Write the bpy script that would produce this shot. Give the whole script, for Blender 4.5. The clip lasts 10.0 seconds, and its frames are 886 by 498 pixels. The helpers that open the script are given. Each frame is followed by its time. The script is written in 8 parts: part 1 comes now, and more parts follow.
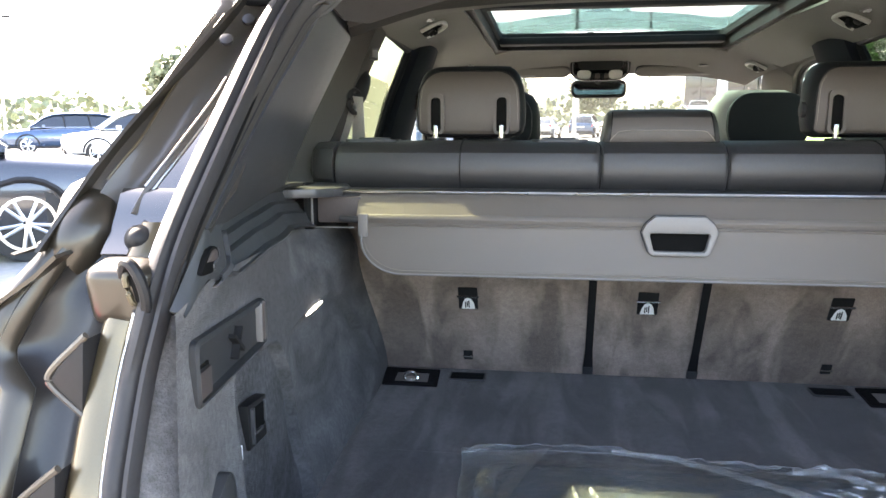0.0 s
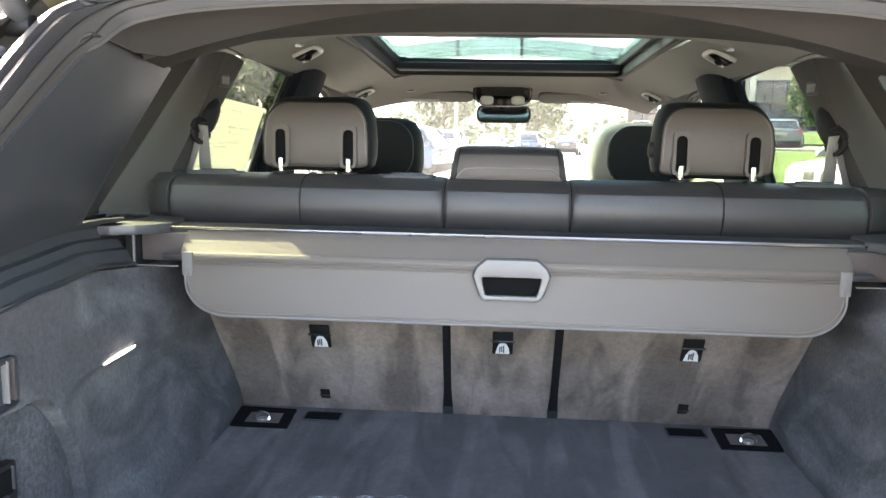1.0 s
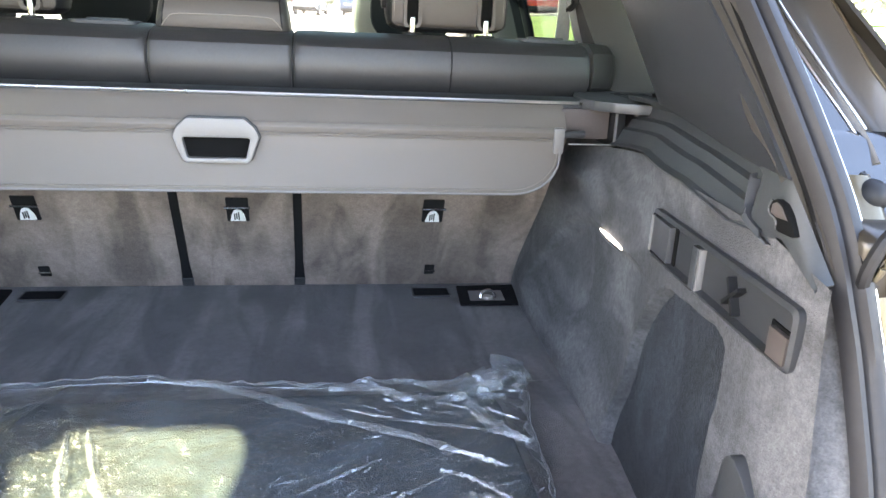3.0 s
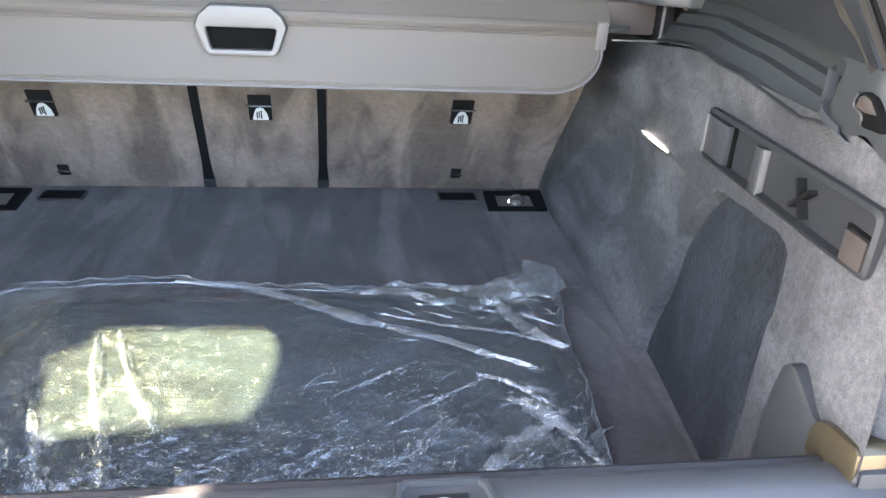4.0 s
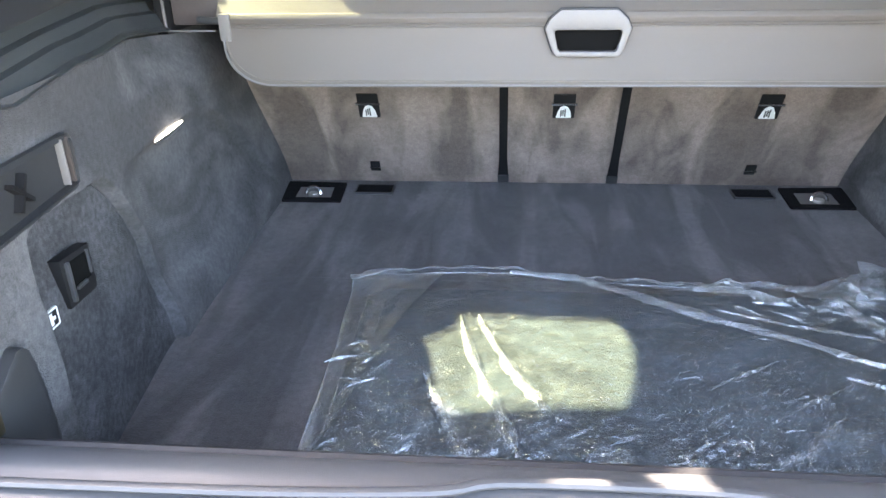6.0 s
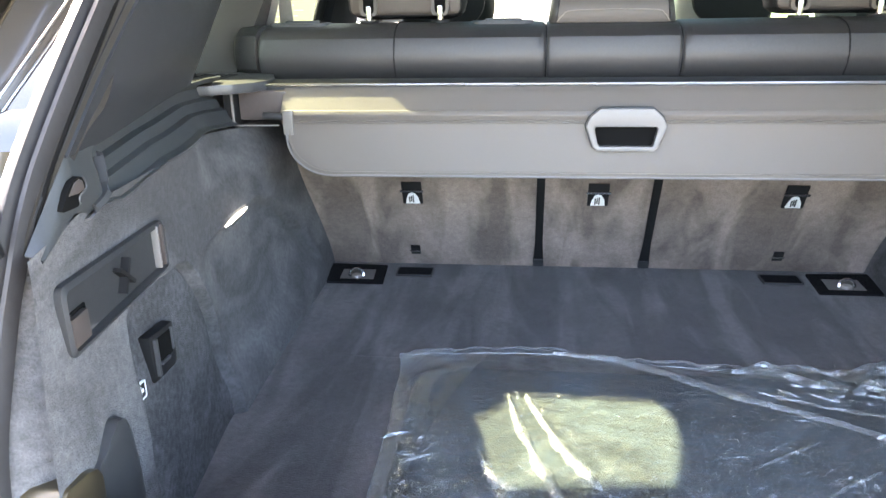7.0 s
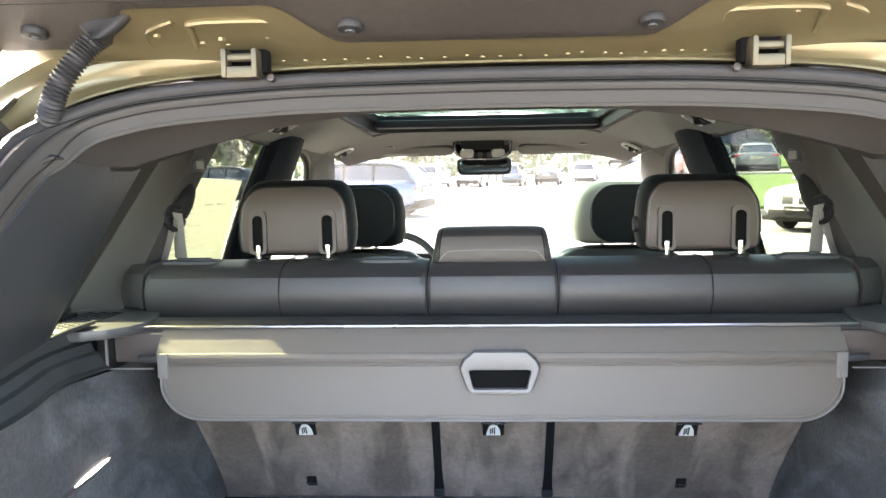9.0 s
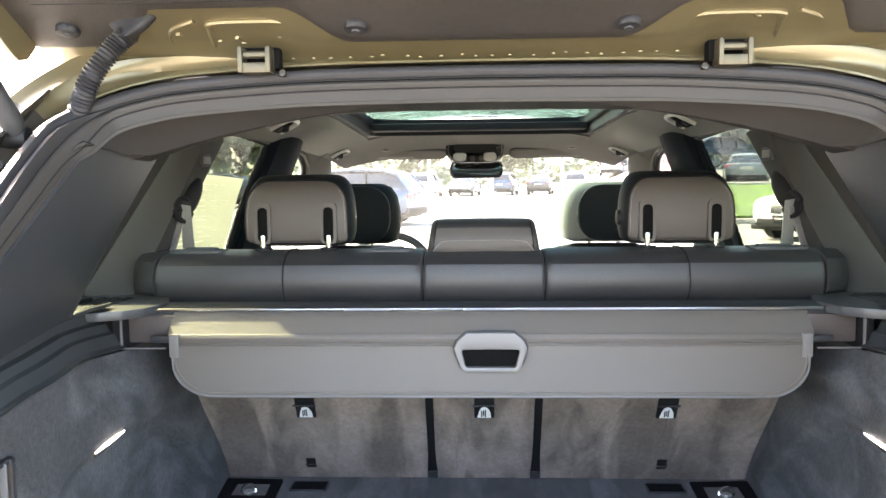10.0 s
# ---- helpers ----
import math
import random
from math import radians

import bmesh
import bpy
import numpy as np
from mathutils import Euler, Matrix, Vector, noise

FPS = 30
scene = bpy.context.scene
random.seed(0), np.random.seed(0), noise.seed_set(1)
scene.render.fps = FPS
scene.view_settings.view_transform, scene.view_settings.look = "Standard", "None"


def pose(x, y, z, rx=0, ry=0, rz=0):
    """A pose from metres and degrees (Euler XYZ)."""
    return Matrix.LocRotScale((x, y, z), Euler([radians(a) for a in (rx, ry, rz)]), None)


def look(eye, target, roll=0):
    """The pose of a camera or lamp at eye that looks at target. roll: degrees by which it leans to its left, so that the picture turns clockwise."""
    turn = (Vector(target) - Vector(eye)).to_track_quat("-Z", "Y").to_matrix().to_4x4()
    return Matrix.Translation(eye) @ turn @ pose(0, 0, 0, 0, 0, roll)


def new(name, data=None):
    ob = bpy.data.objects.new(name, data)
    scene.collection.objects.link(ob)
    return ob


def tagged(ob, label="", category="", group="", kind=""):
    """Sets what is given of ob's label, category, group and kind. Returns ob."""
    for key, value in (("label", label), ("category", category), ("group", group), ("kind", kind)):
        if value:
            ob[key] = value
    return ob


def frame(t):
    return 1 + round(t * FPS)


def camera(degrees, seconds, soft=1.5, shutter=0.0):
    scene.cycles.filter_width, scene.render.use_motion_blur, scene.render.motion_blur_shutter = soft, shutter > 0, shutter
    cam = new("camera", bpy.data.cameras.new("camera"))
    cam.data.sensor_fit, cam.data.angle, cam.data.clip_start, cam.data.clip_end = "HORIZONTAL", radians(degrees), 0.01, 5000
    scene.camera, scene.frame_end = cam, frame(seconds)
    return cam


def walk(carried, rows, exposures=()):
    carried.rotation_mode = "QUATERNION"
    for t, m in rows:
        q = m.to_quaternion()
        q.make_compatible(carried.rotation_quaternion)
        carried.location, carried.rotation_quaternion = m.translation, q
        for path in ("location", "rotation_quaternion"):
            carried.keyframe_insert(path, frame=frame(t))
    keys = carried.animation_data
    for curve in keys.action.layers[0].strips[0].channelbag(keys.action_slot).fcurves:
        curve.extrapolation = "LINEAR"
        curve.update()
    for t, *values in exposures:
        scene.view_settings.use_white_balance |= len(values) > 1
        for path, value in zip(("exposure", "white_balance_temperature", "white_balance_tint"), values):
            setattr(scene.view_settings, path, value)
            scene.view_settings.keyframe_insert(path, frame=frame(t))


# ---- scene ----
cam = camera(61.1, 10.0)
# the load floor of the car falls 0.75 degrees towards its nose; all of the car is built in the car's own axes
CAR = pose(0, 0, 0, -0.75, 0, 0)
PATH = [
    (0, (-0.213, -1.701, 1.316), (-0.494, 0.254, 1.002), -0.1),
    (0.5, (-0.114, -1.65, 1.347), (-0.36, 0.314, 1.06), 0.8),
    (1, (-0.015, -1.618, 1.357), (-0.161, 0.357, 1.081), 1.1),
    (1.5, (0.052, -1.592, 1.361), (0.052, 0.385, 1.058), 1.4),
    (2, (0.107, -1.569, 1.363), (0.256, 0.391, 0.993), 1.7),
    (2.5, (0.158, -1.565, 1.359), (0.43, 0.357, 0.88), 2.2),
    (2.7, (0.171, -1.563, 1.352), (0.475, 0.342, 0.824), 2.4),
    (3.8, (0.152, -1.523, 1.311), (0.472, 0.286, 0.521), 3.6),
    (4, (0.14, -1.518, 1.312), (0.428, 0.279, 0.484), 3.5),
    (4.5, (0.099, -1.503, 1.308), (0.269, 0.28, 0.419), 2.5),
    (5, (0.048, -1.508, 1.308), (0.083, 0.273, 0.399), 1.1),
    (5.5, (-0.025, -1.525, 1.319), (-0.113, 0.259, 0.42), -0.3),
    (6, (-0.104, -1.543, 1.324), (-0.277, 0.258, 0.472), -1.2),
    (6.2, (-0.122, -1.556, 1.329), (-0.324, 0.255, 0.505), -1.4),
    (7.3, (-0.152, -1.613, 1.365), (-0.368, 0.292, 0.794), -0.9),
    (7.5, (-0.146, -1.614, 1.376), (-0.352, 0.308, 0.862), -0.8),
    (8, (-0.113, -1.622, 1.41), (-0.283, 0.336, 1.036), -0.5),
    (8.5, (-0.049, -1.622, 1.433), (-0.172, 0.36, 1.197), -0.5),
    (9, (-0.016, -1.57, 1.451), (-0.123, 0.418, 1.26), -0.9),
    (9.5, (-0.006, -1.537, 1.461), (-0.125, 0.453, 1.291), -1.1),
    (10, (-0.017, -1.662, 1.422), (-0.102, 0.329, 1.255), -0.6),
]
EXPOSURES = [(t, s + 0.08, 7600, 16) for t, s in ((0.0, 3.97), (1.0, 4.38), (2.5, 4.58), (3.9, 4.63), (4.5, 4.73), (6.0, 4.74), (7.5, 4.69), (8.5, 4.47), (9.2, 4.37), (10.0, 4.27))]
walk(cam, [(t, CAR @ look(eye, target, roll)) for t, eye, target, roll in PATH], EXPOSURES)

# ---- light: clear sky, sun high on the car's driver side ----
SUN_WAY = CAR.to_3x3() @ Vector((-0.568, 0.345, 0.575)).normalized()
world = bpy.data.worlds.new("sky")
world.use_nodes = True
scene.world = world
wn, wl = world.node_tree.nodes, world.node_tree.links
sky = wn.new("ShaderNodeTexSky")
sky.sky_type, sky.sun_disc = "NISHITA", False
sky.sun_elevation = math.asin(SUN_WAY.z)
sky.sun_rotation = math.atan2(SUN_WAY.x, SUN_WAY.y)
sky.dust_density, sky.air_density = 2.0, 1.0
wl.new(sky.outputs[0], wn["Background"].inputs[0])
wn["Background"].inputs[1].default_value = 0.14
sun = new("sun", bpy.data.lights.new("sun", "SUN"))
sun.data.energy, sun.data.angle, sun.data.color = 4.5, radians(0.55), (1.0, 0.95, 0.88)
sun.matrix_world = look(SUN_WAY * 30, (0, 0, 0))

# ---- materials ----
def material(name, colour, rough=0.6, metal=0.0, vary=0.15, grain=60.0, bump=0.0, bump_size=200.0, blotch=4.0, coat=0.0,
             spec=0.5, sheen=0.0, random_by="", second=None, stretch=(1, 1, 1)):
    """A surface with two scales of colour variation, uneven gloss and a fine relief."""
    m = bpy.data.materials.new(name)
    m.use_nodes = True
    n, l = m.node_tree.nodes, m.node_tree.links
    b = n["Principled BSDF"]
    at = n.new("ShaderNodeTexCoord")
    scaled = n.new("ShaderNodeMapping")
    scaled.inputs["Scale"].default_value = stretch
    l.new(at.outputs["Object"], scaled.inputs[0])
    fine = n.new("ShaderNodeTexNoise")
    fine.inputs["Scale"].default_value, fine.inputs["Detail"].default_value = grain, 6
    large = n.new("ShaderNodeTexNoise")
    large.inputs["Scale"].default_value, large.inputs["Detail"].default_value = blotch, 3
    for k in (fine, large):
        l.new(scaled.outputs[0], k.inputs["Vector"])
    both = n.new("ShaderNodeMath")
    both.operation = "ADD"
    l.new(fine.outputs[0], both.inputs[0])
    l.new(large.outputs[0], both.inputs[1])
    ramp = n.new("ShaderNodeMapRange")
    ramp.inputs[1].default_value, ramp.inputs[2].default_value = 0.7, 1.3
    l.new(both.outputs[0], ramp.inputs[0])
    mix = n.new("ShaderNodeMix")
    mix.data_type = "RGBA"
    lo = [c * (1 - vary) for c in colour]
    hi = [min(1, c * (1 + vary)) for c in colour]
    if second:
        hi = second
    mix.inputs[6].default_value, mix.inputs[7].default_value = (*lo, 1), (*hi, 1)
    l.new(ramp.outputs[0], mix.inputs[0])
    last = mix.outputs[2]
    if random_by:
        info = n.new("ShaderNodeObjectInfo" if random_by == "object" else "ShaderNodeNewGeometry")
        hue = n.new("ShaderNodeHueSaturation")
        span = n.new("ShaderNodeMapRange")
        span.inputs[3].default_value, span.inputs[4].default_value = 0.6, 1.4
        l.new(info.outputs["Random" if random_by == "object" else "Random Per Island"], span.inputs[0])
        l.new(span.outputs[0], hue.inputs["Value"])
        l.new(last, hue.inputs["Color"])
        last = hue.outputs[0]
    l.new(last, b.inputs["Base Color"])
    gloss = n.new("ShaderNodeMapRange")
    gloss.inputs[3].default_value, gloss.inputs[4].default_value = max(0.02, rough - 0.06), min(1, rough + 0.06)
    l.new(large.outputs[0], gloss.inputs[0])
    l.new(gloss.outputs[0], b.inputs["Roughness"])
    b.inputs["Metallic"].default_value = metal
    b.inputs["Coat Weight"].default_value = coat
    b.inputs["Coat Roughness"].default_value = 0.05
    b.inputs["Specular IOR Level"].default_value = spec
    b.inputs["Sheen Weight"].default_value = sheen
    if bump:
        relief = n.new("ShaderNodeTexNoise")
        relief.inputs["Scale"].default_value, relief.inputs["Detail"].default_value = bump_size, 4
        l.new(scaled.outputs[0], relief.inputs["Vector"])
        bm_ = n.new("ShaderNodeBump")
        bm_.inputs["Strength"].default_value, bm_.inputs["Distance"].default_value = bump, 0.004
        l.new(relief.outputs[0], bm_.inputs["Height"])
        l.new(bm_.outputs[0], b.inputs["Normal"])
    return m


def facing_gloss(n, l, low, normal=None):
    """How much of the light a clear sheet mirrors: little head-on, all at a grazing angle."""
    lw, power, span = n.new("ShaderNodeLayerWeight"), n.new("ShaderNodeMath"), n.new("ShaderNodeMapRange")
    lw.inputs["Blend"].default_value = 0.5
    power.operation = "POWER"
    power.inputs[1].default_value = 5.0
    span.inputs[3].default_value, span.inputs[4].default_value = low, 1.0
    l.new(lw.outputs["Facing"], power.inputs[0])
    l.new(power.outputs[0], span.inputs[0])
    if normal:
        l.new(normal, lw.inputs["Normal"])
    return span.outputs[0]


def glass(name, tint, rough=0.0, dust=0.0, mirror=1.0):
    m = bpy.data.materials.new(name)
    m.use_nodes = True
    n, l = m.node_tree.nodes, m.node_tree.links
    n.remove(n["Principled BSDF"])
    clear, shine, mix = n.new("ShaderNodeBsdfTransparent"), n.new("ShaderNodeBsdfGlossy"), n.new("ShaderNodeMixShader")
    clear.inputs[0].default_value = (*[c ** 0.5 for c in tint], 1)
    shine.inputs["Roughness"].default_value = rough
    shine.inputs[0].default_value = (mirror, mirror, mirror, 1)
    l.new(facing_gloss(n, l, 0.03), mix.inputs[0])
    through_it = clear.outputs[0]
    if dust:
        # a film of dust that scatters the sun
        grey, film, spots = n.new("ShaderNodeBsdfTranslucent"), n.new("ShaderNodeMixShader"), n.new("ShaderNodeTexNoise")
        grey.inputs[0].default_value = (0.8, 0.78, 0.72, 1)
        spots.inputs["Scale"].default_value = 3.0
        amount = n.new("ShaderNodeMapRange")
        amount.inputs[3].default_value, amount.inputs[4].default_value = 0.3 * dust, 1.7 * dust
        l.new(spots.outputs[0], amount.inputs[0])
        l.new(amount.outputs[0], film.inputs[0])
        l.new(clear.outputs[0], film.inputs[1])
        l.new(grey.outputs[0], film.inputs[2])
        through_it = film.outputs[0]
    l.new(through_it, mix.inputs[1])
    l.new(shine.outputs[0], mix.inputs[2])
    l.new(mix.outputs[0], n["Material Output"].inputs[0])
    return m


def paper(name, colour, clear=0.45):
    """Thin paper that lets light through."""
    m = material(name, colour, 0.7, vary=0.04, grain=20)
    n, l = m.node_tree.nodes, m.node_tree.links
    back, mix = n.new("ShaderNodeBsdfTranslucent"), n.new("ShaderNodeMixShader")
    back.inputs[0].default_value = (*colour, 1)
    mix.inputs[0].default_value = clear
    l.new(n["Principled BSDF"].outputs[0], mix.inputs[1])
    l.new(back.outputs[0], mix.inputs[2])
    l.new(mix.outputs[0], n["Material Output"].inputs[0])
    return m


def glow(name, colour, strength):
    m = bpy.data.materials.new(name)
    m.use_nodes = True
    b = m.node_tree.nodes["Principled BSDF"]
    b.inputs["Base Color"].default_value = (*colour, 1)
    b.inputs["Emission Color"].default_value = (*colour, 1)
    b.inputs["Emission Strength"].default_value = strength
    return m


def carpet(name, colour, brushed, nap=0.35, sheen=0.25, mottle=0.10, brush_by=0.3, fibre=95):
    """Needle-felt carpet with patches where the pile lies the other way."""
    m = material(name, colour, 0.95, vary=0.25, grain=420, bump=nap, bump_size=420, blotch=9, spec=0.15, sheen=sheen)
    n, l = m.node_tree.nodes, m.node_tree.links
    b = n["Principled BSDF"]
    at = n.new("ShaderNodeTexCoord")
    warp = n.new("ShaderNodeMapping")
    warp.inputs["Scale"].default_value, warp.inputs["Rotation"].default_value = brushed, (0.0, 0.4, 0.25)
    brush = n.new("ShaderNodeTexNoise")
    brush.inputs["Scale"].default_value, brush.inputs["Detail"].default_value, brush.inputs["Distortion"].default_value = 1.0, 3, 1.2
    l.new(at.outputs["Object"], warp.inputs[0])
    l.new(warp.outputs[0], brush.inputs["Vector"])
    span = n.new("ShaderNodeMapRange")
    span.inputs[1].default_value, span.inputs[2].default_value = 0.42, 0.62
    span.inputs[3].default_value, span.inputs[4].default_value = 1 - brush_by, 1 + brush_by
    l.new(brush.outputs[0], span.inputs[0])
    mott = n.new("ShaderNodeTexNoise")
    mott.inputs["Scale"].default_value, mott.inputs["Detail"].default_value = fibre, 3
    l.new(at.outputs["Object"], mott.inputs["Vector"])
    mspan, both = n.new("ShaderNodeMapRange"), n.new("ShaderNodeMath")
    mspan.inputs[1].default_value, mspan.inputs[2].default_value = 0.35, 0.65
    mspan.inputs[3].default_value, mspan.inputs[4].default_value = 1 - mottle, 1 + mottle
    l.new(mott.outputs[0], mspan.inputs[0])
    both.operation = "MULTIPLY"
    l.new(span.outputs[0], both.inputs[0])
    l.new(mspan.outputs[0], both.inputs[1])
    old = b.inputs["Base Color"].links[0].from_socket
    hue = n.new("ShaderNodeHueSaturation")
    l.new(old, hue.inputs["Color"])
    l.new(both.outputs[0], hue.inputs["Value"])
    l.new(hue.outputs[0], b.inputs["Base Color"])
    return m


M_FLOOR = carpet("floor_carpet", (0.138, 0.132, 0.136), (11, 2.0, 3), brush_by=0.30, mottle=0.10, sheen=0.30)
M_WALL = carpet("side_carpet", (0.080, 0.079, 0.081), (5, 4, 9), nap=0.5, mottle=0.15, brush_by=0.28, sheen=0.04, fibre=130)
# wall carpet darkened to make up for the weak shading of the bin's hollow
M_LID = carpet("shaded_lid_felt", (0.060, 0.060, 0.063), (8, 8, 12), nap=0.6, mottle=0.25, brush_by=0.2, sheen=0.02, fibre=130)
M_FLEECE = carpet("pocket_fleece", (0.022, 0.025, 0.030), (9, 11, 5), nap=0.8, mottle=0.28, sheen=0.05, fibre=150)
M_SEATBACK = carpet("seat_back_carpet", (0.212, 0.168, 0.145), (9, 3.0, 4.0), nap=0.3, sheen=0.04, brush_by=0.30, mottle=0.08)
M_PLASTIC = material("dark_plastic", (0.033, 0.034, 0.037), 0.55, vary=0.1, grain=300, bump=0.12, bump_size=1400)
M_SATIN = material("satin_plastic", (0.046, 0.047, 0.050), 0.40, vary=0.08, grain=200, bump=0.05, bump_size=900)
M_BLACK = material("black_plastic", (0.008, 0.008, 0.009), 0.6, vary=0.2, grain=150, spec=0.3)
M_CLOTHTAPE = material("black_hook_tape", (0.010, 0.010, 0.011), 0.95, vary=0.3, grain=400, bump=0.6, bump_size=900, spec=0.1)
# body paint copies with light in the colour: shaded jamb and recess, golden-lit bronze
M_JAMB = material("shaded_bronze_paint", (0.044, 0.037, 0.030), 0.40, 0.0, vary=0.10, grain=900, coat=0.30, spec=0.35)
M_BRONZE = material("golden_lit_bronze", (0.115, 0.090, 0.055), 0.34, 0.75, vary=0.08, grain=900, coat=0.4)
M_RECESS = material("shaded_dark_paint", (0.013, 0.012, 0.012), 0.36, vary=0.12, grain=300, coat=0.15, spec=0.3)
M_GLOSSPAINT = material("glossy_dark_paint", (0.020, 0.020, 0.021), 0.16, 0.3, vary=0.08, grain=900, coat=1.0)
M_CAST = material("cast_hinge_metal", (0.095, 0.082, 0.055), 0.45, 0.6, vary=0.1)
M_LINER = material("tailgate_liner", (0.027, 0.023, 0.020), 0.55, vary=0.25, grain=120, bump=0.3, bump_size=700)
M_STOWAGE = material("stowage_plastic", (0.024, 0.025, 0.027), 0.52, vary=0.1, grain=300, bump=0.12, bump_size=1400)
M_RAIL = material("rail_plastic", (0.033, 0.036, 0.038), 0.50, vary=0.08, grain=300, bump=0.10, bump_size=1400)
M_EDGE = material("edge_trim_vinyl", (0.030, 0.027, 0.024), 0.55, spec=0.28, vary=0.08, grain=300, bump=0.08, bump_size=900)
M_ENDCAP = material("end_cap_plastic", (0.070, 0.056, 0.052), 0.5, vary=0.08, grain=200)
M_DOORPILLAR = material("black_pillar_cloth", (0.010, 0.011, 0.014), 0.85, vary=0.1, grain=300, spec=0.12)
M_GRIP = material("pale_grip_plastic", (0.42, 0.41, 0.38), 0.4, vary=0.05)
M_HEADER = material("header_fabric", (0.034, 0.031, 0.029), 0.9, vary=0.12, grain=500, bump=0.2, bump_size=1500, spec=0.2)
M_TAB = material("brown_tab", (0.055, 0.044, 0.040), 0.5, vary=0.1)
# near-black filler that stands for the shade inside holes and slots
M_VOID = material("hole_shade", (0.004, 0.004, 0.004), 0.9, vary=0.2, spec=0.1)
M_PILLAR = material("pillar_fabric", (0.042, 0.040, 0.037), 0.9, vary=0.1, grain=500, bump=0.2, bump_size=1600, sheen=0.0)
M_DTRIM = material("pillar_plastic", (0.021, 0.023, 0.026), 0.38, vary=0.06, grain=400, bump=0.10, bump_size=1500)
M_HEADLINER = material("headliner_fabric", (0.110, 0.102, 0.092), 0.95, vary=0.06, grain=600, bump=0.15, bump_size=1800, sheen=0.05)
M_COVER = material("cover_vinyl", (0.108, 0.092, 0.080), 0.52, vary=0.05, grain=700, bump=0.22, bump_size=1300)
M_HANDLE = material("grey_handle_plastic", (0.150, 0.142, 0.136), 0.42, vary=0.05, grain=300, bump=0.05, bump_size=900)
M_LEATHER = material("black_leather", (0.033, 0.031, 0.031), 0.44, vary=0.15, grain=250, bump=0.16, bump_size=700)
M_BLACKHIDE = material("matt_black_leather", (0.009, 0.010, 0.012), 0.6, vary=0.15, grain=250, bump=0.12, bump_size=700, spec=0.25)
# cream colour stands for light falling on a headrest's side
M_LIT_HIDE = material("lit_leather", (0.42, 0.39, 0.33), 0.5, vary=0.06, grain=300, bump=0.12, bump_size=800)
M_TAUPE = material("taupe_vinyl", (0.070, 0.059, 0.051), 0.55, vary=0.07, grain=400, bump=0.14, bump_size=900)
M_STITCH = material("stitching", (0.17, 0.15, 0.13), 0.8, vary=0.2, grain=900)
M_CHROME = material("chrome", (0.62, 0.62, 0.63), 0.16, 1.0, vary=0.05)
M_ALU = material("brushed_aluminium", (0.62, 0.60, 0.57), 0.28, 1.0, vary=0.08, grain=300)
M_RUBBER = material("seal_rubber", (0.020, 0.019, 0.020), 0.55, spec=0.3, vary=0.15, grain=120, bump=0.05, bump_size=400)
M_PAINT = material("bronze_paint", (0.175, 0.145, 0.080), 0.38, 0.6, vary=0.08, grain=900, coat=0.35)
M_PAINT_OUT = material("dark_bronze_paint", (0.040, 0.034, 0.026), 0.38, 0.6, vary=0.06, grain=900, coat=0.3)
M_RED = material("red_lens", (0.55, 0.01, 0.02), 0.15, vary=0.1, coat=1.0)
M_BELT = material("belt_webbing", (0.30, 0.29, 0.27), 0.8, vary=0.1, grain=200, bump=0.3, bump_size=600)
M_WHITE = material("white_print", (0.8, 0.8, 0.8), 0.5, vary=0.03)
M_PAPER = paper("sticker_paper", (0.62, 0.63, 0.56))
M_INK = paper("grey_ink", (0.92, 0.92, 0.90), 0.93)
M_MIRROR = material("mirror_glass", (0.36, 0.39, 0.38), 0.02, 1.0, vary=0.01)
M_GLASS = glass("window_glass", (0.80, 0.88, 0.78))
M_TINT = glass("rear_tint_glass", (0.25, 0.285, 0.23), mirror=0.15)
M_DARKTINT = glass("quarter_tint_glass", (0.345, 0.385, 0.26))
M_ROOFGLASS = glass("sunroof_glass", (0.09, 0.145, 0.135))
M_SCREEN = glass("windscreen_glass", (0.60, 0.63, 0.62), dust=0.007)
M_LAMP = glow("lamp_lens", (1.0, 0.97, 0.9), 0.8)


# ---- mesh tools ----
def clip01(v):
    return min(1.0, max(0.0, v))


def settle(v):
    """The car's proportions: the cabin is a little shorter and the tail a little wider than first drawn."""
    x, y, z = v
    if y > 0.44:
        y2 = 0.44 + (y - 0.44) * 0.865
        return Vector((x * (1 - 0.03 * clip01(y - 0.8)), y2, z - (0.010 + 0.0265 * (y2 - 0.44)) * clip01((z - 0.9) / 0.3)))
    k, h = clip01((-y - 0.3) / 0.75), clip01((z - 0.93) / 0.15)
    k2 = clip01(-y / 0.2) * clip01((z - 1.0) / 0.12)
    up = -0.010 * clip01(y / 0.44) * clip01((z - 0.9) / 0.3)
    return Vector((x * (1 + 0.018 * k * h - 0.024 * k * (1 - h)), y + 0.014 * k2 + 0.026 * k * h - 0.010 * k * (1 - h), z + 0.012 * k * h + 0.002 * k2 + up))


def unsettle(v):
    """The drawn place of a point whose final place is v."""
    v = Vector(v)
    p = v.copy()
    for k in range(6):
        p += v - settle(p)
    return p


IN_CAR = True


def part(name, bm, mat, parent=None, label="", sharp=35, recalc=True, fixed=False):
    if recalc:
        bmesh.ops.recalc_face_normals(bm, faces=bm.faces[:])
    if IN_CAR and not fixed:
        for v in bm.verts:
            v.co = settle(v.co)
    me = bpy.data.meshes.new(name)
    bm.to_mesh(me)
    bm.free()
    me.materials.append(mat)
    me.polygons.foreach_set("use_smooth", [True] * len(me.polygons))
    me.set_sharp_from_angle(angle=radians(sharp))
    ob = new(name, me)
    if parent:
        ob.parent = parent
    if label:
        tagged(ob, label)
    return ob


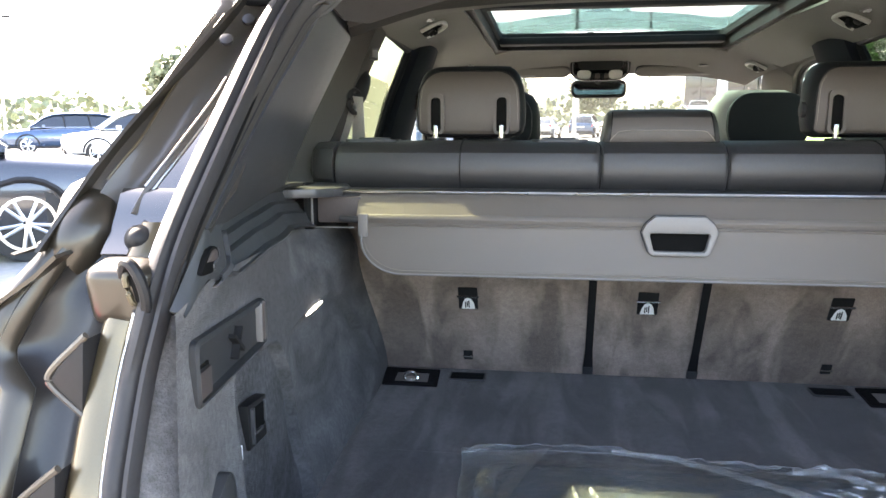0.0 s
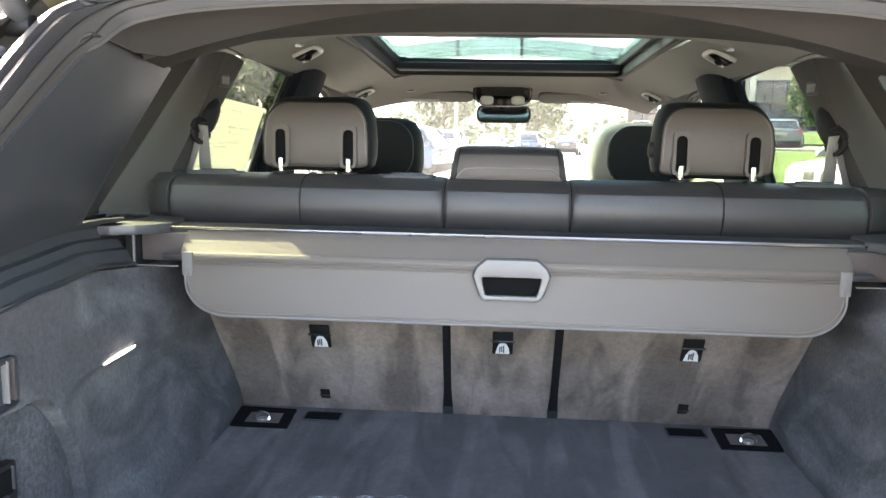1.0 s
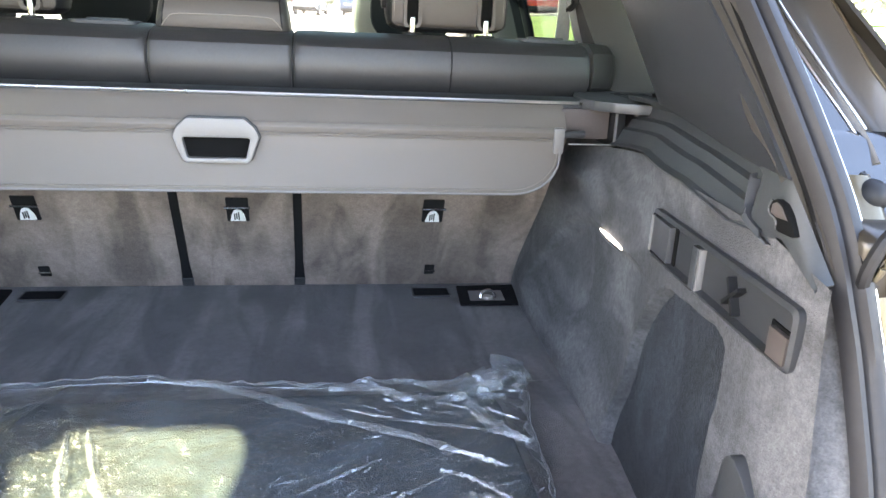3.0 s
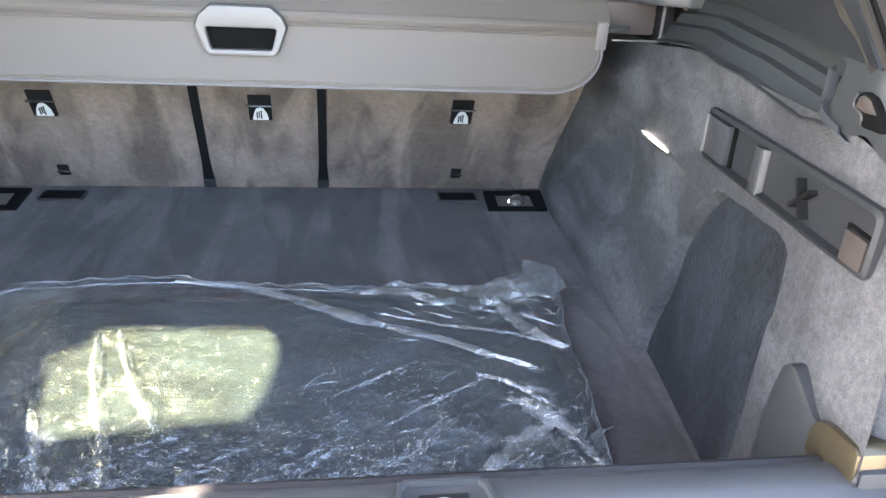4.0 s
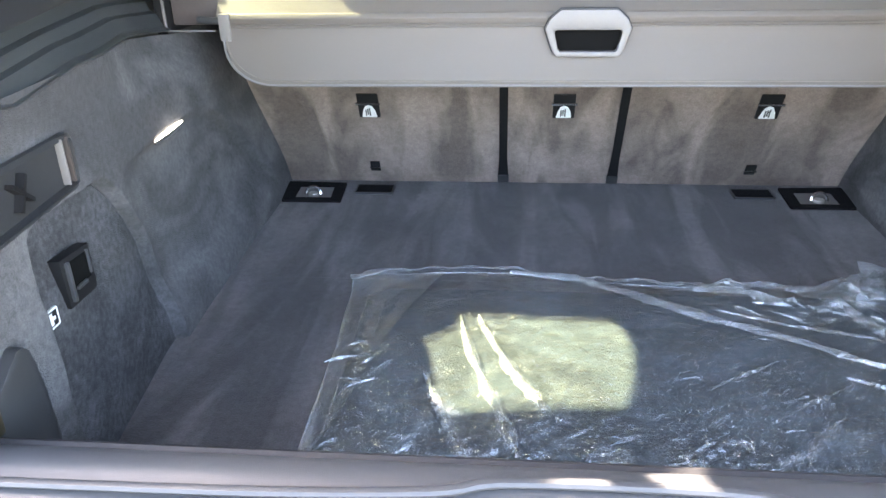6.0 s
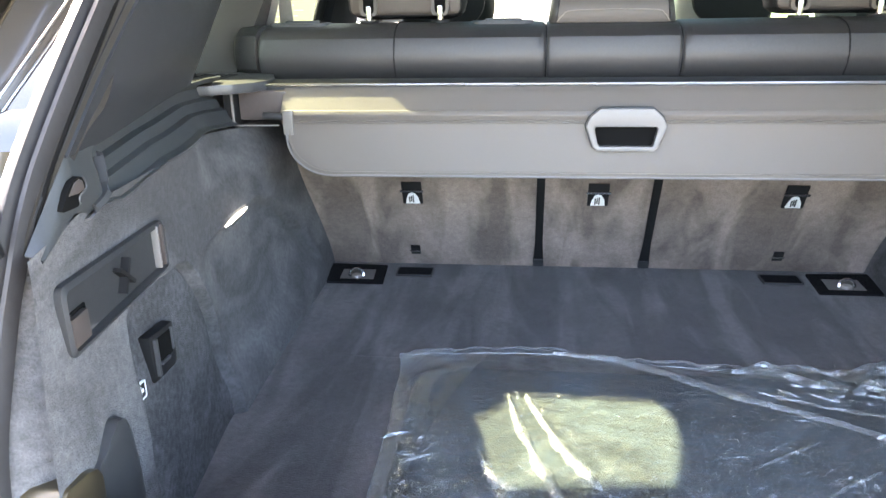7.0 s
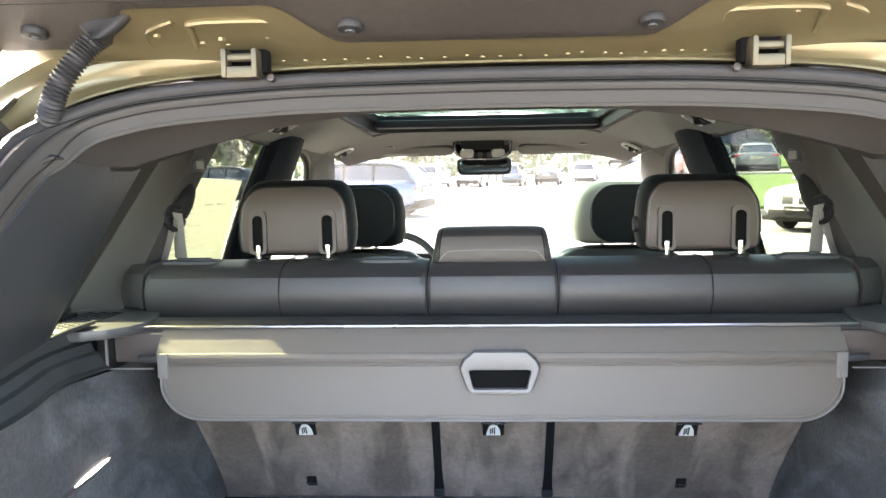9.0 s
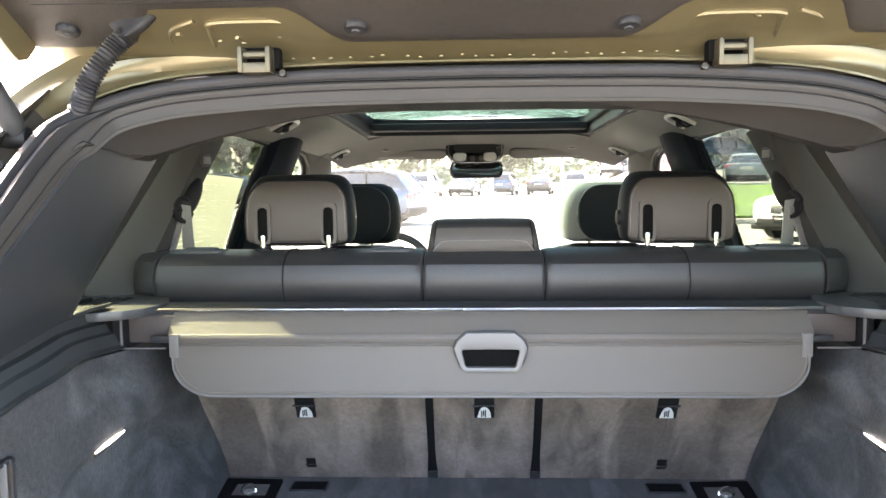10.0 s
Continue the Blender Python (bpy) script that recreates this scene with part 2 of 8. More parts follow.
def thing(name, label, category, group="", kind="", at=(0, 0, 0), m=None):
    ob = new(name)
    ob.empty_display_size = 0.05
    ob.matrix_world = (CAR if m is None else m) @ Matrix.Translation(at)
    return tagged(ob, label, category, group, kind)


def solid(name, bm, mat, label, category, group="", kind="", sharp=35):
    """A thing that is one mesh, in the car's axes."""
    ob = part(name, bm, mat, None, "", sharp)
    ob.matrix_world = CAR
    return tagged(ob, label, category, group, kind)


def box(x0, x1, y0, y1, z0, z1, bev=0.003, seg=2, bm=None):
    own = bmesh.new()
    bmesh.ops.create_cube(own, size=1)
    for v in own.verts:
        v.co = ((x0 + x1) / 2 + v.co.x * (x1 - x0), (y0 + y1) / 2 + v.co.y * (y1 - y0), (z0 + z1) / 2 + v.co.z * (z1 - z0))
    if bev:
        bmesh.ops.bevel(own, geom=own.edges[:], offset=bev, segments=seg, profile=0.6, affect="EDGES")
    return join(bm, own) if bm else own


def join(bm, other):
    me = bpy.data.meshes.new("t")
    other.to_mesh(me)
    other.free()
    bm.from_mesh(me)
    bpy.data.meshes.remove(me)
    return bm


def turned(bm, m):
    bmesh.ops.transform(bm, matrix=m, verts=bm.verts[:])
    return bm


def grid(rows, thick=0.0, closed=False, push=None):
    """A sheet over rows of points. push: the way in which it is thickened."""
    if push:
        d = Vector(push)
        k, n = len(rows), len(rows[0])
        rim = [rows[0][i] for i in range(n)] + [rows[j][-1] for j in range(1, k)] + [rows[-1][i] for i in range(n - 2, -1, -1)] + [rows[j][0] for j in range(k - 2, 0, -1)]
        bm = grid(rows)
        join(bm, grid([[Vector(p) + d for p in r] for r in rows]))
        join(bm, grid([[Vector(p) for p in rim], [Vector(p) + d for p in rim]], closed=True))
        bmesh.ops.remove_doubles(bm, verts=bm.verts[:], dist=1e-5)
        return bm
    bm = bmesh.new()
    vs = [[bm.verts.new(p) for p in r] for r in rows]
    for a, b in zip(vs, vs[1:]):
        k = len(a)
        for i in range(k if closed else k - 1):
            bm.faces.new((a[i], a[(i + 1) % k], b[(i + 1) % k], b[i]))
    if thick:
        bmesh.ops.recalc_face_normals(bm, faces=bm.faces[:])
        bmesh.ops.solidify(bm, geom=bm.faces[:], thickness=thick)
    return bm


def loft(rings, caps=True):
    bm = bmesh.new()
    vs = [[bm.verts.new(p) for p in r] for r in rings]
    for a, b in zip(vs, vs[1:]):
        k = len(a)
        for i in range(k):
            bm.faces.new((a[i], a[(i + 1) % k], b[(i + 1) % k], b[i]))
    if caps:
        bm.faces.new(vs[0][::-1])
        bm.faces.new(vs[-1])
    return bm


def spline(pts, n):
    """n points along a smooth curve through pts."""
    pts = [Vector(p) for p in pts]
    out = []
    for k in range(n):
        u = k / (n - 1) * (len(pts) - 1)
        i = min(int(u), len(pts) - 2)
        f = u - i
        p0, p1, p2, p3 = pts[max(i - 1, 0)], pts[i], pts[i + 1], pts[min(i + 2, len(pts) - 1)]
        out.append(0.5 * ((2 * p1) + (p2 - p0) * f + (2 * p0 - 5 * p1 + 4 * p2 - p3) * f * f + (3 * p1 - p0 - 3 * p2 + p3) * f ** 3))
    return out


def tube(pts, r, sides=10, closed=False, squash=1.0, up=(0, 0, 1), radii=None):
    pts = [Vector(p) for p in pts]
    rings = []
    for i, p in enumerate(pts):
        a = pts[i - 1] if (i or closed) else p
        b = pts[(i + 1) % len(pts)] if (closed or i < len(pts) - 1) else p
        t = (b - a).normalized()
        side = t.cross(Vector(up))
        if side.length < 1e-4:
            side = t.cross(Vector((0, 1, 0.1)))
        side.normalize()
        over = side.cross(t)
        rr = radii[i] if radii else r
        rings.append([p + (side * math.cos(q) + over * math.sin(q) * squash) * rr for q in (2 * math.pi * k / sides for k in range(sides))])
    if closed:
        rings.append(rings[0])
        bm = loft(rings, False)
        bmesh.ops.remove_doubles(bm, verts=bm.verts[:], dist=1e-6)
        return bm
    return loft(rings)


def prism(poly, lo, hi, axis="x", bev=0.0):
    """A polygon pushed along an axis. poly holds the two other coordinates in the order x, y, z."""
    bm = bmesh.new()

    def at(p, v):
        a, b = p
        return {"x": (v, a, b), "y": (a, v, b), "z": (a, b, v)}[axis]
    f = bm.faces.new([bm.verts.new(at(p, lo)) for p in poly])
    got = bmesh.ops.extrude_face_region(bm, geom=[f])
    d = {"x": (hi - lo, 0, 0), "y": (0, hi - lo, 0), "z": (0, 0, hi - lo)}[axis]
    bmesh.ops.translate(bm, vec=d, verts=[g for g in got["geom"] if isinstance(g, bmesh.types.BMVert)])
    if bev:
        bmesh.ops.bevel(bm, geom=bm.edges[:], offset=bev, segments=2, profile=0.6, affect="EDGES")
    return bm


def rounded(w, h, r, n=5, cx=0, cy=0):
    """A rectangle with rounded corners, anticlockwise."""
    out = []
    for sx, sy, a0 in ((1, 1, 0), (-1, 1, 90), (-1, -1, 180), (1, -1, 270)):
        for k in range(n + 1):
            a = radians(a0 + 90 * k / n)
            out.append((cx + sx * (w / 2 - r) + r * math.cos(a), cy + sy * (h / 2 - r) + r * math.sin(a)))
    return out


def frame_ring(outer, inner, lo, hi, axis="y"):
    """A frame between two outlines with equal point counts, between two depths."""
    def at(p, v):
        a, b = p
        return {"x": (v, a, b), "y": (a, v, b), "z": (a, b, v)}[axis]
    rings = [[at(p, hi) for p in outer], [at(p, lo) for p in outer], [at(p, lo) for p in inner], [at(p, hi) for p in inner], [at(p, hi) for p in outer]]
    bm = loft(rings, False)
    bmesh.ops.remove_doubles(bm, verts=bm.verts[:], dist=1e-6)
    return bm


def ease(a, b, v):
    u = min(1, max(0, (v - a) / (b - a)))
    return u * u * (3 - 2 * u)


def lerp(xs, ys, v):
    return float(np.interp(v, xs, ys))


def cyl(p, q, r, sides=16, bev=0.0):
    bm = tube([p, q], r, sides)
    if bev:
        es = [e for e in bm.edges if any(len(f.verts) > 4 for f in e.link_faces)]
        bmesh.ops.bevel(bm, geom=es, offset=bev, segments=2, profile=0.6, affect="EDGES")
    return bm


def mirrored(side, pts):
    return [Vector((p[0] * side, p[1], p[2])) for p in pts]

# ================= the car: floor, walls, roof =================
FLOOR_Z = 0.74


def floor_half(y):
    return lerp([-1.12, -0.87, -0.66, -0.09, 0.04], [0.545, 0.555, 0.577, 0.588, 0.60], y)


def wall_plain(y, z):
    top = lerp([-1.12, -1.09, -0.96, -0.76, -0.51, -0.30, 0.05], [0.540, 0.543, 0.560, 0.581, 0.604, 0.620, 0.640], y)
    low = floor_half(y)
    x = low + (top - low) * ease(0.74, 1.05, z)
    x += 0.035 * ease(1.06, 1.15, z) * ease(-0.75, -0.45, y)
    # a soft arched hollow over the wheel
    arch = 1.018 - 2.0 * (y + 0.42) ** 2 if y > -0.42 else 1.018
    x += 0.018 * ease(arch + 0.006, arch - 0.018, z) * ease(-0.72, -0.60, y) * ease(0.76, 0.86, z)
    return x


def pocket_depth(y, z):
    """Distance inside the rounded outline of the pocket behind the wheel arch."""
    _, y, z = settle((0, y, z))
    front = lerp([0.72, 0.82, 0.91, 0.955, 1.0, 1.035], [-0.630, -0.642, -0.657, -0.684, -0.716, -0.742], z)
    back = lerp([0.74, 0.90, 1.0, 1.05], [-0.950, -0.944, -0.934, -0.925], z)
    top = 1.030 + 0.010 * clip01((-0.74 - y) / 0.15)
    d, soft = [front - y, (y - back) * 0.9, top - z], 0.009
    # rounded corners: a soft minimum of the three distances
    return -soft * math.log(sum(math.exp(-v / soft) for v in d))


def wall_x(y, z):
    """How far the carpeted side wall stands from the middle of the car, with the pocket behind the wheel arch."""
    x = wall_plain(y, z)
    return x + 0.022 * ease(-0.002, 0.004, pocket_depth(y, z))


def build_floor():
    bm = bmesh.new()
    ny, nx = 30, 40
    rows = []
    for j in range(ny + 1):
        y = -1.12 + 1.17 * j / ny
        w = floor_half(y) + 0.065
        rows.append([(w * (2 * i / nx - 1), y, FLOOR_Z + 0.0006 * noise.noise((i * 0.5, j * 0.5, 0))) for i in range(nx + 1)])
    bm = grid(rows)
    bmesh.ops.solidify(bm, geom=bm.faces[:], thickness=0.03)
    fl = part("floor", bm, M_FLOOR)
    fl.matrix_world = CAR
    tagged(fl, "dark grey felt carpet on the cargo floor", "floor", kind="structure")
    return fl


floor = build_floor()
part("hatch_seam", box(-0.56, 0.56, -0.4305, -0.4290, FLOOR_Z - 0.002, FLOOR_Z + 0.0004, 0.0), M_FLOOR, floor)


def tie_down(x):
    """A lashing eye in a black cup, let into the corner of the floor."""
    s = 1 if x > 0 else -1
    t = thing("tie_down", "black plastic cup with a chrome lashing ring in the cargo floor", "tie-down", "lashing eyes in the floor", at=(x, -0.045, FLOOR_Z))
    out = [(-0.058 * s, 0.062), (0.075 * s, 0.068), (0.060 * s, -0.048), (-0.066 * s, -0.048)]
    inn = [(-0.036 * s, 0.036), (0.040 * s, 0.036), (0.036 * s, -0.030), (-0.042 * s, -0.030)]
    part("plate", frame_ring(out, inn, 0.001, 0.006, "z"), M_CLOTHTAPE, t)
    cup = bmesh.new()
    rim = [(*p, 0.004) for p in inn]
    low = [(p[0] * 0.8, p[1] * 0.75, 0.0012) for p in inn]
    part("cup", loft([rim, low], True), M_HANDLE, t, "grey plastic cup")
    ring = [(0.016 * math.cos(a), -0.012 + 0.004 * math.sin(a), 0.006 + 0.016 * max(0, math.sin(a))) for a in np.linspace(0.0, math.pi, 12)]
    part("ring", tube(ring, 0.0035, 8), M_CHROME, t, "chrome ring")
    part("boss", cyl((0, -0.012, 0.002), (0, -0.012, 0.010), 0.011, 12, 0.002), M_ALU, t)
    cup.free()


for x in (-0.525, 0.525):
    tie_down(x)


def floor_pad(x):
    p = thing("floor_pad", "small black woven hook-tape patch on the cargo floor", "pad", "hook-tape patches", at=(x, -0.012, FLOOR_Z))
    part("patch", box(-0.040, 0.040, -0.026, 0.022, 0.0005, 0.004, 0.001), M_CLOTHTAPE, p)
    part("edge", frame_ring(rounded(0.084, 0.052, 0.004, 2, 0, -0.002), rounded(0.078, 0.046, 0.004, 2, 0, -0.002), 0.0005, 0.0048, "z"), M_PLASTIC, p)


floor_pad(-0.398)
floor_pad(0.405)


def side_wall(side):
    """One carpeted side of the cargo bay, with the plastic rail above it."""
    rows = []
    for j in range(250):
        y = -1.115 + 1.165 * j / 249
        top = lerp([-1.12, -1.0, -0.6, -0.36, 0.05], [1.135, 1.150, 1.152, 1.128, 1.128], y)
        rows.append([(side * wall_x(y, z), y, z) for z in np.linspace(FLOOR_Z - 0.002, top, 120)])
    bm = grid(rows)
    bm.faces.ensure_lookup_table()
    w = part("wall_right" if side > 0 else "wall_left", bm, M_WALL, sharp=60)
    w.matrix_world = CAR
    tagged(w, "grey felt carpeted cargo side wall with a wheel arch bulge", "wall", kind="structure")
    # darker fleece in the pocket; on the other side it covers the lid of a bin, wall felt with shade darkened in
    for rings in ([],):
        for reach in (1.0, 0.985, 0.9, 0.7, 0.45, 0.2, 0.03):
            ring = []
            for a in np.linspace(0, 2 * math.pi, 97)[:-1]:
                d, cy, cz = 0.0, -0.815, 0.880
                while d < 0.40 and pocket_depth(cy + d * math.cos(a), cz + d * math.sin(a)) > 0.0045 and cz + d * math.sin(a) > FLOOR_Z - 0.004:
                    d += 0.002
                y, z = cy + reach * d * math.cos(a), cz + reach * d * math.sin(a)
                ring.append((side * (wall_plain(y, z) + 0.022 - (0.0035 if reach < 0.99 else -0.001)), y, z))
            rings.append(ring)
        if side > 0:
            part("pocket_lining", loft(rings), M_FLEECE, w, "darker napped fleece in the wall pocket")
        else:
            part("bin_lid", loft(rings), M_LID, w, "felt lid of the side bin, shade darkened into its colour")
            part("lid_seam", tube([Vector(p) + Vector((0.0035, 0, 0)) for p in rings[0]], 0.0012, 6, True), M_PLASTIC, w)
    # skin that closes the wall behind
    part("backing", box(*sorted((side * 0.70, side * 0.72)), -1.05, 0.10, 0.70, 1.19, 0.004), M_PLASTIC, w)
    return w


wall_right, wall_left = side_wall(1), side_wall(-1)


for w, s_ in ((wall_right, 1), (wall_left, -1)):
    rows = []
    for z in np.linspace(0.905, 1.150, 18):
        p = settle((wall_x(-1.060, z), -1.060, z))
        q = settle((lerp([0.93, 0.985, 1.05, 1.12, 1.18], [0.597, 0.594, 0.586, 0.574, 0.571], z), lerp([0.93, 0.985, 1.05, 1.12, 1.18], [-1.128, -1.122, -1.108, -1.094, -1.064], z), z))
        m = Vector((p.x * 0.65 + q.x * 0.35 - 0.004, p.y * 0.35 + q.y * 0.65, z))
        rows.append([(s_ * k.x, k.y, z) for k in [p * (1 - u) ** 2 + m * 2 * u * (1 - u) + q * u * u for u in np.linspace(0, 1, 8)]])
    part("carpet_return", grid(rows, 0.003), M_WALL, w, fixed=True)


def wall_at(y, z, side):
    """Where the carpeted wall finally stands, as a distance from the middle of the car."""
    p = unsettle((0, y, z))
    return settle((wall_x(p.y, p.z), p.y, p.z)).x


def panel_foot(y):
    """Lower edge of the pillar panel, where the rail begins: x and z."""
    return lerp([-1.056, -0.985, -0.90, -0.80, -0.65, -0.553, -0.36], [0.566, 0.561, 0.574, 0.592, 0.619, 0.636, 0.668], y), lerp([-1.056, -0.985, -0.90, -0.80, -0.65, -0.553, -0.45, -0.36], [1.148, 1.217, 1.217, 1.221, 1.228, 1.230, 1.226, 1.220], y)


def rail_foot(y):
    return lerp([-1.056, -0.990, -0.961, -0.900, -0.884, -0.745, -0.54, -0.36], [1.143, 1.166, 1.158, 1.156, 1.152, 1.163, 1.160, 1.140], y)


def rail_trim(side):
    """The plastic rail between the carpet and the pillar panel: stepped in front, smooth behind its light lip."""
    steps = [(0.0, 0.000), (0.05, 0.012), (0.14, 0.016), (0.30, 0.019), (0.35, 0.029), (0.53, 0.032), (0.58, 0.043), (0.78, 0.045), (0.86, 0.038), (0.92, 0.006), (1.0, 0.0)]
    rows = []
    for j in range(110):
        y = -1.056 + 0.70 * j / 109
        (xt, zt), z0 = panel_foot(y), rail_foot(y)
        x0 = min(wall_at(y, z0, side) - 0.003, xt)
        deep = ease(-0.935, -0.895, y)
        rows.append([(side * (x0 + (xt - x0) * h + (0.7 * a * deep) - 0.003 * math.sin(math.pi * h) * (1 - deep)), y, z0 + (zt - z0) * h) for h, a in steps])
    t = thing("cargo_rail", "stepped dark plastic rail along the top of the cargo wall", "trim", "cargo side rails", kind="structure")
    part("rail", grid(rows, 0.003), M_RAIL, t, sharp=25, fixed=True)
    x = 0.5565
    hole = [(-0.975, 1.185), (-0.974, 1.191), (-0.976, 1.196), (-0.983, 1.199), (-0.993, 1.197), (-1.002, 1.190), (-1.016, 1.175), (-1.012, 1.173), (-0.992, 1.1725), (-0.988, 1.174), (-0.987, 1.181)]
    part("recess", prism(hole, *sorted((side * (x - 0.0045), side * (x + 0.004))), "x", 0.0008), M_VOID, t, "bag hook recess, its shade a near-black plate", fixed=True)
    # brown plate for the upper inside of the recess
    tab = [(-0.978, 1.186), (-0.979, 1.194), (-0.984, 1.1965), (-0.992, 1.1945), (-1.003, 1.185), (-0.988, 1.184)]
    part("recess_inside", prism(tab, *sorted((side * (x - 0.0055), side * (x - 0.002))), "x", 0.0008), M_TAB, t, "brown upper inside of the recess", fixed=True)
    # paler tube drawn in as the highlight on the recess's edge
    part("recess_highlight", tube(spline([(side * (x - 0.0045), y, z) for y, z in ((-0.988, 1.174), (-0.987, 1.181), (-0.976, 1.185), (-0.974, 1.191), (-0.977, 1.197))], 16), 0.0012, 6), M_SATIN, t, fixed=True)
    # light edge of the rail where it sweeps down to the carpet
    lip = [(0.584, -0.893, 1.200), (0.578, -0.902, 1.186), (0.572, -0.912, 1.174), (0.566, -0.932, 1.164), (0.562, -0.962, 1.158)]
    wide = [0.004, 0.006, 0.007, 0.008, 0.009]
    line = spline(lip, 16)
    rr = [[(side * p.x + side * a, p.y - w * c, p.z - w * c * 0.55) for a, c in ((0.004, 1.0), (-0.003, 0.7), (-0.005, 0.0), (-0.003, -0.7), (0.004, -1.0))] for k, p in enumerate(line) for w in (lerp([0, 4], [wide[0], wide[-1]], 4 * k / 15),)]
    part("lip", grid(rr, 0.002), M_SATIN, t, "paler swept lip", fixed=True)
    return t


rail_trim(1)
rail_trim(-1)


def storage_panel(side):
    """The long shallow panel in the carpet with its slots, moulded cross and finger cup."""
    t = thing("storage_panel", "dark plastic panel with moulded cross in the cargo wall", "panel", "panels in the cargo walls")
    if side > 0:
        y0, y1, za, zb, zc, zd = -1.050, -0.686, 1.065, 1.123, 1.054, 1.115
    else:
        y0, y1, za, zb, zc, zd = -1.048, -0.804, 1.046, 1.115, 1.045, 1.105

    def at(y, z, d=0.0):
        return Vector((side * (0.591 + 0.104 * (y + 0.65) - 0.004 + d), y, z))

    def on(u, v, d):
        """u along the panel from its rear end, v up, in metres from the middle line."""
        k = u / (y1 - y0)
        low, top = za + (zc - za) * k, zb + (zd - zb) * k
        return at(y0 + u, (low + top) / 2 + v * (top - low) / 0.060, d)
    long = y1 - y0
    out = rounded(long, 0.060, 0.009, 4, long / 2, 0)
    mid = rounded(long - 0.009, 0.051, 0.007, 4, long / 2, 0)
    inner = rounded(long - 0.014, 0.046, 0.006, 4, long / 2, 0)

    def ring(line, d):
        return [on(a, b, d) for a, b in line]
    part("frame", loft([ring(out, 0.008), ring(out, 0.001), ring(mid, -0.0015), ring(inner, 0.006), ring(inner, 0.010)], False), M_STOWAGE, t, fixed=True)
    part("face", loft([ring(inner, 0.012), ring(inner, 0.006)], True), M_STOWAGE, t, fixed=True)

    def plate(ya, yb, lo, hi, d0, d1, mat, name, label="", bev=0.0015):
        p = [at(ya, lo, d0), at(yb, lo, d0), at(yb, hi, d0), at(ya, hi, d0)]
        q = [at(ya, lo, d1), at(yb, lo, d1), at(yb, hi, d1), at(ya, hi, d1)]
        bm = loft([p, q])
        bmesh.ops.bevel(bm, geom=bm.edges[:], offset=bev, segments=2, profile=0.6, affect="EDGES")
        return part(name, bm, mat, t, label, fixed=True)
    # thin pale strips carry the lit look of the clip edges as colour
    if side > 0:
        plate(-0.757, -0.699, 1.063, 1.108, 0.006, -0.003, M_SATIN, "clip")
        plate(-0.767, -0.758, 1.062, 1.108, 0.008, 0.004, M_VOID, "slot")
        plate(-0.700, -0.696, 1.062, 1.108, 0.006, -0.005, M_HANDLE, "clip_highlight", "pale edge, highlight put into its colour")
        plate(-0.845, -0.830, 1.062, 1.110, 0.006, -0.003, M_SATIN, "clip")
        plate(-0.850, -0.846, 1.062, 1.110, 0.006, -0.002, M_HANDLE, "clip_highlight", "pale edge, highlight put into its colour")
        plate(-0.829, -0.822, 1.062, 1.108, 0.008, 0.004, M_BLACK, "slot")
    else:
        plate(-0.834, -0.831, 1.054, 1.104, 0.006, -0.003, M_HANDLE, "clip_highlight", "pale edge, highlight put into its colour")
        plate(-0.830, -0.823, 1.054, 1.104, 0.008, 0.004, M_BLACK, "slot")
        plate(-0.822, -0.818, 1.054, 1.104, 0.006, -0.003, M_TAB, "clip")
    xy, xz = (-0.932, 1.090) if side > 0 else (-0.922, 1.079)
    for a in (58, -38):
        c, s = math.cos(radians(a)), math.sin(radians(a))
        p = [(u * c - v * s, u * s + v * c) for u, v in ((-0.019, -0.0022), (0.019, -0.0022), (0.019, 0.0022), (-0.019, 0.0022))]
        part("cross_bar", loft([[at(xy + u, xz + v, 0.006) for u, v in p], [at(xy + u, xz + v, -0.003) for u, v in p]]), M_BLACK, t, fixed=True)
    z0 = 1.082 if side > 0 else 1.069
    plate(-1.043, -1.004, z0 - 0.018, z0 + 0.016, 0.008, 0.004, M_VOID, "cup")
    plate(-1.041, -1.010, z0 - 0.015, z0 + 0.013, 0.006, -0.001, M_TAB, "finger_tab", "brownish grip tab")


storage_panel(1)
storage_panel(-1)


def cargo_lamp(side):
    t = thing("cargo_lamp", "slim white cargo lamp strip let into the side wall", "lamp", "cargo lamps")
    pts = [Vector((side * (min(wall_at(y, z + dz, side) for dz in (-0.006, 0.0, 0.006)) - 0.001), y, z)) for y, z in ((-0.574, 1.022), (-0.455, 1.019))]
    pts = [p.lerp(q, k / 3) for p, q in (pts,) for k in range(4)]
    wide = [0.0003 + 0.0030 * math.sin(math.pi * k / 19) ** 0.8 for k in range(20)]
    part("lens", tube(spline(pts, 20), 0.004, 8, radii=wide), M_LAMP, t, "white lens, lit", fixed=True)
    part("bezel", tube([p + Vector((0, 0, -0.0035)) for p in spline(pts, 20)], 0.004, 6, radii=[w * 1.15 + 0.0006 for w in wide]), M_SATIN, t, fixed=True)


cargo_lamp(1)
cargo_lamp(-1)


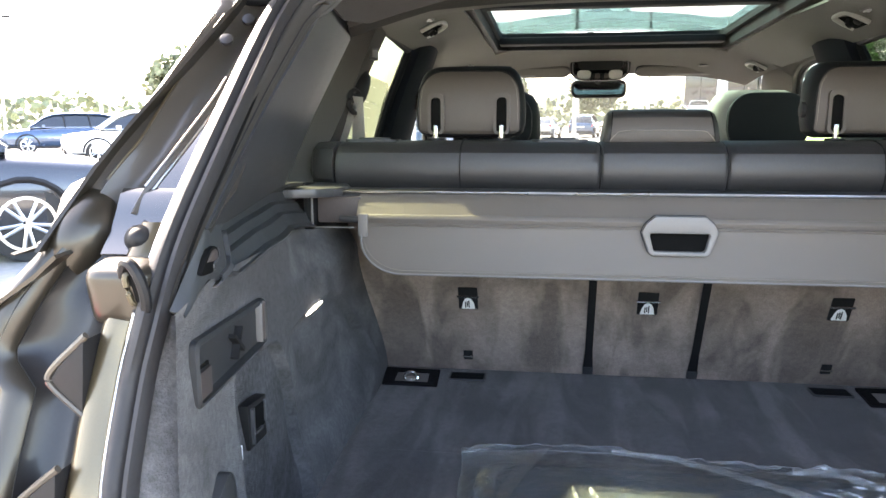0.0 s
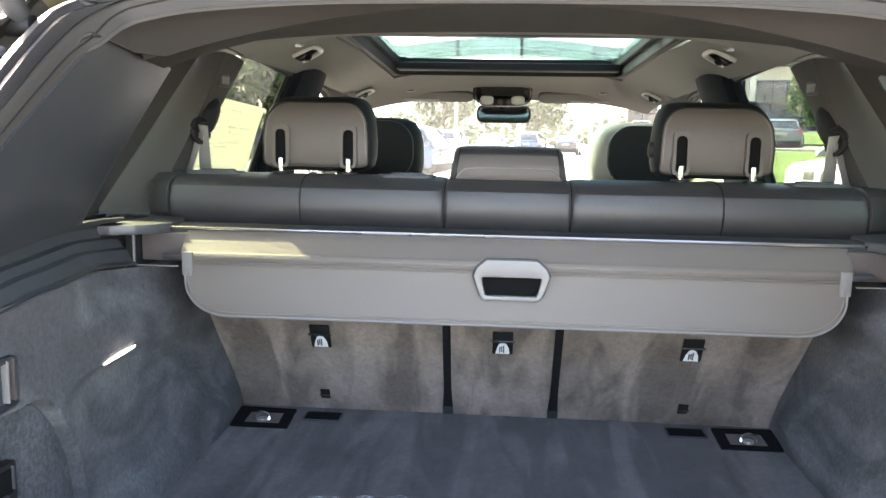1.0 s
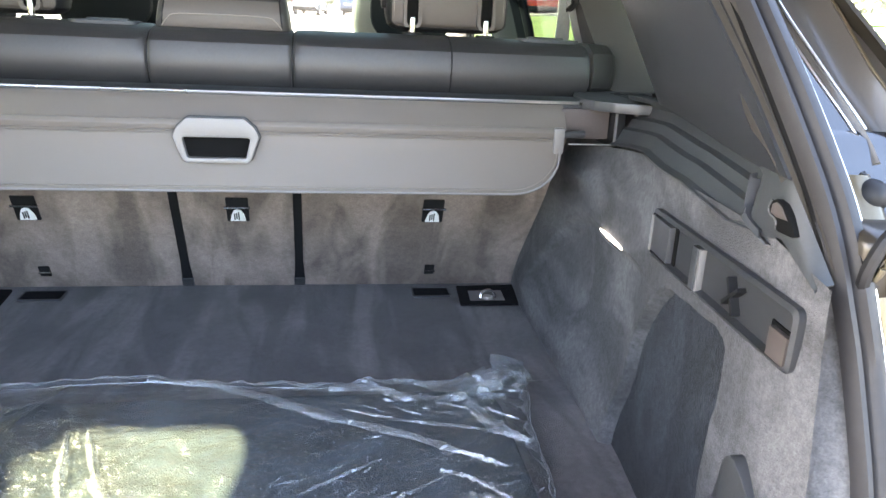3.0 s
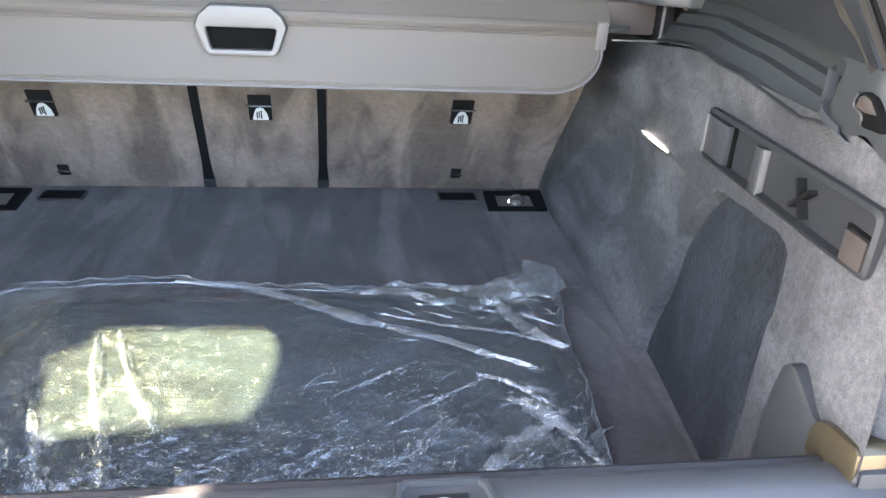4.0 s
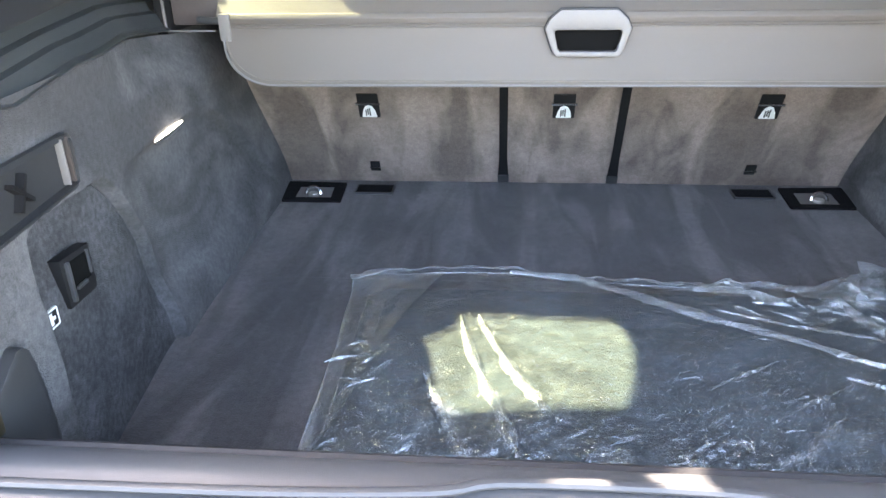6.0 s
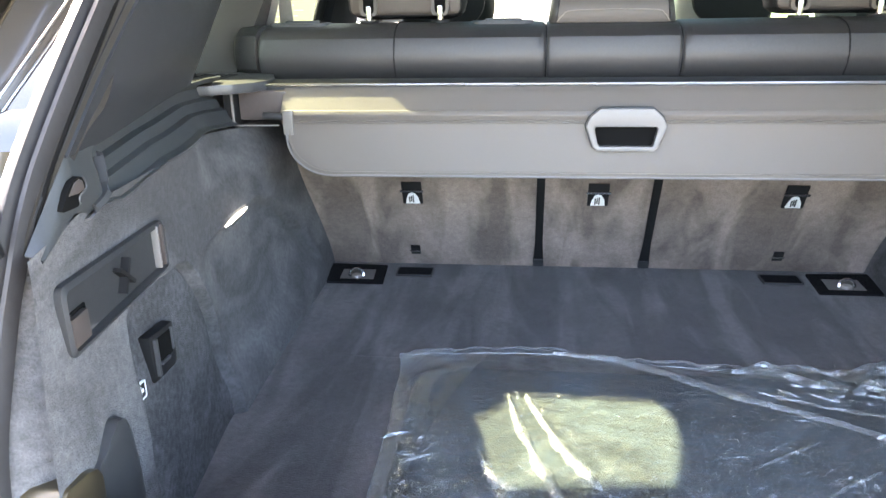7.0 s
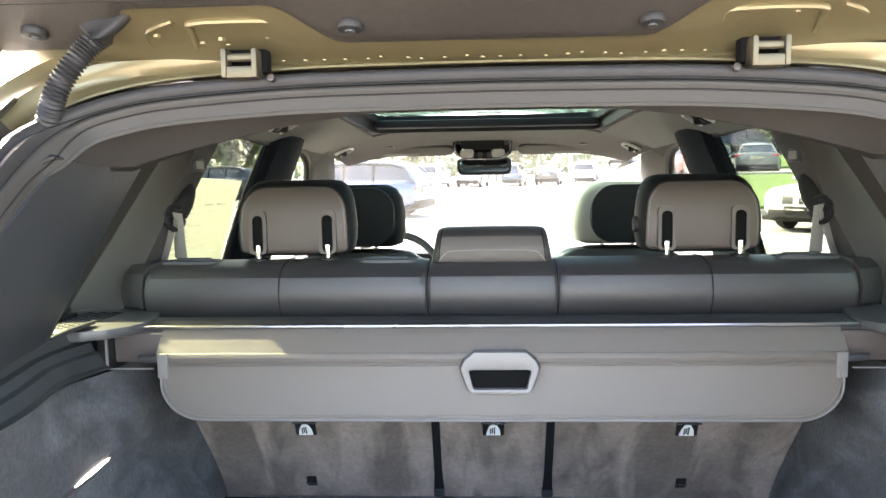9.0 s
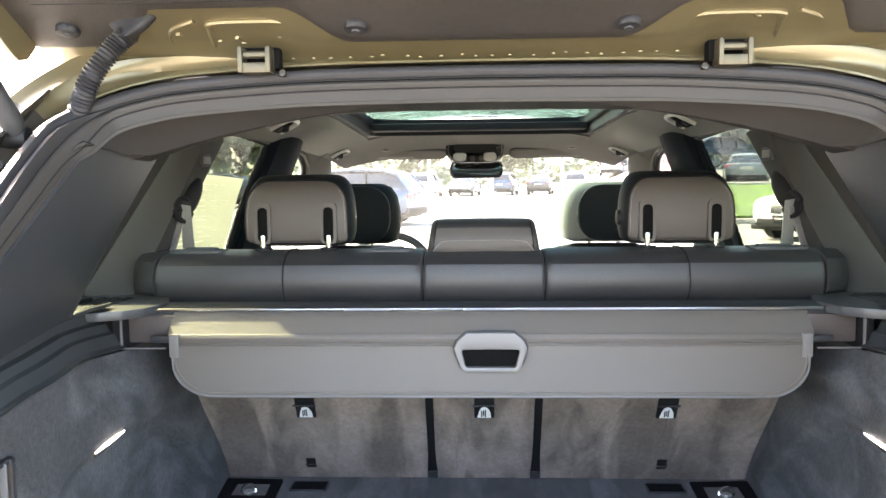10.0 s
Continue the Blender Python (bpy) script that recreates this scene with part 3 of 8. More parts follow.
def left_bin():
    """Latch of the side bin and the first-aid mark beside it."""
    t = thing("bin_latch", "black square finger latch of the side storage bin", "latch")
    x = -min(wall_at(y, z, -1) for y in (-0.83, -0.855, -0.88) for z in (0.93, 0.96, 0.985)) + 0.006
    out = [(-0.825, 0.984), (-0.826, 0.930), (-0.881, 0.930), (-0.883, 0.988)]
    part("plate", prism(out, x - 0.012, x + 0.002, "x", 0.002), M_BLACK, t, fixed=True)
    part("finger_hole", prism([(-0.834, 0.978), (-0.834, 0.948), (-0.868, 0.948), (-0.868, 0.980)], x + 0.0015, x + 0.0028, "x"), M_VOID, t, fixed=True)
    part("pull", box(x + 0.001, x + 0.006, -0.876, -0.871, 0.936, 0.982, 0.001), M_SATIN, t, fixed=True)
    part("pull", box(x + 0.001, x + 0.005, -0.836, -0.833, 0.952, 0.980, 0.001), M_SATIN, t, fixed=True)
    part("catch", box(x + 0.002, x + 0.006, -0.866, -0.846, 0.946, 0.950, 0.001), M_SATIN, t, fixed=True)
    e = thing("first_aid_mark", "small white first aid cross sticker on the carpet", "sticker")
    cy, cz = -0.918, 0.939
    ex = -min(wall_at(y, z, -1) for y in (cy - 0.012, cy, cy + 0.012) for z in (cz - 0.010, cz, cz + 0.010)) + 0.003
    part("border", frame_ring(rounded(0.026, 0.021, 0.002, 2, cy, cz), rounded(0.0222, 0.0172, 0.0015, 2, cy, cz), ex - 0.002, ex + 0.0008, "x"), M_WHITE, e, fixed=True)
    part("field", prism(rounded(0.0222, 0.0172, 0.0015, 2, cy, cz), ex - 0.002, ex + 0.0004, "x"), M_BLACK, e, fixed=True)
    arm = [(-0.0024, 0.0065), (0.0024, 0.0065), (0.0024, 0.002), (0.0072, 0.002), (0.0072, -0.002), (0.0024, -0.002), (0.0024, -0.0065), (-0.0024, -0.0065), (-0.0024, -0.002), (-0.0072, -0.002), (-0.0072, 0.002), (-0.0024, 0.002)]
    part("cross", prism([(cy + a, cz + b) for a, b in arm], ex, ex + 0.0009, "x"), M_WHITE, e, fixed=True)


left_bin()


def corner_block(side):
    """The padded block at the bottom rear corner of the opening."""
    t = thing("corner_trim", "smooth dark corner block beside the lower tailgate", "trim", "corner blocks", kind="structure")
    pts = [(-1.125, 0.73), (-0.990, 0.73), (-0.996, 0.908), (-1.001, 0.948), (-1.005, 0.962), (-1.012, 0.969), (-1.021, 0.969), (-1.036, 0.960), (-1.052, 0.949), (-1.066, 0.944), (-1.125, 0.942)]
    part("block", prism(pts, *sorted((side * 0.531, side * 0.60)), "x", 0.005), M_STOWAGE, t, fixed=True)
    foot = [(-1.062, 0.915), (-1.062, 0.940), (-1.068, 0.950), (-1.082, 0.955), (-1.110, 0.958), (-1.118, 0.954), (-1.120, 0.940), (-1.120, 0.915)]
    part("painted_foot", prism(foot, *sorted((side * 0.5285, side * 0.60)), "x", 0.003), M_BRONZE, t, "bronze painted foot", fixed=True)


corner_block(1)
corner_block(-1)


# ---- pillars and shelf ----
def shelf(side):
    """The small shelf with the loudspeaker grille behind the back seat."""
    t = thing("speaker_shelf", "dark plastic shelf with a pierced loudspeaker grille", "shelf", "shelves behind the back seat")
    poly = [(0.598, -0.335), (0.603, -0.350), (0.609, -0.376), (0.633, -0.407), (0.665, -0.428), (0.720, -0.442), (0.82, -0.47), (0.82, -0.08), (0.655, -0.10), (0.640, -0.175), (0.600, -0.290)]
    poly = [(side * a, b) for a, b in poly]
    part("top", prism(poly, 1.190, 1.207, "z", 0.004), M_SATIN, t)
    for r in range(6):
        for c in range(10):
            y = -0.40 + 0.017 * c + 0.008 * (r % 2)
            x = 0.690 + 0.012 * r
            p = [(side * (x + dx), y + dy) for dx, dy in ((-0.003, -0.005), (0.004, -0.002), (0.003, 0.006), (-0.004, 0.003))]
            part("slot", prism(p, 1.2072, 1.2082, "z"), M_BLACK, t)
    return t


shelf(1)
shelf(-1)


def rear_edge(v):
    """Edge between the pillar panel and the roll beside the seal; v runs up."""
    return Vector((lerp([0, 0.5, 1], [0.561, 0.540, 0.514], v), lerp([0, 0.25, 0.5, 1], [-0.985, -0.925, -0.855, -0.705], v), 1.217 + 0.263 * v))


def turn_edge(v):
    """Where the pillar panel turns outward to the quarter window."""
    return Vector((lerp([0, 0.45, 1], [0.636, 0.612, 0.571], v), lerp([0, 0.45, 1], [-0.553, -0.468, -0.374], v), 1.230 + 0.244 * v))


def pillar_trim(side):
    """Smooth plastic panel from the opening forward; it turns outward to the quarter window."""
    rows = []
    for v in np.linspace(0, 1, 26):
        a, e = rear_edge(v), turn_edge(v)
        far = Vector((0.790 - 0.46 * (e.z - 1.205), e.y - 0.020, e.z))
        row = []
        for u in np.linspace(0, 1, 22):
            p = a.lerp(e, u)
            p.x -= 0.012 * math.sin(math.pi * u) * ease(0.0, 0.25, v)
            if v < 0.3:
                p.z += (panel_foot(p.y)[1] - (a.z + (e.z - a.z) * u)) * (1 - v / 0.3) ** 2 if v == 0 else 0
            row.append(p)
        t0 = (row[-1] - row[-2]).normalized()
        for k in range(1, 11):
            w = k / 10
            bend = row[21] + t0 * 0.012
            row.append((row[21] * (1 - w) ** 2 + bend * 2 * w * (1 - w) + far * w * w))
        rows.append([(p.x * side, p.y, p.z) for p in row])
    t = thing("pillar_trim", "smooth dark grey plastic trim of the rear pillar", "trim", "rear pillar trims", kind="structure")
    part("panel", grid(rows, 0.003), M_DTRIM, t, fixed=True)
    part("foot_seam", tube([Vector(p) for p in rows[0][:22]], 0.0018, 6), M_BLACK, t, fixed=True)
    top = [Vector(p) for p in rows[-1][:23]]
    part("upper_edge", grid([top[5:], [p + Vector((side * 0.02, 0, 0.035)) for p in top[5:]]], 0.003), M_DTRIM, t, fixed=True)
    part("roof_edge", tube(top, 0.0022, 6), M_PLASTIC, t, fixed=True)
    win = thing("window_quarter", "dark tinted quarter window behind the back seat", "window", "quarter windows", kind="structure")
    pane = [[(side * (0.812 - 0.46 * (z - 1.205)), y, z) for y in np.linspace(-0.48, -0.13 + 0.35 * (z - 1.2), 6)] for z in np.linspace(1.175, 1.52, 6)]
    part("pane", grid(pane, 0.004), M_DARKTINT, win)
    hole = spline([(y, z, 0) for y, z in ((-0.445, 1.257), (-0.375, 1.246), (-0.310, 1.250), (-0.275, 1.292), (-0.243, 1.341), (-0.203, 1.405), (-0.165, 1.467), (-0.162, 1.490), (-0.196, 1.503), (-0.259, 1.502), (-0.328, 1.493), (-0.376, 1.478), (-0.410, 1.450), (-0.465, 1.385), (-0.474, 1.330), (-0.445, 1.257))], 53)[:-1]
    far = [(-0.30 + (p.x + 0.30) * 1.9, 1.40 + (p.y - 1.40) * 2.3) for p in hole]
    part("surround", loft([[(side * (0.800 - 0.46 * (z - 1.205)), y, z) for y, z in line] for line in ([(p.x, p.y) for p in hole], far)], False), M_PILLAR, win, fixed=True)
    low = [[(side * x, y, z) for y in np.linspace(-0.47, -0.06, 6)] for x, z in ((0.795, 1.165), (0.802, 1.218), (0.825, 1.222), (0.83, 1.16))]
    part("window_sill", grid(low, 0.003), M_BLACK, win)


pillar_trim(1)
pillar_trim(-1)


def fold_line(v):
    """The edge between the rear and the inner face of the pillar behind the rear door."""
    return Vector((lerp([0, 1], [0.714, 0.600], v), lerp([0, 0.45, 1], [-0.197, -0.112, -0.040], v), 1.200 + 0.340 * v))


def c_pillar(side):
    """Fabric-covered pillar behind the rear door, with the belt guide and its belt."""
    t = thing("pillar_cover", "dark grey fabric covered pillar with a belt guide", "pillar", "pillars behind the rear doors", kind="structure")
    rows = []
    for v in np.linspace(0, 1, 18):
        f = fold_line(v)
        win = Vector((lerp([0, 0.23, 1], [0.718, 0.696, 0.616], v), lerp([0, 0.23, 1], [-0.085, -0.035, 0.130], v), f.z))
        out = Vector((f.x + 0.150, f.y - 0.045, f.z))
        row = [out.lerp(f, u) + Vector((0, 0.006 * math.sin(math.pi * u), 0)) for u in np.linspace(0, 0.92, 7)]
        row += [f * 0.995 + Vector((0, 0.0, 0.005 * f.z))]
        row += [f.lerp(win, u) - Vector((0.010 * math.sin(math.pi * u), 0, 0)) for u in np.linspace(0.12, 1.0, 7)]
        row.append(win + Vector((0.06, 0.012, 0)))
        rows.append([(p.x * side, p.y, p.z) for p in row])
    part("cover", grid(rows, 0.004), M_PILLAR, t, sharp=60)
    # upper arch that closes the trim against the roof lining
    arch = [(0.546, -0.455, 1.470), (0.563, -0.36, 1.508), (0.580, -0.23, 1.536), (0.600, -0.08, 1.550), (0.615, 0.06, 1.558), (0.628, 0.150, 1.560)]
    line = spline(arch, 20)
    part("arch_bead", tube(mirrored(side, line), 0.004, 6), M_PILLAR, t)
    part("arch_fill", grid([mirrored(side, [p + Vector((dx, 0, dz)) for p in line]) for dx, dz in ((-0.004, 0.006), (0.04, -0.003), (0.070, -0.010))], 0.004), M_PILLAR, t)
    m = pose(side * 0.6135, -0.012, 1.484, 0, 0, side * 14)
    part("airbag_plate", turned(box(-0.004, 0.004, -0.020, 0.020, -0.014, 0.014, 0.003), m), M_PLASTIC, t)
    part("airbag_plate_face", turned(box(*sorted((-0.0065 * side, -0.0035 * side)), -0.013, 0.013, -0.008, 0.008, 0.0015), m), M_HANDLE, t, "pale printed tag")
    g = thing("belt_guide", "black moulded belt guide on the pillar", "belt guide", "belt guides")
    rings = []
    for z, r, dy in ((1.372, 0.030, -0.046), (1.382, 0.034, -0.040), (1.398, 0.036, -0.030), (1.415, 0.036, -0.022), (1.432, 0.032, -0.014), (1.444, 0.022, -0.006), (1.450, 0.008, 0.000)):
        rings.append([(side * (0.652 - 0.16 * (z - 1.385) - r * 0.85 * math.cos(a)), dy - 0.012 + r * math.sin(a), z) for a in np.linspace(0, 2 * math.pi, 20)[:-1]])
    part("hood", loft(rings), M_BLACK, g)
    loop = [(side * (0.640 - 0.016 * math.cos(a) * 0.5), -0.082 + 0.024 * math.cos(a), 1.376 + 0.024 * math.sin(a)) for a in np.linspace(0, 6.283, 25)[:-1]]
    part("slot_frame", tube(loop, 0.0060, 8, True), M_BLACK, g)
    part("slot", grid([[(side * (0.646 - 0.016 * c * 0.5 * q), -0.080 + 0.022 * c * q, 1.376 + 0.022 * q * s_) for q in (0.05, 1)] for c, s_ in [(math.cos(a), math.sin(a)) for a in np.linspace(0, 6.283, 17)]], 0.002), M_BLACK, g)
    b = thing("seat_belt", "grey webbing seat belt running down to the seat", "seat belt", "back seat belts")
    p, q = Vector((side * 0.632, -0.094, 1.386)), Vector((side * 0.636, -0.072, 1.290))
    w = Vector((side * 0.018, 0.014, 0.002))
    rows = [[p.lerp(q, u) + Vector((0, 0, 0)) + w * s * (0.8 + 0.2 * u) for s in (-1, -0.5, 0, 0.5, 1)] for u in np.linspace(0, 1, 8)]
    part("webbing", grid(rows, 0.0015), M_BELT, b)
    q2 = Vector((side * 0.700, -0.070, 1.205))
    rows = [[p.lerp(q2, u) + w * s * 0.7 + Vector((side * 0.008, 0.01, -0.004)) for s in (-1, 0, 1)] for u in np.linspace(0, 1, 5)]
    part("webbing", grid(rows, 0.0015), M_BELT, b)


c_pillar(1)
c_pillar(-1)


# ---- roof lining, sunroof ----
def roof_z(x, y):
    mid = lerp([-0.66, -0.45, -0.2, 0.0, 0.12, 0.30, 0.8, 1.5, 1.75, 2.02], [1.545, 1.562, 1.580, 1.594, 1.618, 1.675, 1.692, 1.688, 1.660, 1.615], y)
    rim = lerp([-0.66, -0.45, -0.36, -0.23, -0.08, 0.0, 0.3, 0.8, 1.6, 2.02], [1.465, 1.470, 1.512, 1.541, 1.555, 1.558, 1.570, 1.592, 1.585, 1.560], y)
    half = lerp([-0.66, -0.45, 0.0, 0.8, 2.02], [0.50, 0.552, 0.630, 0.66, 0.64], y)
    u = min(1.0, abs(x) / half)
    return rim + (mid - rim) * (1 - u ** lerp([-0.66, -0.30, 0.10], [1.9, 2.2, 3.2], y))


def roof_half(y):
    return lerp([-0.66, -0.45, 0.0, 0.8, 2.02], [0.50, 0.552, 0.630, 0.66, 0.64], y)


def build_ceiling():
    SX, SY0, SY1 = 0.455, 0.27, 1.53
    bm = bmesh.new()
    ys = sorted(set([round(v, 4) for v in np.linspace(-0.605, 2.02, 60)] + [SY0, SY1]))
    us = np.linspace(-1, 1, 41)
    vs = []
    for y in ys:
        h = roof_half(y)
        xs = []
        for u in us:
            x = u * h
            xs.append(x)
        ia = min(range(41), key=lambda i: abs(xs[i] + SX))
        ib = 40 - ia
        xs[ia], xs[ib] = -SX, SX
        vs.append([bm.verts.new((x, y, roof_z(x, y))) for x in xs])
    for j in range(len(ys) - 1):
        for i in range(40):
            cx = (vs[j][i].co.x + vs[j][i + 1].co.x) / 2
            cy = (ys[j] + ys[j + 1]) / 2
            if abs(cx) < SX - 0.01 and SY0 < cy < SY1:
                continue
            bm.faces.new((vs[j][i], vs[j][i + 1], vs[j + 1][i + 1], vs[j + 1][i]))
    for v in [v for v in bm.verts if not v.link_faces]:
        bm.verts.remove(v)
    bmesh.ops.recalc_face_normals(bm, faces=bm.faces[:])
    bmesh.ops.solidify(bm, geom=bm.faces[:], thickness=0.008)
    c = part("ceiling", bm, M_HEADLINER, sharp=50)
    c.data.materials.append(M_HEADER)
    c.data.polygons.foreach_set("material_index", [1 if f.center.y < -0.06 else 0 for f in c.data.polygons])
    c.matrix_world = CAR
    tagged(c, "warm grey fabric roof lining with a sunroof opening", "ceiling", kind="structure")


build_ceiling()


def build_sunroof():
    t = thing("sunroof", "panoramic glass roof with black frame and cross bar", "sunroof", kind="structure")
    SX, SY0, SY1 = 0.450, 0.27, 1.53
    out, inn = rounded(2 * SX + 0.10, SY1 - SY0 + 0.10, 0.05, 4, 0, (SY0 + SY1) / 2), rounded(2 * SX - 0.05, SY1 - SY0 - 0.05, 0.05, 4, 0, (SY0 + SY1) / 2)
    part("frame", frame_ring(out, inn, 1.697, 1.722, "z"), M_BLACK, t)
    inn2 = rounded(2 * SX - 0.02, SY1 - SY0 - 0.02, 0.05, 4, 0, (SY0 + SY1) / 2)
    part("seal", frame_ring(rounded(2 * SX + 0.012, SY1 - SY0 + 0.012, 0.05, 4, 0, (SY0 + SY1) / 2), inn2, 1.660, 1.698, "z"), M_BLACK, t)
    part("cross_bar", box(-SX, SX, 0.690, 0.745, 1.694, 1.716, 0.004), M_BLACK, t)
    part("blind_cassette", box(-SX + 0.02, SX - 0.02, 1.430, 1.500, 1.672, 1.700, 0.008), M_BLACK, t)
    part("pane", grid([[(x, y, 1.735 - 0.02 * (x / SX) ** 2) for x in np.linspace(-SX - 0.03, SX + 0.03, 9)] for y in (0.735, 1.1, SY1 + 0.03)], 0.004), M_ROOFGLASS, t)
    part("pane", grid([[(x, y, 1.735 - 0.02 * (x / SX) ** 2) for x in np.linspace(-SX - 0.03, SX + 0.03, 9)] for y in (SY0 - 0.03, 0.5, 0.715)], 0.004), M_ROOFGLASS, t)


build_sunroof()


def grab_handle(side, x, y, z):
    t = thing("grab_handle", "folding grab handle with pale grip on the roof lining", "grab handle", "roof grab handles")
    c, along, across, out = Vector((side * (x - 0.010), y, z - 0.014)), Vector((0, 1, 0)), Vector((side * 0.80, 0, -0.60)), Vector((-side * 0.60, 0, -0.80))

    def at(u, v, h):
        return c + along * u + across * v + out * h
    arc = [at(-0.056, 0.030, 0.000), at(-0.056, 0.000, 0.006), at(-0.052, -0.022, 0.010), at(-0.038, -0.032, 0.012), at(0, -0.034, 0.013), at(0.038, -0.032, 0.012), at(0.052, -0.022, 0.010), at(0.056, 0.000, 0.006), at(0.056, 0.030, 0.000)]
    part("grip", tube(spline(arc, 32), 0.0062, 10), M_GRIP, t, "pale grey grip")
    part("recess", loft([[at(a, b, 0.000) for a, b in rounded(0.108, 0.066, 0.016, 4)], [at(a, b, 0.003) for a, b in rounded(0.100, 0.058, 0.014, 4)]]), M_VOID, t, "recess behind the grip, coloured near-black for its shade")
    for u in (-0.030, 0.030):
        part("pivot", cyl(at(u, 0.010, 0.002), at(u, 0.010, 0.012), 0.010, 12, 0.002), M_BLACK, t)
    part("hook", tube(spline([at(-0.004, -0.006, 0.006), at(-0.004, -0.004, 0.018), at(-0.004, 0.008, 0.020)], 8), 0.0035, 6), M_BLACK, t)


for s in (1, -1):
    grab_handle(s, 0.560, 0.445, 1.622)
    grab_handle(s, 0.600, 1.615, 1.612)


def reading_lamp(side):
    t = thing("reading_lamp", "small clear reading lamp in the roof lining", "lamp", "reading lamps")
    x, y, z = side * 0.545, 0.30, 1.611
    part("bezel", box(x - 0.020, x + 0.020, y - 0.034, y + 0.034, z - 0.004, z + 0.006, 0.004), M_HANDLE, t)
    part("lens", box(x - 0.014, x + 0.014, y - 0.026, y + 0.026, z - 0.007, z - 0.003, 0.002), M_WHITE, t)


reading_lamp(1)
reading_lamp(-1)
for s in (1, -1):
    v = thing("visor_clip", "small square plastic clip on the roof lining", "clip", "visor clips")
    part("body", box(s * 0.42 - 0.018, s * 0.42 + 0.018, 1.80, 1.83, 1.618, 1.634, 0.003), M_HANDLE, v)
    part("slot", box(s * 0.42 - 0.010, s * 0.42 + 0.010, 1.797, 1.801, 1.622, 1.629, 0.001), M_BLACK, v)


# ---- doors, windows, windscreen ----
def side_x(y, z):
    """The car's side between the belt line and the roof."""
    return lerp([1.10, 1.22, 1.40, 1.58, 1.62], [0.762, 0.752, 0.712, 0.655, 0.635], z) + 0.02 * ease(0.1, 0.9, y) - 0.03 * ease(1.2, 2.2, y)


def windscreen_pillar(v, u):
    """The windscreen pillar's cover, from its front edge (u 0) to its rear edge (u 1), top to bottom."""
    z = 1.575 - 0.355 * v
    a, b = Vector((0.640 + 0.115 * v, 1.60 + 0.58 * v, z)), Vector((0.672 + 0.085 * v, 1.27 + 0.27 * v, z))
    return a.lerp(b, u) - Vector((0.022 * math.sin(math.pi * u), 0, 0))


def rear_door(side):
    t = thing("door_rear", "closed rear door with black trim and tinted window", "door", "rear doors", kind="structure")
    rows = [[(side * (side_x(y, 1.18) - 0.02 + 0.05 * (1.18 - z)), y, z) for z in np.linspace(0.35, 1.185, 8)] for y in np.linspace(-0.10, 0.92, 10)]
    part("door_card", grid(rows, 0.03), M_LEATHER, t)
    lo, hi = 1.185, 1.575

    def rear_y(z):
        return lerp([lo, 1.30, hi], [-0.06, 0.02, 0.145], z)

    def front_y(z):
        return lerp([lo, hi], [0.530, 0.735], z)
    rows = [[(side * side_x(y0 + (y1 - y0) * k / 6, z), y0 + (y1 - y0) * k / 6, z) for k in range(7)] for z in np.linspace(lo - 0.02, hi + 0.01, 8) for y0, y1 in ((rear_y(z) - 0.03, front_y(z) + 0.02),)]
    part("pane", grid(rows, 0.004), M_TINT, t)
    fr = [(side * (side_x(y, z) - 0.006), y, z) for y, z in [(front_y(z), z) for z in np.linspace(lo, hi, 8)]]
    part("window_frame", tube(fr, 0.013, 8), M_CLOTHTAPE, t)
    fr = [(side * (side_x(y, hi) - 0.006), y, hi + 0.006) for y in np.linspace(rear_y(hi), front_y(hi), 8)]
    part("window_frame", tube(fr, 0.012, 8), M_BLACK, t)
    fr = [(side * (side_x(y, lo) - 0.006), y, lo) for y in np.linspace(rear_y(lo), front_y(lo), 6)]
    part("belt_strip", tube(fr, 0.012, 8), M_BLACK, t)
    # pillar between the doors
    p = thing("door_pillar", "dark grey pillar between the doors", "pillar", "door pillars", kind="structure")
    rows = []
    for z in np.linspace(0.5, 1.66, 13):
        y = lerp([0.5, lo, hi, 1.66], [0.55, 0.560, 0.765, 0.805], z)
        w = lerp([0.5, lo, 1.6], [0.42, 0.37, 0.27], z)
        x = side_x(y, max(z, 1.1))
        rows.append([(side * (x - dx), y + w * u, z) for dx, u in ((0.0, -0.05), (0.035, 0.0), (0.055, 0.2), (0.060, 0.5), (0.055, 0.8), (0.03, 1.0), (0.0, 1.05))])
    part("cover", grid(rows, 0.004), M_DOORPILLAR, p)
    h = [(side * (side_x(0.83, 1.45) - 0.066), 0.80, 1.452), (side * (side_x(0.83, 1.45) - 0.072), 0.82, 1.43), (side * (side_x(0.83, 1.42) - 0.066), 0.83, 1.405)]
    part("belt_anchor", tube(spline(h, 8), 0.012, 8), M_BLACK, p)
    # front door glass and card
    f = thing("door_front", "closed front door with a clear window", "door", "front doors", kind="structure")
    rows = [[(side * (side_x(y, 1.15) - 0.02 + 0.05 * (1.15 - z)), y, z) for z in np.linspace(0.35, 1.15, 6)] for y in np.linspace(0.92, 2.2, 8)]
    part("door_card", grid(rows, 0.03), M_LEATHER, f)
    rows = [[(side * (side_x(y, z) + 0.045), y, z) for y in np.linspace(0.92 - 0.1 * (1.58 - z), lerp([1.14, 1.60], [1.85, 1.55], z), 8)] for z in np.linspace(1.14, 1.595, 6)]
    part("pane", grid(rows, 0.004), M_GLASS, f)
    arch = spline([windscreen_pillar(0.96, 1.0), windscreen_pillar(0.55, 1.0), windscreen_pillar(0.28, 1.0), Vector((0.687, 1.30, 1.516)), Vector((0.686, 1.23, 1.545)), Vector((0.690, 1.10, 1.556)), Vector((0.692, 0.88, 1.560))], 36)
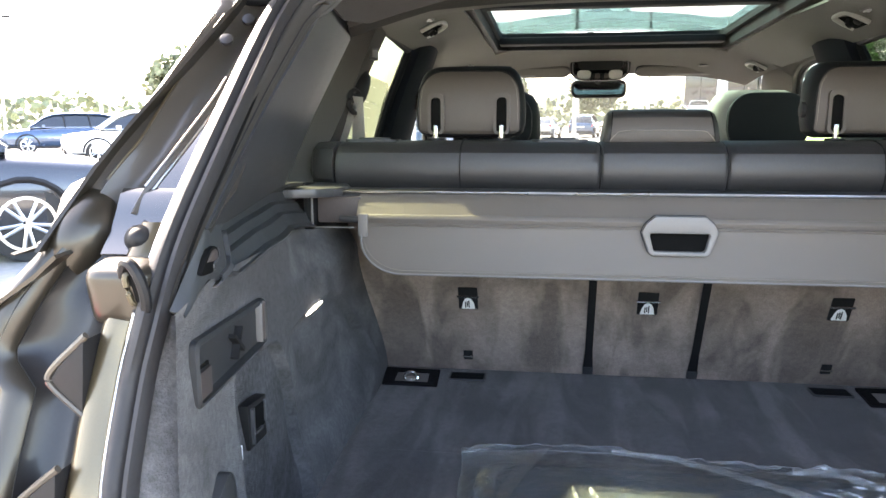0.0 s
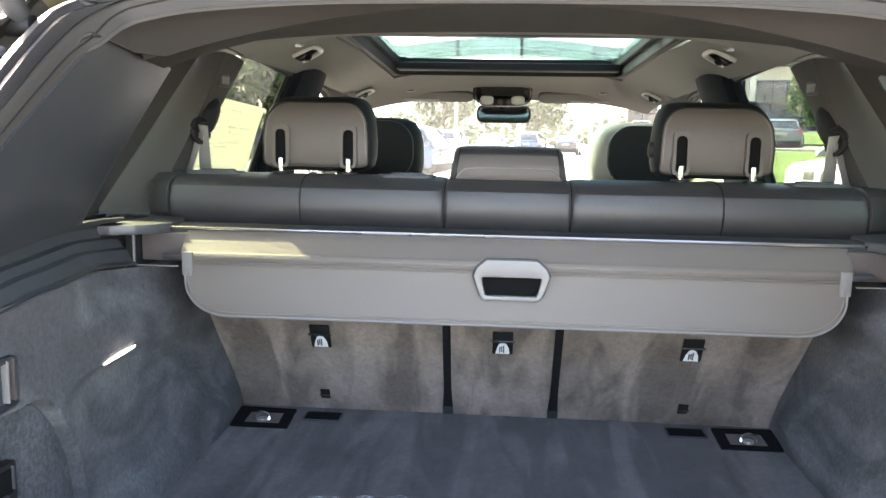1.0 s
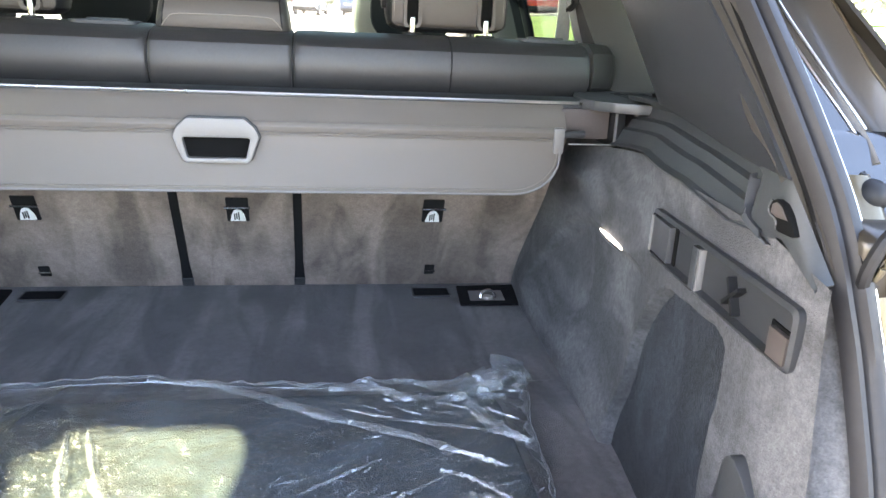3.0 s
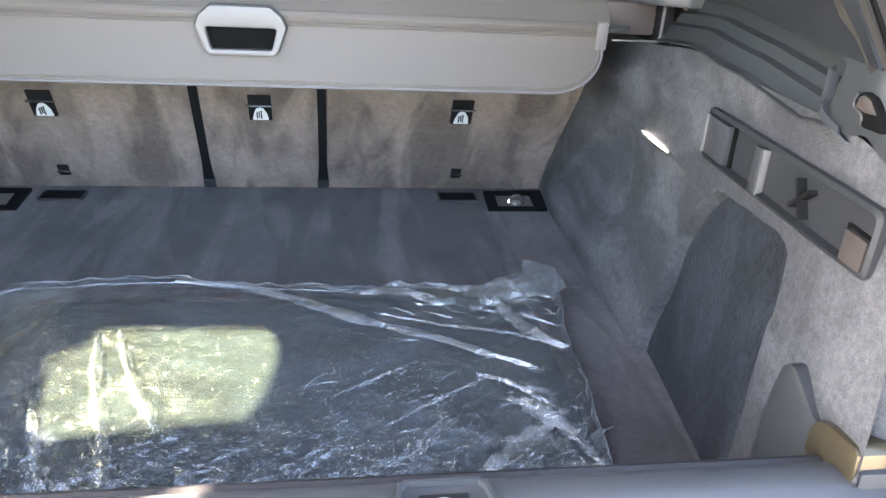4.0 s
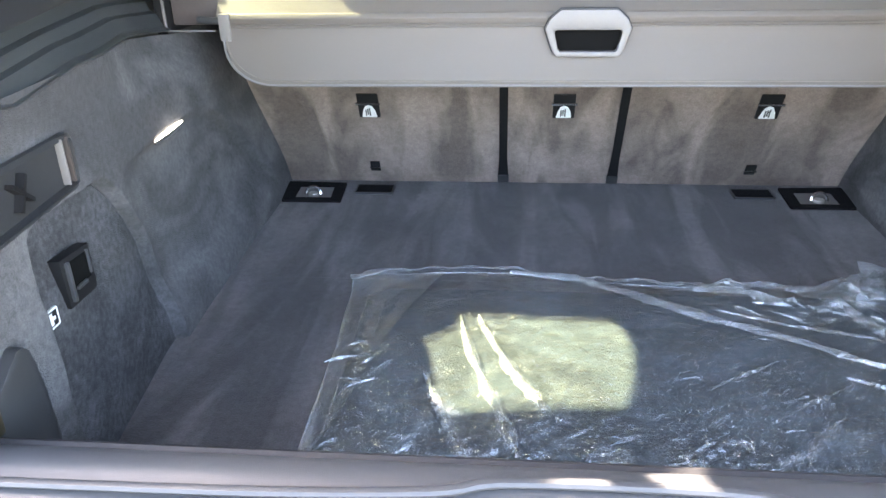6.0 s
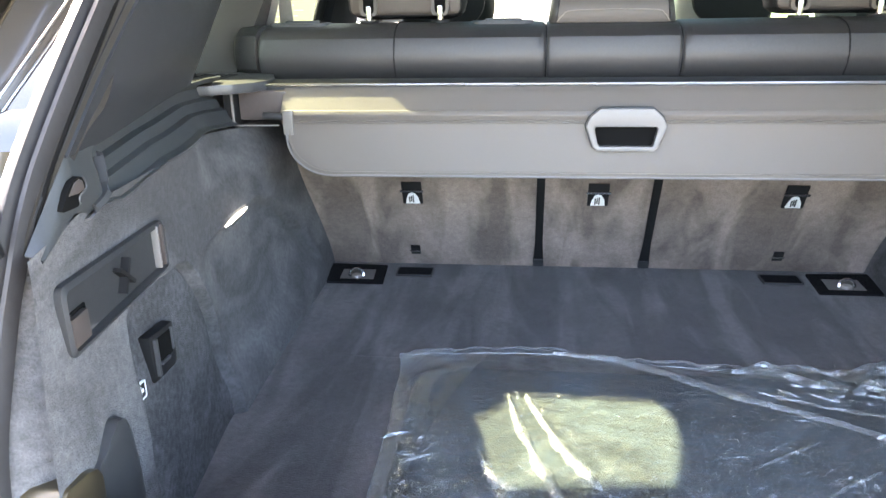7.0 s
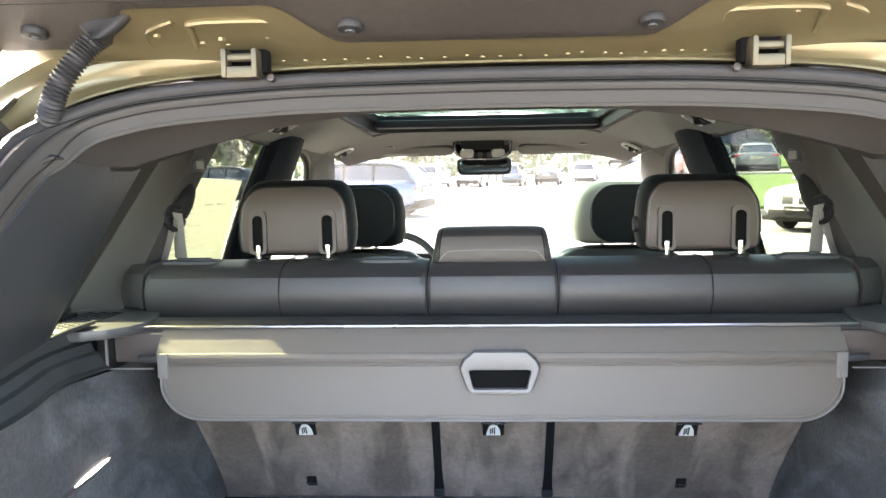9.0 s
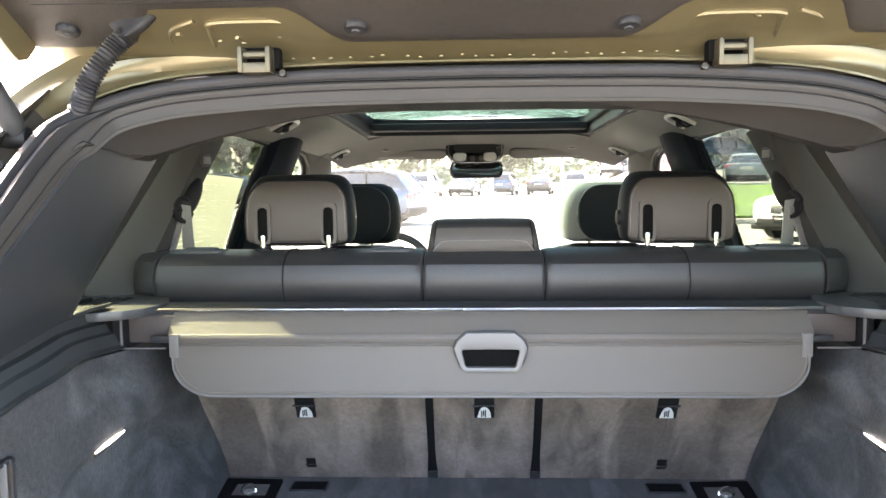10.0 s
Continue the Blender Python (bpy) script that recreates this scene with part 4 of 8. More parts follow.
    arch = [Vector((side * p.x, p.y, p.z)) for p in arch]
    part("window_frame", tube([p + Vector((side * 0.008, -0.004, 0)) for p in arch], 0.011, 8), M_BLACK, f, fixed=True)
    part("frame_trim", tube([p + Vector((-side * 0.010, 0.004, 0.006)) for p in arch], 0.009, 8), M_HEADLINER, f, "pale frame trim", fixed=True)
    crown = arch[14:]
    part("frame_cover", grid([[p, p + Vector((-side * 0.030, 0.010, 0.026)), p + Vector((-side * 0.085, 0.02, 0.062))] for p in crown], 0.003), M_HEADLINER, f, fixed=True)


rear_door(1)
rear_door(-1)


def front_end():
    w = thing("windscreen", "clear windscreen with black surround", "window", kind="structure")
    rows = []
    for v in np.linspace(0, 1, 8):
        y, z, h = 2.02 + 0.98 * v, 1.622 - 0.50 * v, 0.730 + 0.10 * v
        rows.append([(h * u, y - 0.12 * u * u * (0.3 + v), z - 0.05 * u * u * (1 - v)) for u in np.linspace(-1, 1, 13)])
    part("pane", grid(rows, 0.005), M_SCREEN, w)
    for s in (-1, 1):
        rows = [[windscreen_pillar(v, 0.0) + Vector((0.02, 0.06, 0))] + [windscreen_pillar(v, u) for u in np.linspace(0, 1, 9)] for v in np.linspace(-0.14, 1, 10)]
        part("pillar_cover", grid([[(s * p.x, p.y, p.z) for p in r] for r in rows], 0.004), M_HEADLINER, w, fixed=True)
    d = thing("dashboard", "black soft-topped dashboard", "dashboard", kind="structure")
    prof = [(3.02, 1.10), (2.55, 1.125), (2.20, 1.115), (2.06, 1.075), (2.02, 0.95), (2.08, 0.70), (2.2, 0.35), (3.0, 0.35)]
    part("body", prism([(a, b) for a, b in prof], -0.74, 0.74, "x", 0.015), M_LEATHER, d)
    part("hood", prism([(2.03, 1.08), (2.25, 1.12), (2.28, 1.15), (2.10, 1.165), (2.02, 1.145)], -0.60, -0.18, "x", 0.01), M_LEATHER, d)
    s = thing("steering_wheel", "black leather steering wheel behind the driver's seat back", "steering wheel")
    c, tilt = Vector((-0.385, 1.62, 1.085)), radians(24)
    ring = [c + Vector((0.185 * math.cos(a), 0.185 * math.sin(a) * math.sin(tilt), 0.185 * math.sin(a) * math.cos(tilt))) for a in np.linspace(0, 2 * math.pi, 40)[:-1]]
    part("rim", tube(ring, 0.016, 10, True, up=(0, 1, 0.3)), M_LEATHER, s)
    part("hub", turned(box(-0.07, 0.07, -0.02, 0.03, -0.06, 0.05, 0.015), Matrix.Translation(c) @ pose(0, 0, 0, -24, 0, 0)), M_BLACK, s)
    for a in (0, 180, 270):
        q = radians(a)
        part("spoke", tube([c, c + Vector((0.18 * math.cos(q), 0.18 * math.sin(q) * math.sin(tilt), 0.18 * math.sin(q) * math.cos(tilt)))], 0.016, 8, squash=0.5), M_BLACK, s)
    part("column", cyl(c + Vector((0, 0.02, -0.01)), (-0.385, 2.1, 0.92), 0.04, 12), M_BLACK, s)


front_end()


def sun_visor(side):
    t = thing("sun_visor", "grey folded sun visor with a pale label strip", "sun visor", "sun visors")
    prof = rounded(0.48, 0.115, 0.035, 5)
    m = pose(side * 0.390, 1.935, 1.614, -16, 0, 0)
    part("flap", turned(prism(prof, -0.010, 0.010, "z", 0.006), m), M_HEADLINER, t)
    part("label", turned(box(-0.10, 0.09, 0.012, 0.034, -0.0125, -0.0105, 0.0005), m), M_HANDLE, t, "pale label strip")
    part("edge", turned(tube([(a, b, 0) for a, b in rounded(0.482, 0.117, 0.035, 5)], 0.004, 6, True), m), M_BLACK, t)
    part("rod", tube([(side * 0.17, 2.09, 1.650), (side * 0.62, 2.07, 1.620)], 0.006, 8), M_BLACK, t)


sun_visor(1)
sun_visor(-1)
con = thing("roof_console", "dark overhead console with lamps and switches", "console")
con_at = pose(-0.015, 1.850, 1.632, -46, 0, 0)
part("housing", turned(prism(rounded(0.262, 0.150, 0.060, 6), -0.020, 0.040, "z", 0.012), con_at), M_GLOSSPAINT, con)
part("rim", turned(tube([(a, b, -0.021) for a, b in rounded(0.238, 0.128, 0.052, 6)], 0.005, 8, True), con_at), M_CHROME, con, "bright rim")
part("panel", turned(prism(rounded(0.19, 0.060, 0.026, 5), -0.026, -0.019, "z", 0.002), con_at @ pose(0, -0.022, 0)), M_BLACK, con)
for x in (-0.080, 0.080):
    part("lamp_lens", turned(prism(rounded(0.060, 0.044, 0.018, 4), -0.026, -0.019, "z", 0.002), con_at @ pose(x * 0.85, 0.034, 0)), M_GRIP, con)
for k in range(4):
    part("switch", turned(box(-0.010, 0.010, -0.012, 0.012, -0.028, -0.022, 0.002), con_at @ pose(-0.030 + 0.020 * k, 0.040, 0)), M_TAUPE if k % 2 else M_BLACK, con)
mir = thing("rear_view_mirror", "dark framed rear-view mirror on a dark stem", "mirror")
mir_at = pose(-0.008, 2.060, 1.546, -5, 0, -2)
part("housing", turned(prism(rounded(0.254, 0.078, 0.028, 5), 0.000, 0.032, "y", 0.006), mir_at), M_BLACK, mir)
part("glass", turned(prism(rounded(0.232, 0.058, 0.022, 5), -0.003, 0.002, "y"), mir_at), M_MIRROR, mir)
part("stem", tube([(-0.010, 2.085, 1.55), (-0.012, 2.060, 1.590), (-0.015, 1.94, 1.640)], 0.017, 8), M_BLACK, mir)

# paper sticker on the inside of the rear door glass
st = thing("window_sticker", "large pale paper sticker with faint print on the rear door glass", "sticker")
st_rows = [[(-(side_x(y, z) - 0.007), y, z) for y in np.linspace(0.02 + 0.0 * z, 0.500 + 0.30 * (z - 1.30), 7)] for z in np.linspace(1.20, 1.462, 6)]
part("sheet", grid(st_rows, 0.0008), M_PAPER, st)
random.seed(4)
for k in range(16):
    z = 1.235 + 0.0135 * k + random.uniform(-0.002, 0.002)
    y = 0.07 + 0.30 * (z - 1.235) + 0.05 * random.random()
    for j in range(2 if k % 3 else 3):
        n_ = 0.03 + 0.07 * random.random()
        part("print_bar", grid([[(-(side_x(y + n_ * u, zz) - 0.0085), y + n_ * u, zz) for u in (0, 0.5, 1)] for zz in (z, z + (0.0022 if k % 4 else 0.0045))], 0.0005), M_INK, st)
        y += n_ + 0.02 + 0.02 * random.random()

# ================= the back seat =================
def back_y(z):
    return 0.020 - 0.517 * (z - 0.785)


def seat_roll(x0, x1, puff=0.0):
    prof = [(-0.195, 1.180), (-0.222, 1.196), (-0.235, 1.216), (-0.238, 1.243), (-0.229, 1.268), (-0.205, 1.284), (-0.160, 1.292), (-0.110, 1.292), (-0.060, 1.284), (-0.030, 1.262), (-0.022, 1.22), (-0.03, 1.17), (-0.11, 1.15)]
    cy, cz = -0.13, 1.225
    rings = []
    for u, k in ((0.0, 0.945), (0.004, 0.975), (0.012, 0.99), (0.03, 1.0), (0.25, 1.006 + puff), (0.5, 1.008 + puff), (0.75, 1.006 + puff), (0.97, 1.0), (0.988, 0.99), (0.996, 0.975), (1.0, 0.945)):
        x = x0 + (x1 - x0) * u
        rings.append([(x, cy + (a - cy) * k, cz + (b - cz) * k) for a, b in prof])
    return loft(rings)


def head_restraint(parent, cx, w, z0, z1, y_rear, button=False):
    """Padded headrest with a vinyl back, two slots and chrome posts."""
    rings = []
    n = 28
    for v, wk, dk, lean in ((0.0, 0.72, 0.50, 0.014), (0.025, 0.86, 0.74, 0.008), (0.08, 0.95, 0.90, 0.003), (0.20, 0.99, 0.98, 0.0), (0.40, 1.0, 1.0, 0.0), (0.6, 0.975, 1.0, 0.004), (0.72, 0.945, 0.98, 0.009), (0.82, 0.905, 0.93, 0.014), (0.90, 0.845, 0.84, 0.021), (0.95, 0.78, 0.72, 0.027), (0.985, 0.69, 0.56, 0.034), (1.0, 0.56, 0.38, 0.044)):
        z = z0 + (z1 - z0) * v
        cy = y_rear + 0.055 + lean
        ring = []
        for k in range(n):
            a = 2 * math.pi * k / n
            c, s = math.cos(a), math.sin(a)
            ring.append((cx + w / 2 * wk * math.copysign(abs(c) ** 0.52, c), cy + 0.055 * dk * math.copysign(abs(s) ** 0.55, s), z))
        rings.append(ring)
    part("headrest", loft(rings), M_BLACKHIDE, parent)
    # vinyl back panel, slightly proud, with round upper corners
    rows = []
    top_z, low_z, r, r0 = z0 + 0.905 * (z1 - z0), z0 + 0.05 * (z1 - z0), 0.044, 0.014
    for z in sorted(set([round(q, 5) for q in np.concatenate([np.linspace(low_z, low_z + r0, 5), np.linspace(low_z + r0, top_z - r, 7), [top_z - r + r * math.sin(a) for a in np.linspace(0, 1.5, 10)]])])):
        v = (z - z0) / (z1 - z0)
        half = w / 2 * (0.915 - 0.05 * ease(0.35, 0.9, v))
        if z > top_z - r:
            half -= r - math.sqrt(max(0, r * r - (z - top_z + r) ** 2))
        if z < low_z + r0:
            half -= r0 - math.sqrt(max(0, r0 * r0 - (low_z + r0 - z) ** 2))
        lean = lerp([0.0, 0.08, 0.40, 0.6, 0.72, 0.82, 0.90, 0.95], [0.014, 0.003, 0, 0.004, 0.009, 0.014, 0.021, 0.027], v)
        deep = lerp([0.0, 0.025, 0.08, 0.2, 0.4, 0.6, 0.72, 0.82, 0.90, 0.95], [0.5, 0.74, 0.90, 0.98, 1, 1, 0.98, 0.93, 0.84, 0.72], v)
        ly = lean + 0.055 * (1 - deep)
        rows.append([(cx + half * u, y_rear + ly - 0.0030 + 0.008 * (abs(u) * half / (w / 2)) ** 6, z) for u in np.linspace(-1, 1, 17)])
    part("back_panel", grid(rows, push=(0, 0.004, 0)), M_TAUPE, parent, "taupe vinyl back panel")
    edge = [Vector(r[0]) for r in rows] + [Vector(p) for p in rows[-1][1:-1]] + [Vector(r[-1]) for r in rows[::-1]] + [Vector(p) for p in rows[0][1:-1][::-1]]
    part("piping", tube([p + Vector((0, -0.0005, 0)) for p in edge], 0.0016, 6, True), M_BLACK, parent)
    inner = [Vector((cx + (p.x - cx) * 0.95, p.y - 0.0012, (z0 + z1) / 2 + (p.z - (z0 + z1) / 2) * 0.95)) for p in edge]
    part("stitching", tube(inner, 0.0006, 4, True), M_STITCH, parent)
    for s in (-1, 1):
        x = cx + s * 0.068
        zc, hh = z0 + 0.049, 0.084
        out, inn = rounded(0.034, hh, 0.010, 4, x, zc), rounded(0.021, hh - 0.012, 0.009, 4, x, zc - 0.003)
        part("slot_frame", frame_ring(out, inn, y_rear - 0.008, y_rear + 0.004), M_TAUPE, parent)
        part("slot", prism(inn, y_rear - 0.0045, y_rear - 0.001, "y"), M_VOID, parent)
        part("post", cyl((x, y_rear - 0.005, z0 - 0.012), (x, y_rear - 0.0045, z0 + 0.026), 0.0058, 14, 0.002), M_CHROME, parent, "chrome post")
        part("post_collar", cyl((x, y_rear - 0.001, z0 - 0.008), (x, y_rear - 0.001, z0 - 0.001), 0.018, 16, 0.002), M_BLACK, parent)
    if button:
        x = cx - w / 2 + 0.002
        part("fold_button", cyl((x - 0.008, y_rear + 0.045, z0 + 0.055), (x + 0.006, y_rear + 0.045, z0 + 0.055), 0.016, 16, 0.003), M_BLACK, parent, "round black button")


def latch(parent, x):
    """Anchor recess with a steel bar and a white tether mark."""
    z, y = 0.945, back_y(0.945)
    m = pose(x, y, z, 27.3, 0, 0)
    part("anchor_recess", turned(box(-0.022, 0.022, -0.0030, 0.004, -0.034, 0.028, 0.003), m), M_BLACK, parent)
    part("anchor_bar", turned(cyl((-0.025, -0.006, 0.006), (0.025, -0.006, 0.006), 0.0026, 8), m), M_CHROME, parent, "steel anchor bar")
    prof = [(-0.015, -0.030), (0.015, -0.030), (0.013, -0.015), (0.007, -0.003), (0.0, 0.000), (-0.007, -0.003), (-0.012, -0.015)]
    part("tether_mark", turned(prism(prof, -0.0055, -0.0030, "y"), m), M_WHITE, parent, "white child seat mark")
    for k in range(3):
        part("mark_stroke", turned(box(-0.007 + 0.004 * k, -0.0045 + 0.004 * k, -0.0066, -0.0050, -0.026 + 0.003 * (k % 2), -0.010 + 0.002 * k, 0), m), M_BLACK, parent)


def low_hook(parent, x):
    z, y = 0.785, back_y(0.785)
    m = pose(x, y, z, 27.3, 0, 0)
    part("hook_recess", turned(box(-0.011, 0.011, -0.0030, 0.004, -0.013, 0.015, 0.002), m), M_BLACK, parent)
    part("hook_bar", turned(cyl((-0.012, -0.005, 0.000), (0.012, -0.005, 0.000), 0.0020, 8), m), M_CHROME, parent, "steel bar")


def belt_tray(parent, x, w=0.10):
    z = 1.2915
    out, inn = rounded(w, 0.060, 0.020, 5, x, -0.150), rounded(w - 0.020, 0.040, 0.014, 5, x, -0.150)
    bm = frame_ring(out, inn, z - 0.006, z + 0.0035, "z")
    bmesh.ops.bevel(bm, geom=[e for e in bm.edges if e.calc_face_angle(0) > 0.9], offset=0.002, segments=2, profile=0.6, affect="EDGES")
    part("tray_rim", bm, M_PLASTIC, parent, "dark plastic belt tray rim")
    part("tray", prism(inn, z - 0.006, z - 0.001, "z"), M_BLACK, parent)
    part("tray_lever", box(x - w * 0.30, x + w * 0.30, -0.140, -0.128, z - 0.002, z + 0.007, 0.003), M_PLASTIC, parent)


def back_seat(name_label, x0, x1, seams=(), latch_x=None, hook_x=None, tray=()):
    t = thing("back_seat", name_label, "seat", "back seat sections")
    zs = np.linspace(0.742, 1.185, 14)
    rows = [[(x, back_y(z) + 0.004 * (abs(2 * (x - x0) / (x1 - x0) - 1) ** 12), z) for x in np.linspace(x0 + 0.004, x1 - 0.004, 20)] for z in zs]
    part("back_panel", grid(rows, push=(0, 0.012, 0.006)), M_SEATBACK, t, "grey-brown brushed felt seat back")
    prof = [(0.06, 0.75), (0.16, 0.75), (-0.02, 1.19), (-0.16, 1.19)]
    part("frame", prism(prof, x0 + 0.012, x1 - 0.012, "x", 0.01), M_BLACK, t)
    part("shoulder", seat_roll(x0, x1), M_LEATHER, t, "black leather shoulder roll")
    for sx in seams:
        pr = [(sx, a, b) for a, b in ((-0.2225, 1.196), (-0.2362, 1.216), (-0.2392, 1.243), (-0.2302, 1.268), (-0.206, 1.285), (-0.160, 1.2935), (-0.10, 1.2935))]
        part("seam", tube(spline(pr, 20), 0.0014, 6), M_BLACK, t)
    if latch_x is not None:
        latch(t, latch_x)
    if hook_x is not None:
        low_hook(t, hook_x)
    for a, w in tray:
        belt_tray(t, a, w)
    # cushion in front, below
    part("cushion", box(x0 + 0.01, x1 - 0.01, 0.10, 0.58, 0.62, 0.80, 0.04, 3), M_LEATHER, t)
    return t


seat_l = back_seat("black leather back seat with felt back, driver side", -0.648, -0.120, (-0.392,), -0.392, -0.400, ((-0.585, 0.115), (-0.198, 0.115)))
seat_m = back_seat("narrow middle back seat section with low headrest", -0.117, 0.117, (), 0.001, None)
seat_r = back_seat("black leather back seat with felt back, passenger side", 0.120, 0.648, (0.392,), 0.395, 0.404, ((0.585, 0.115),))
head_restraint(seat_l, -0.384, 0.232, 1.298, 1.449, -0.145)
head_restraint(seat_r, 0.398, 0.232, 1.298, 1.449, -0.145, True)


def low_headrest(t):
    prof = [(-0.168, 1.280), (-0.182, 1.290), (-0.187, 1.302), (-0.183, 1.320), (-0.174, 1.336), (-0.158, 1.348), (-0.130, 1.354), (-0.085, 1.351), (-0.060, 1.338), (-0.05, 1.30), (-0.06, 1.280)]

    def ring(x, k, grow=0.0, pts=prof):
        return [(x * (1 - 0.07 * (b - 1.284) / 0.07), -0.12 + (a + 0.12) * (k + grow), 1.284 + (b - 1.284) * (k + grow * 0.5)) for a, b in pts]
    st = ((-0.114, 0.74), (-0.1125, 0.86), (-0.109, 0.935), (-0.102, 0.98), (-0.09, 1.0), (-0.04, 1.008), (0.0, 1.01))
    rings = [ring(x, k) for x, k in st] + [ring(-x, k) for x, k in st[-2::-1]]
    part("headrest", loft(rings), M_LEATHER, t, sharp=60)
    st2 = ((-0.1015, 0.982), (-0.09, 1.0), (-0.04, 1.008), (0.0, 1.01))
    cols = [ring(x, k, 0.03, prof[1:5]) for x, k in st2] + [ring(-x, k, 0.03, prof[1:5]) for x, k in st2[-2::-1]]
    part("back_panel", grid(cols, push=(0, 0.0015, 0)), M_TAUPE, t, "taupe vinyl panel")
    arc = [(-0.100, -0.186, 1.291), (-0.090, -0.1905, 1.303), (-0.074, -0.1905, 1.311), (0.0, -0.1908, 1.3125), (0.074, -0.1905, 1.311), (0.090, -0.1905, 1.303), (0.100, -0.186, 1.291)]
    part("stitching", tube(spline(arc, 30), 0.0011, 6), M_STITCH, t)
    for x in (-0.1005, 0.1005):
        part("piping", tube([(x * (1 - 0.07 * (b - 1.284) / 0.07), -0.12 + (a + 0.12) * 1.014, 1.284 + (b - 1.284) * 1.0) for a, b in prof[1:6]], 0.0014, 6), M_BLACK, t)


low_headrest(seat_m)
# black gaps with webbing between the sections
for s in (-1, 1):
    g = thing("seat_gap_strip", "black strip in the gap between seat back sections", "strip", "seat gap strips")
    rows = [[(s * 0.1185 + dx * (1.0 + 0.4 * ease(0.80, 0.75, z)), back_y(z) - 0.0025, z) for dx in (-0.0085, 0.0085)] for z in np.linspace(0.750, 1.18, 8)]
    part("strip", grid(rows, push=(0, 0.004, 0)), M_BLACK, g)
    m = pose(s * 0.1185, back_y(0.757), 0.757, 27.3, 0, 0)
    part("clip", turned(box(-0.012, 0.012, -0.006, 0.004, -0.012, 0.010, 0.002), m), M_PLASTIC, g)
    up = [(-0.190, 1.182), (-0.222, 1.205), (-0.230, 1.243), (-0.222, 1.266), (-0.200, 1.280), (-0.160, 1.287), (-0.06, 1.278), (-0.03, 1.20)]
    part("upper_strip", prism(up, s * 0.1185 - 0.004, s * 0.1185 + 0.004, "x"), M_BLACK, g)


def side_bolster(side):
    prof = [(-0.205, 1.195), (-0.232, 1.215), (-0.236, 1.245), (-0.222, 1.275), (-0.185, 1.290), (-0.10, 1.290), (-0.04, 1.27), (-0.04, 1.19)]
    rings = []
    for u, k in ((0, 0.92), (0.06, 1.0), (0.5, 1.0), (0.85, 0.96), (1.0, 0.8)):
        x = side * (0.650 + 0.062 * u)
        rings.append([(x, -0.13 + (a + 0.13) * k + 0.03 * u, 1.235 + (b - 1.235) * k) for a, b in prof])
    return solid("seat_bolster", loft(rings), M_LEATHER, "black leather side bolster beside the back seat", "bolster", "side bolsters")


side_bolster(1)
side_bolster(-1)


